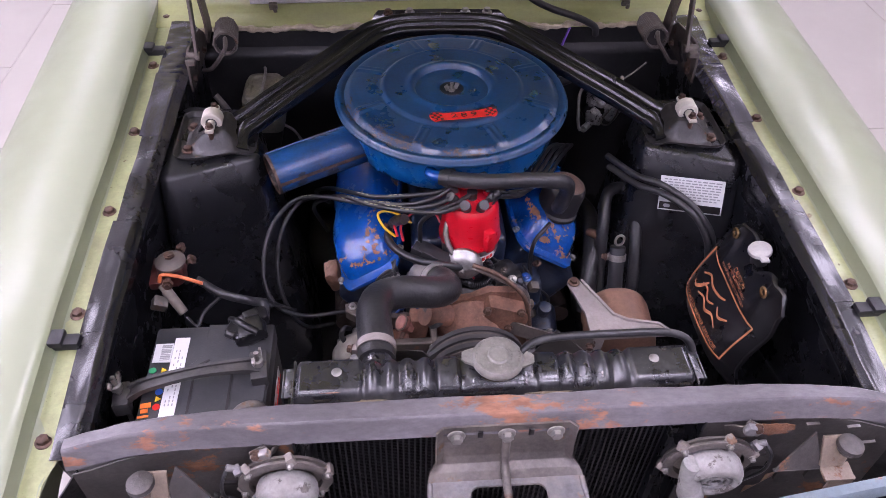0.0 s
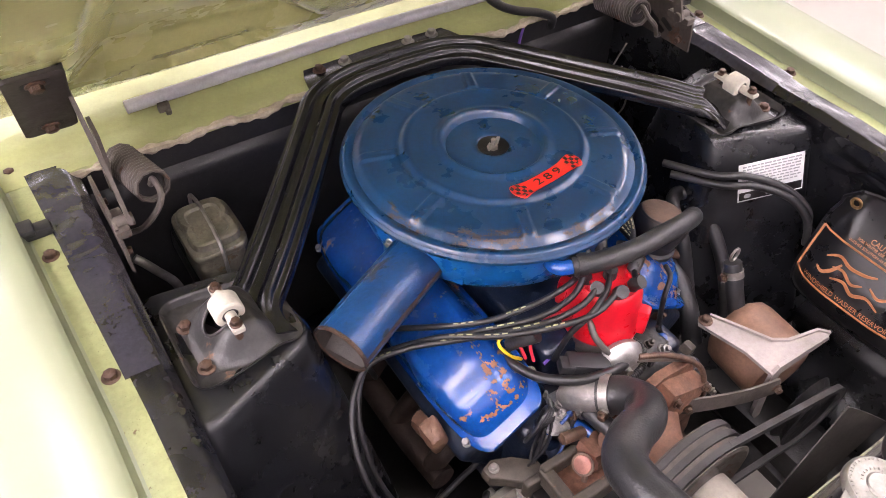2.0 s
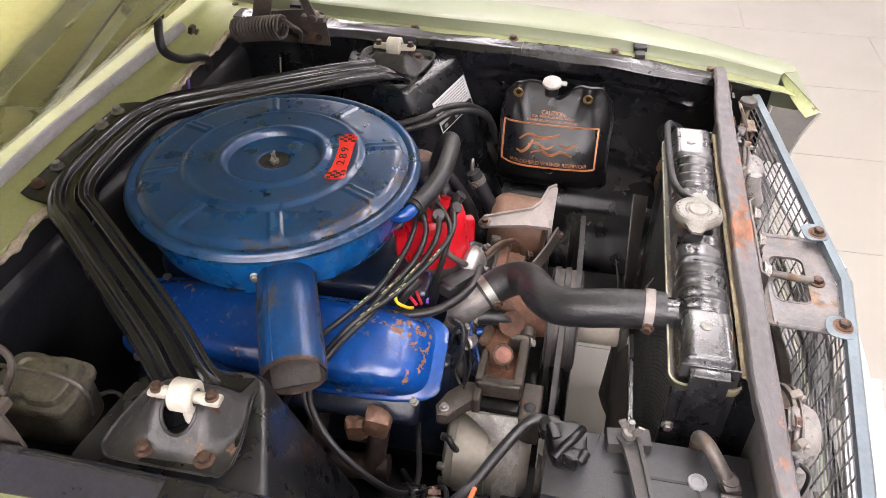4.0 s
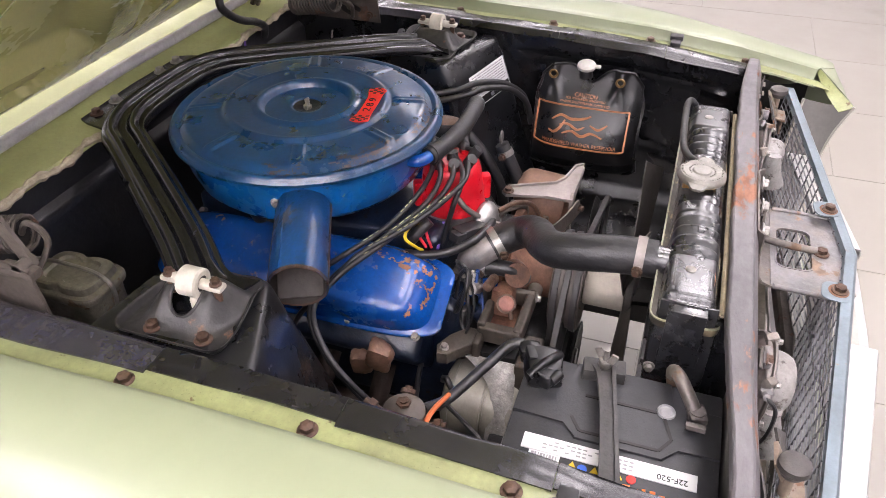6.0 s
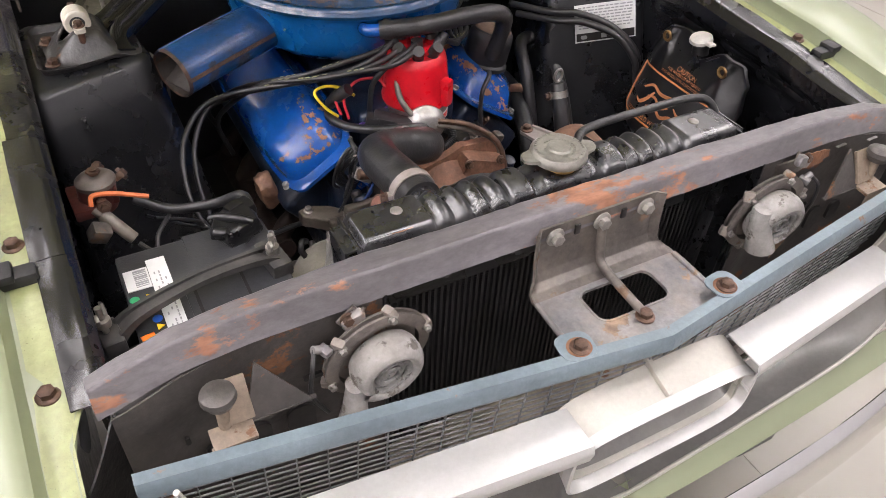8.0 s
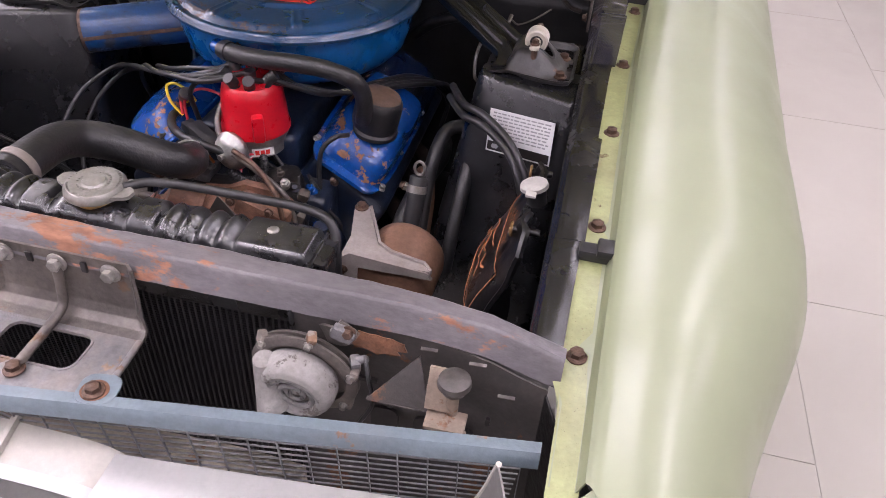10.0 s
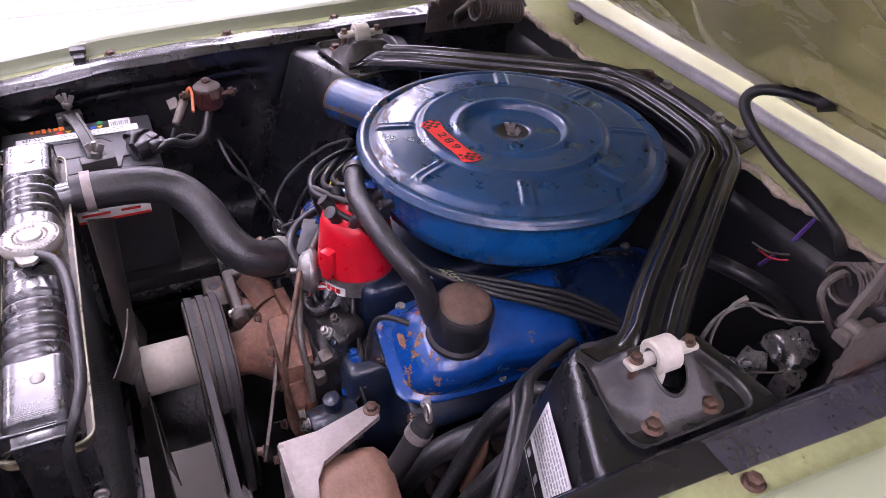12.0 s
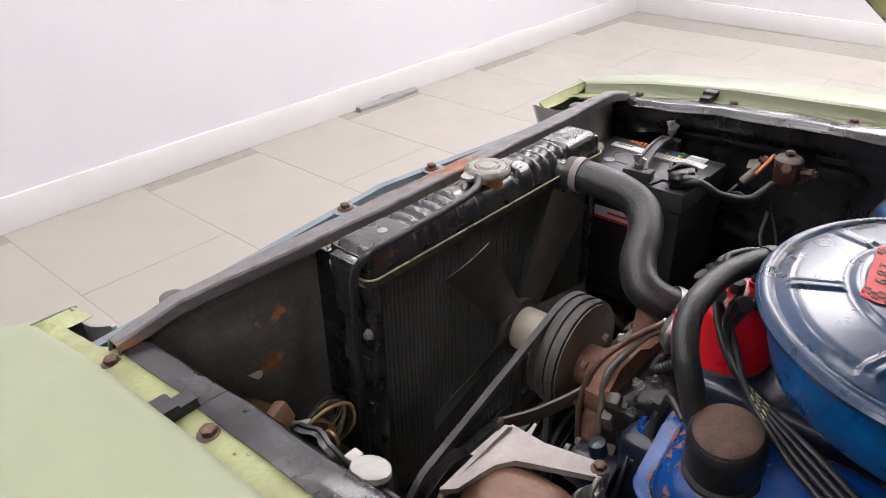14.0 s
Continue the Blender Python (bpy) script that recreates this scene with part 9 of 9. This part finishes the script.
def alternator_arm(u, v):
    """Speckled ear: wide along its top, narrowing in a curve to the front foot."""
    front_, rear_ = 0.287 - 0.006 * u, 0.308 + 0.056 * max(0.0, 1 - u / 0.50) ** 2.2
    bulge = 0.004 * math.sin(math.pi * v)
    return (-0.168 - 0.082 * u - bulge * 0.7, front_ + (rear_ - front_) * v, 0.651 - 0.100 * u - 0.02 * u * u + bulge * 0.7)


b_ = bmesh.new()
sheet(b_, alternator_arm, 20, 12, 0.013)
part("arm", b_, ALU_CAST, alt, "light speckled cast arm")
mount = thing("alternator_bracket", "dusty brown cast alternator bracket round the sender", "bracket", (-0.12, 0.32, 0.66))
b_ = bmesh.new()
for c, z_ in (((-0.100, 0.350, 0.690), (0.104, 0.013, 0.030)), ((-0.098, 0.293, 0.686), (0.104, 0.015, 0.032)), ((-0.146, 0.321, 0.684), (0.018, 0.066, 0.030)), ((-0.054, 0.321, 0.688), (0.012, 0.070, 0.030)), ((-0.161, 0.351, 0.664), (0.034, 0.012, 0.046)), ((-0.150, 0.271, 0.640), (0.074, 0.031, 0.054))):
    box(b_, c, z_, None, 0.0045, 3)
prism(b_, [(-0.140, 0.345), (-0.168, 0.350), (-0.190, 0.372), (-0.209, 0.386), (-0.210, 0.402), (-0.192, 0.408), (-0.165, 0.396), (-0.138, 0.372)], 0.020, Matrix.Translation((0, 0, 0.660)), 0.004)
cyl(b_, (-0.050, 0.291, 0.694), (-0.030, 0.291, 0.694), 0.012, seg=16, edge=0.002)
mo_ = part("frame", b_, BROWN_CAST, mount)
b_ = bmesh.new()
box(b_, (-0.100, 0.321, 0.668), (0.090, 0.050, 0.006), None, 0.001)
part("web", b_, RUST_IRON, mount, "rust brown web below the sender")
# solid dark box stands for the shade in the recess
b_ = bmesh.new()
box(b_, (-0.156, 0.317, 0.648), (0.026, 0.056, 0.028), None, 0.003)
part("recess", b_, BLACK_GRIME, mount, "dark recess of the casting")
b_ = bmesh.new()
lathe(b_, [(0, 0.001), (0.007, 0.001), (0.009, 0.0), (0, 0.0)], 20, Matrix.Translation((-0.160, 0.272, 0.6672)), close=False)
part("bore", b_, INK, mount, "dark bore in the boss")
bolt(BOLT_S_ZINC, (-0.196, 0.394, 0.680), (0, 0, 1), mo_)
bolt(BOLT_S_ZINC, (-0.056, 0.285, 0.694), (0, -1, 0), mo_)
b_ = bmesh.new()
box(b_, (-0.080, 0.333, 0.700), (0.034, 0.036, 0.050), (0, 5, 0), 0.008)
part("sender_boss", b_, RUST_IRON, engine, "rusty brown casting round the sender")
for p0, p1, r_, mt in (((-0.112, 0.352, 0.672), (-0.118, 0.372, 0.70), 0.012, BLUE_BLOCK), ((-0.11, 0.385, 0.66), (-0.12, 0.39, 0.70), 0.009, BOLT_ZINC), ((-0.10, 0.37, 0.73), (-0.125, 0.375, 0.745), 0.010, ALU_CAST), ((-0.095, 0.345, 0.752), (-0.13, 0.348, 0.760), 0.008, BOLT_RUST)):
    b_ = bmesh.new()
    cyl(b_, p0, p1, r_, seg=14, edge=0.002)
    part("fitting", b_, mt, engine, "small fitting at the engine front")

# exhaust manifolds and other dark shapes low beside the block
for sx in (-1, 1):
    ex = thing("exhaust_manifold", "brown rusty exhaust manifold low beside the engine", "manifold", (sx * 0.22, 0.65, 0.52), "exhaust manifolds")
    b_ = bmesh.new()
    tube(b_, [(sx * 0.218, 0.48, 0.535), (sx * 0.224, 0.58, 0.530), (sx * 0.224, 0.72, 0.525), (sx * 0.220, 0.84, 0.51)], 0.021, 14)
    part("log", b_, MANIFOLD, ex)
    for k in range(4):
        b_ = bmesh.new()
        tube(b_, [(sx * 0.18, 0.50 + 0.10 * k, 0.595), (sx * 0.205, 0.50 + 0.10 * k, 0.575), (sx * 0.222, 0.505 + 0.10 * k, 0.54)], 0.017, 12)
        part("port", b_, MANIFOLD, ex)

# headlight bucket, wire coil and fittings in the right front corner
hbk = thing("headlight_bucket", "tan rusty headlight bucket behind the dark front panel", "headlight part", (0.42, 0.04, 0.70))
b_ = bmesh.new()
lathe(b_, [(0, 0.056), (0.024, 0.054), (0.036, 0.045), (0.049, 0.022), (0.054, 0.0), (0.056, -0.02), (0, -0.02)], 36, Matrix.Translation((0.432, 0.034, 0.690)) @ frame_from((-0.35, 1, 0.25)), close=False)
part("shell", b_, TAN_CAN, hbk)
b_ = bmesh.new()
box(b_, (0.415, 0.078, 0.738), (0.045, 0.020, 0.030), (20, 10, 20), 0.006)
part("socket", b_, TAN_CAN, hbk, "tan brown socket")
wc = thing("wire_coil", "coiled ochre and black headlight wires", "cable", (0.345, 0.07, 0.69))
for k in range(6):
    b_ = bmesh.new()
    r_ = 0.026 + 0.003 * (k % 3)
    pts = [V(0.347 + r_ * 1.2 * math.cos(a_) + 0.003 * math.sin(3 * a_ + k), 0.072 + 0.004 * k + 0.006 * math.sin(a_ + k), 0.690 + r_ * math.sin(a_)) for a_ in (2 * math.pi * (j / 15) + 0.4 * k for j in range(16))]
    tube(b_, pts, 0.0024, 8, 3)
    part("loop", b_, OCHRE_WIRE if k % 2 else WIRE_BLACK, wc)
b_ = bmesh.new()
tube(b_, [(0.372, 0.085, 0.712), (0.388, 0.080, 0.716), (0.402, 0.078, 0.728)], 0.0045, 10)
part("plug", b_, PAPER_GREY, wc, "grey wire plug")
b_ = bmesh.new()
tube(b_, [(0.372, 0.085, 0.712), (0.355, 0.092, 0.705), (0.345, 0.095, 0.685), (0.352, 0.092, 0.670)], 0.0026, 8)
part("lead", b_, OCHRE_WIRE, wc)
tbx = thing("regulator_box", "tan brown box on the inner fender beside the radiator", "electrical box", (0.488, 0.063, 0.66))
b_ = bmesh.new()
box(b_, (0.480, 0.063, 0.660), (0.035, 0.030, 0.062), (0, 0, 0), 0.005)
part("case", b_, TAN_CAN, tbx)
b_ = bmesh.new()
tube(b_, [(0.462, 0.068, 0.642), (0.458, 0.072, 0.628), (0.466, 0.076, 0.615), (0.478, 0.074, 0.622)], 0.0016, 6)
part("wire", b_, YELLOW_WIRE, tbx)
b_ = bmesh.new()
lathe(b_, [(0.016, 0.0), (0.018, 0.004), (0.023, 0.005), (0.026, 0.002), (0.026, 0.0), (0.016, 0.0)], 30, Matrix.Translation((0.509, 0.072, 0.763)) @ frame_from((-1, 0, 0)), close=False)
part("grommet_ring", b_, RUBBER, car, "black rubber grommet in the inner fender")

# throttle spring and rod between air cleaner and valve cover
spr = thing("return_spring", "brass coloured throttle return spring beside a thin rod", "spring", (-0.105, 0.77, 0.72))
s0, s1 = V(-0.092, 0.757, 0.752), V(-0.121, 0.783, 0.684)
fr = frame_from(s1 - s0)
b_ = bmesh.new()
tube(b_, [s0 + (s1 - s0) * (k / 160) + fr.to_3x3() @ V(0.0062 * math.cos(k * 0.785), 0.0062 * math.sin(k * 0.785), 0) for k in range(161)], 0.0011, 5, 1)
part("coil", b_, BRASS, spr)
b_ = bmesh.new()
tube(b_, [s0 + V(0, 0.012, 0.02), s0 + V(-0.006, 0.012, -0.02), s1 + V(-0.002, 0.013, 0.0), s1 + V(-0.03, 0.012, -0.03)], 0.0026, 8)
part("rod", b_, BOLT_RUST, spr)

# hose print, straps and small lines at the engine front
b_ = bmesh.new()
for k in range(5):
    box(b_, (-0.090 - 0.0075 * k, 0.2995 - 0.0045 * k, 0.8515 - 0.0005 * k), (0.0045, 0.006, 0.0012), (30, 0, -30), 0.0003)
part("print_bar", b_, BLUE_INK, hose, "faded blue unreadable print")
stp = thing("pump_strap", "brown steel adjusting strap from water pump to steering pump", "strap", (0.15, 0.30, 0.68))
b_ = bmesh.new()
sweep(b_, spline([V(0.070, 0.316, 0.706), V(0.120, 0.299, 0.698), V(0.170, 0.281, 0.697), V(0.216, 0.266, 0.705)], 6), [(-0.0018, -0.013), (0.0018, -0.013), (0.0018, 0.013), (-0.0018, 0.013)], up=(0, 0.2, 1))
so_ = part("strap", b_, DUST_STEEL, stp)
bolt(BOLT_S_RUST, (0.076, 0.311, 0.705), (-0.3, -1, 0), so_)
bolt(BOLT_S_RUST, (0.210, 0.265, 0.703), (-0.3, -1, 0), so_)
fp = thing("fuel_line", "thin brown metal line down the engine front", "pipe", (0.11, 0.33, 0.70), "engine lines")
b_ = bmesh.new()
tube(b_, [(0.015, 0.372, 0.800), (0.060, 0.352, 0.792), (0.098, 0.330, 0.765), (0.112, 0.318, 0.715), (0.118, 0.320, 0.660), (0.130, 0.335, 0.610)], 0.0042, 10)
part("pipe", b_, BOLT_RUST, fp)
fp = thing("fuel_line", "grey rubber fuel line beside the oil cap", "pipe", (0.15, 0.44, 0.75), "engine lines")
b_ = bmesh.new()
tube(b_, [(0.165, 0.470, 0.800), (0.150, 0.448, 0.805), (0.132, 0.436, 0.785), (0.128, 0.428, 0.74), (0.135, 0.42, 0.69), (0.150, 0.41, 0.64)], 0.0040, 10)
part("pipe", b_, RUBBER, fp)
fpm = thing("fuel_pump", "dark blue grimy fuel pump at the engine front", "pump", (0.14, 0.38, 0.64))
b_ = bmesh.new()
cyl(b_, (0.150, 0.400, 0.640), (0.150, 0.335, 0.640), 0.032, 0.026, seg=28, edge=0.004)
cyl(b_, (0.150, 0.370, 0.672), (0.152, 0.366, 0.692), 0.012, seg=12, edge=0.002)
part("body", b_, BLUE_BLOCK, fpm)
for k in range(5):
    a = 2 * math.pi * k / 5
    bolt(BOLT_S_ZINC, (0.150 + 0.024 * math.cos(a), 0.334, 0.640 + 0.024 * math.sin(a)), (0, -1, 0), fpm)
SMALL_PARTS = (("bolt_boss", (0.100, 0.398, 0.728), 0.0085, 0.016, BLUE_BLOCK), ("bolt_boss", (0.122, 0.412, 0.720), 0.0075, 0.014, BLUE_VALVE), ("pipe_union", (0.088, 0.388, 0.742), 0.0070, 0.018, BOLT_ZINC),
               ("bolt_boss", (0.112, 0.386, 0.690), 0.0095, 0.014, BLUE_BLOCK), ("pipe_union", (0.075, 0.404, 0.744), 0.0060, 0.020, GRIME_CAST), ("bolt_boss", (0.062, 0.410, 0.722), 0.0080, 0.012, BLACK_GRIME),
               ("pipe_union", (0.135, 0.428, 0.702), 0.0065, 0.016, BOLT_ZINC), ("bolt_boss", (0.092, 0.416, 0.700), 0.0100, 0.018, BLUE_BLOCK), ("pipe_union", (0.048, 0.396, 0.735), 0.0060, 0.014, BOLT_RUST),
               ("bolt_boss", (0.132, 0.398, 0.668), 0.0080, 0.012, BLUE_VALVE), ("pipe_union", (0.146, 0.446, 0.722), 0.0055, 0.016, BOLT_RUST), ("bolt_boss", (-0.118, 0.398, 0.716), 0.0080, 0.014, BLUE_BLOCK),
               ("pipe_union", (-0.106, 0.380, 0.745), 0.0060, 0.016, ALU_CAST), ("bolt_boss", (-0.128, 0.404, 0.690), 0.0075, 0.012, BLACK_GRIME))
for name, p_, r_, h_, mt in SMALL_PARTS:
    b_ = bmesh.new()
    tilt = V(random.uniform(-0.35, 0.35), random.uniform(-0.9, -0.1), 0.9).normalized()
    cyl(b_, V(*p_) - tilt * 0.008, V(*p_) + tilt * h_ * 0.45, r_ * 1.3, r_ * 1.15, seg=18, edge=0.0015)
    cyl(b_, V(*p_) + tilt * h_ * 0.45, V(*p_) + tilt * h_ * 0.85, r_, seg=6, edge=0.0008)
    cyl(b_, V(*p_) + tilt * h_ * 0.8, V(*p_) + tilt * h_ * 1.15, r_ * 0.55, seg=12, edge=0.0008)
    part(name, b_, mt, engine, "small fitting at the engine front")
# corrugated pick-up lead with red and white wires below the distributor cap
pk = thing("pickup_lead", "corrugated black sleeve with red and white wires at the distributor", "cable", (0.045, 0.40, 0.755))
b_ = bmesh.new()
pk_pts = spline([(0.040, 0.415, 0.776), (0.052, 0.396, 0.764), (0.046, 0.382, 0.750), (0.022, 0.376, 0.746), (-0.004, 0.382, 0.756)], 14)
tube(b_, pk_pts, 0.0060, 12, 1, [1.0 + 0.16 * (k % 2) for k in range(len(pk_pts))])
part("sleeve", b_, WIRE_BLACK, pk)
for mt, o_ in ((RED_WIRE, 0.0), (WHITE_PAPER, 0.005), (RED_WIRE, 0.009)):
    b_ = bmesh.new()
    tube(b_, [(0.040 - o_, 0.413, 0.775), (0.026, 0.398, 0.779 - o_), (0.014, 0.388, 0.770 - o_), (0.020, 0.380, 0.757)], 0.0017, 8)
    part("wire", b_, mt, pk)
# dipstick loop at the steering pump tube
b_ = bmesh.new()
tube(b_, [V(0.2905, 0.441, 0.768) + V(0.008 * math.sin(a), 0, 0.012 - 0.012 * math.cos(a)) for a in (2 * math.pi * k / 14 for k in range(15))], 0.0024, 8, 2)
part("dipstick_loop", b_, BOLT_ZINC, pump, "dull steel dipstick loop")
# red and white wires at the firewall beside the purple one
for mt, lab, pts in ((RED_WIRE, "thin red wire at the firewall", [(0.300, 0.984, 0.862), (0.284, 0.976, 0.843), (0.264, 0.966, 0.834), (0.244, 0.958, 0.838)]),
                     (CLOUDY, "thin whitish wire at the firewall", [(0.302, 0.986, 0.870), (0.280, 0.974, 0.850), (0.258, 0.962, 0.842), (0.236, 0.952, 0.846)])):
    w_ = thing("firewall_wire", lab, "cable", pts[0], "firewall wires")
    b_ = bmesh.new()
    tube(b_, pts, 0.0015, 8)
    part("core", b_, mt, w_)

# white washer line in the right rear corner
wl_ = thing("washer_line", "thin whitish washer line looping at the firewall", "pipe", (0.37, 0.83, 0.85))
b_ = bmesh.new()
tube(b_, [(0.400, 0.905, 0.765), (0.360, 0.864, 0.745), (0.360, 0.818, 0.768), (0.360, 0.778, 0.825), (0.360, 0.780, 0.870), (0.362, 0.800, 0.890), (0.374, 0.835, 0.868), (0.40, 0.85, 0.875), (0.43, 0.86, 0.895)], 0.0017, 8)
part("line", b_, CLOUDY, wl_)
b_ = bmesh.new()
cyl(b_, (0.361, 0.792, 0.886), (0.364, 0.806, 0.896), 0.0035, seg=12)
part("joint", b_, CLOUDY, wl_, "pale plastic joint")
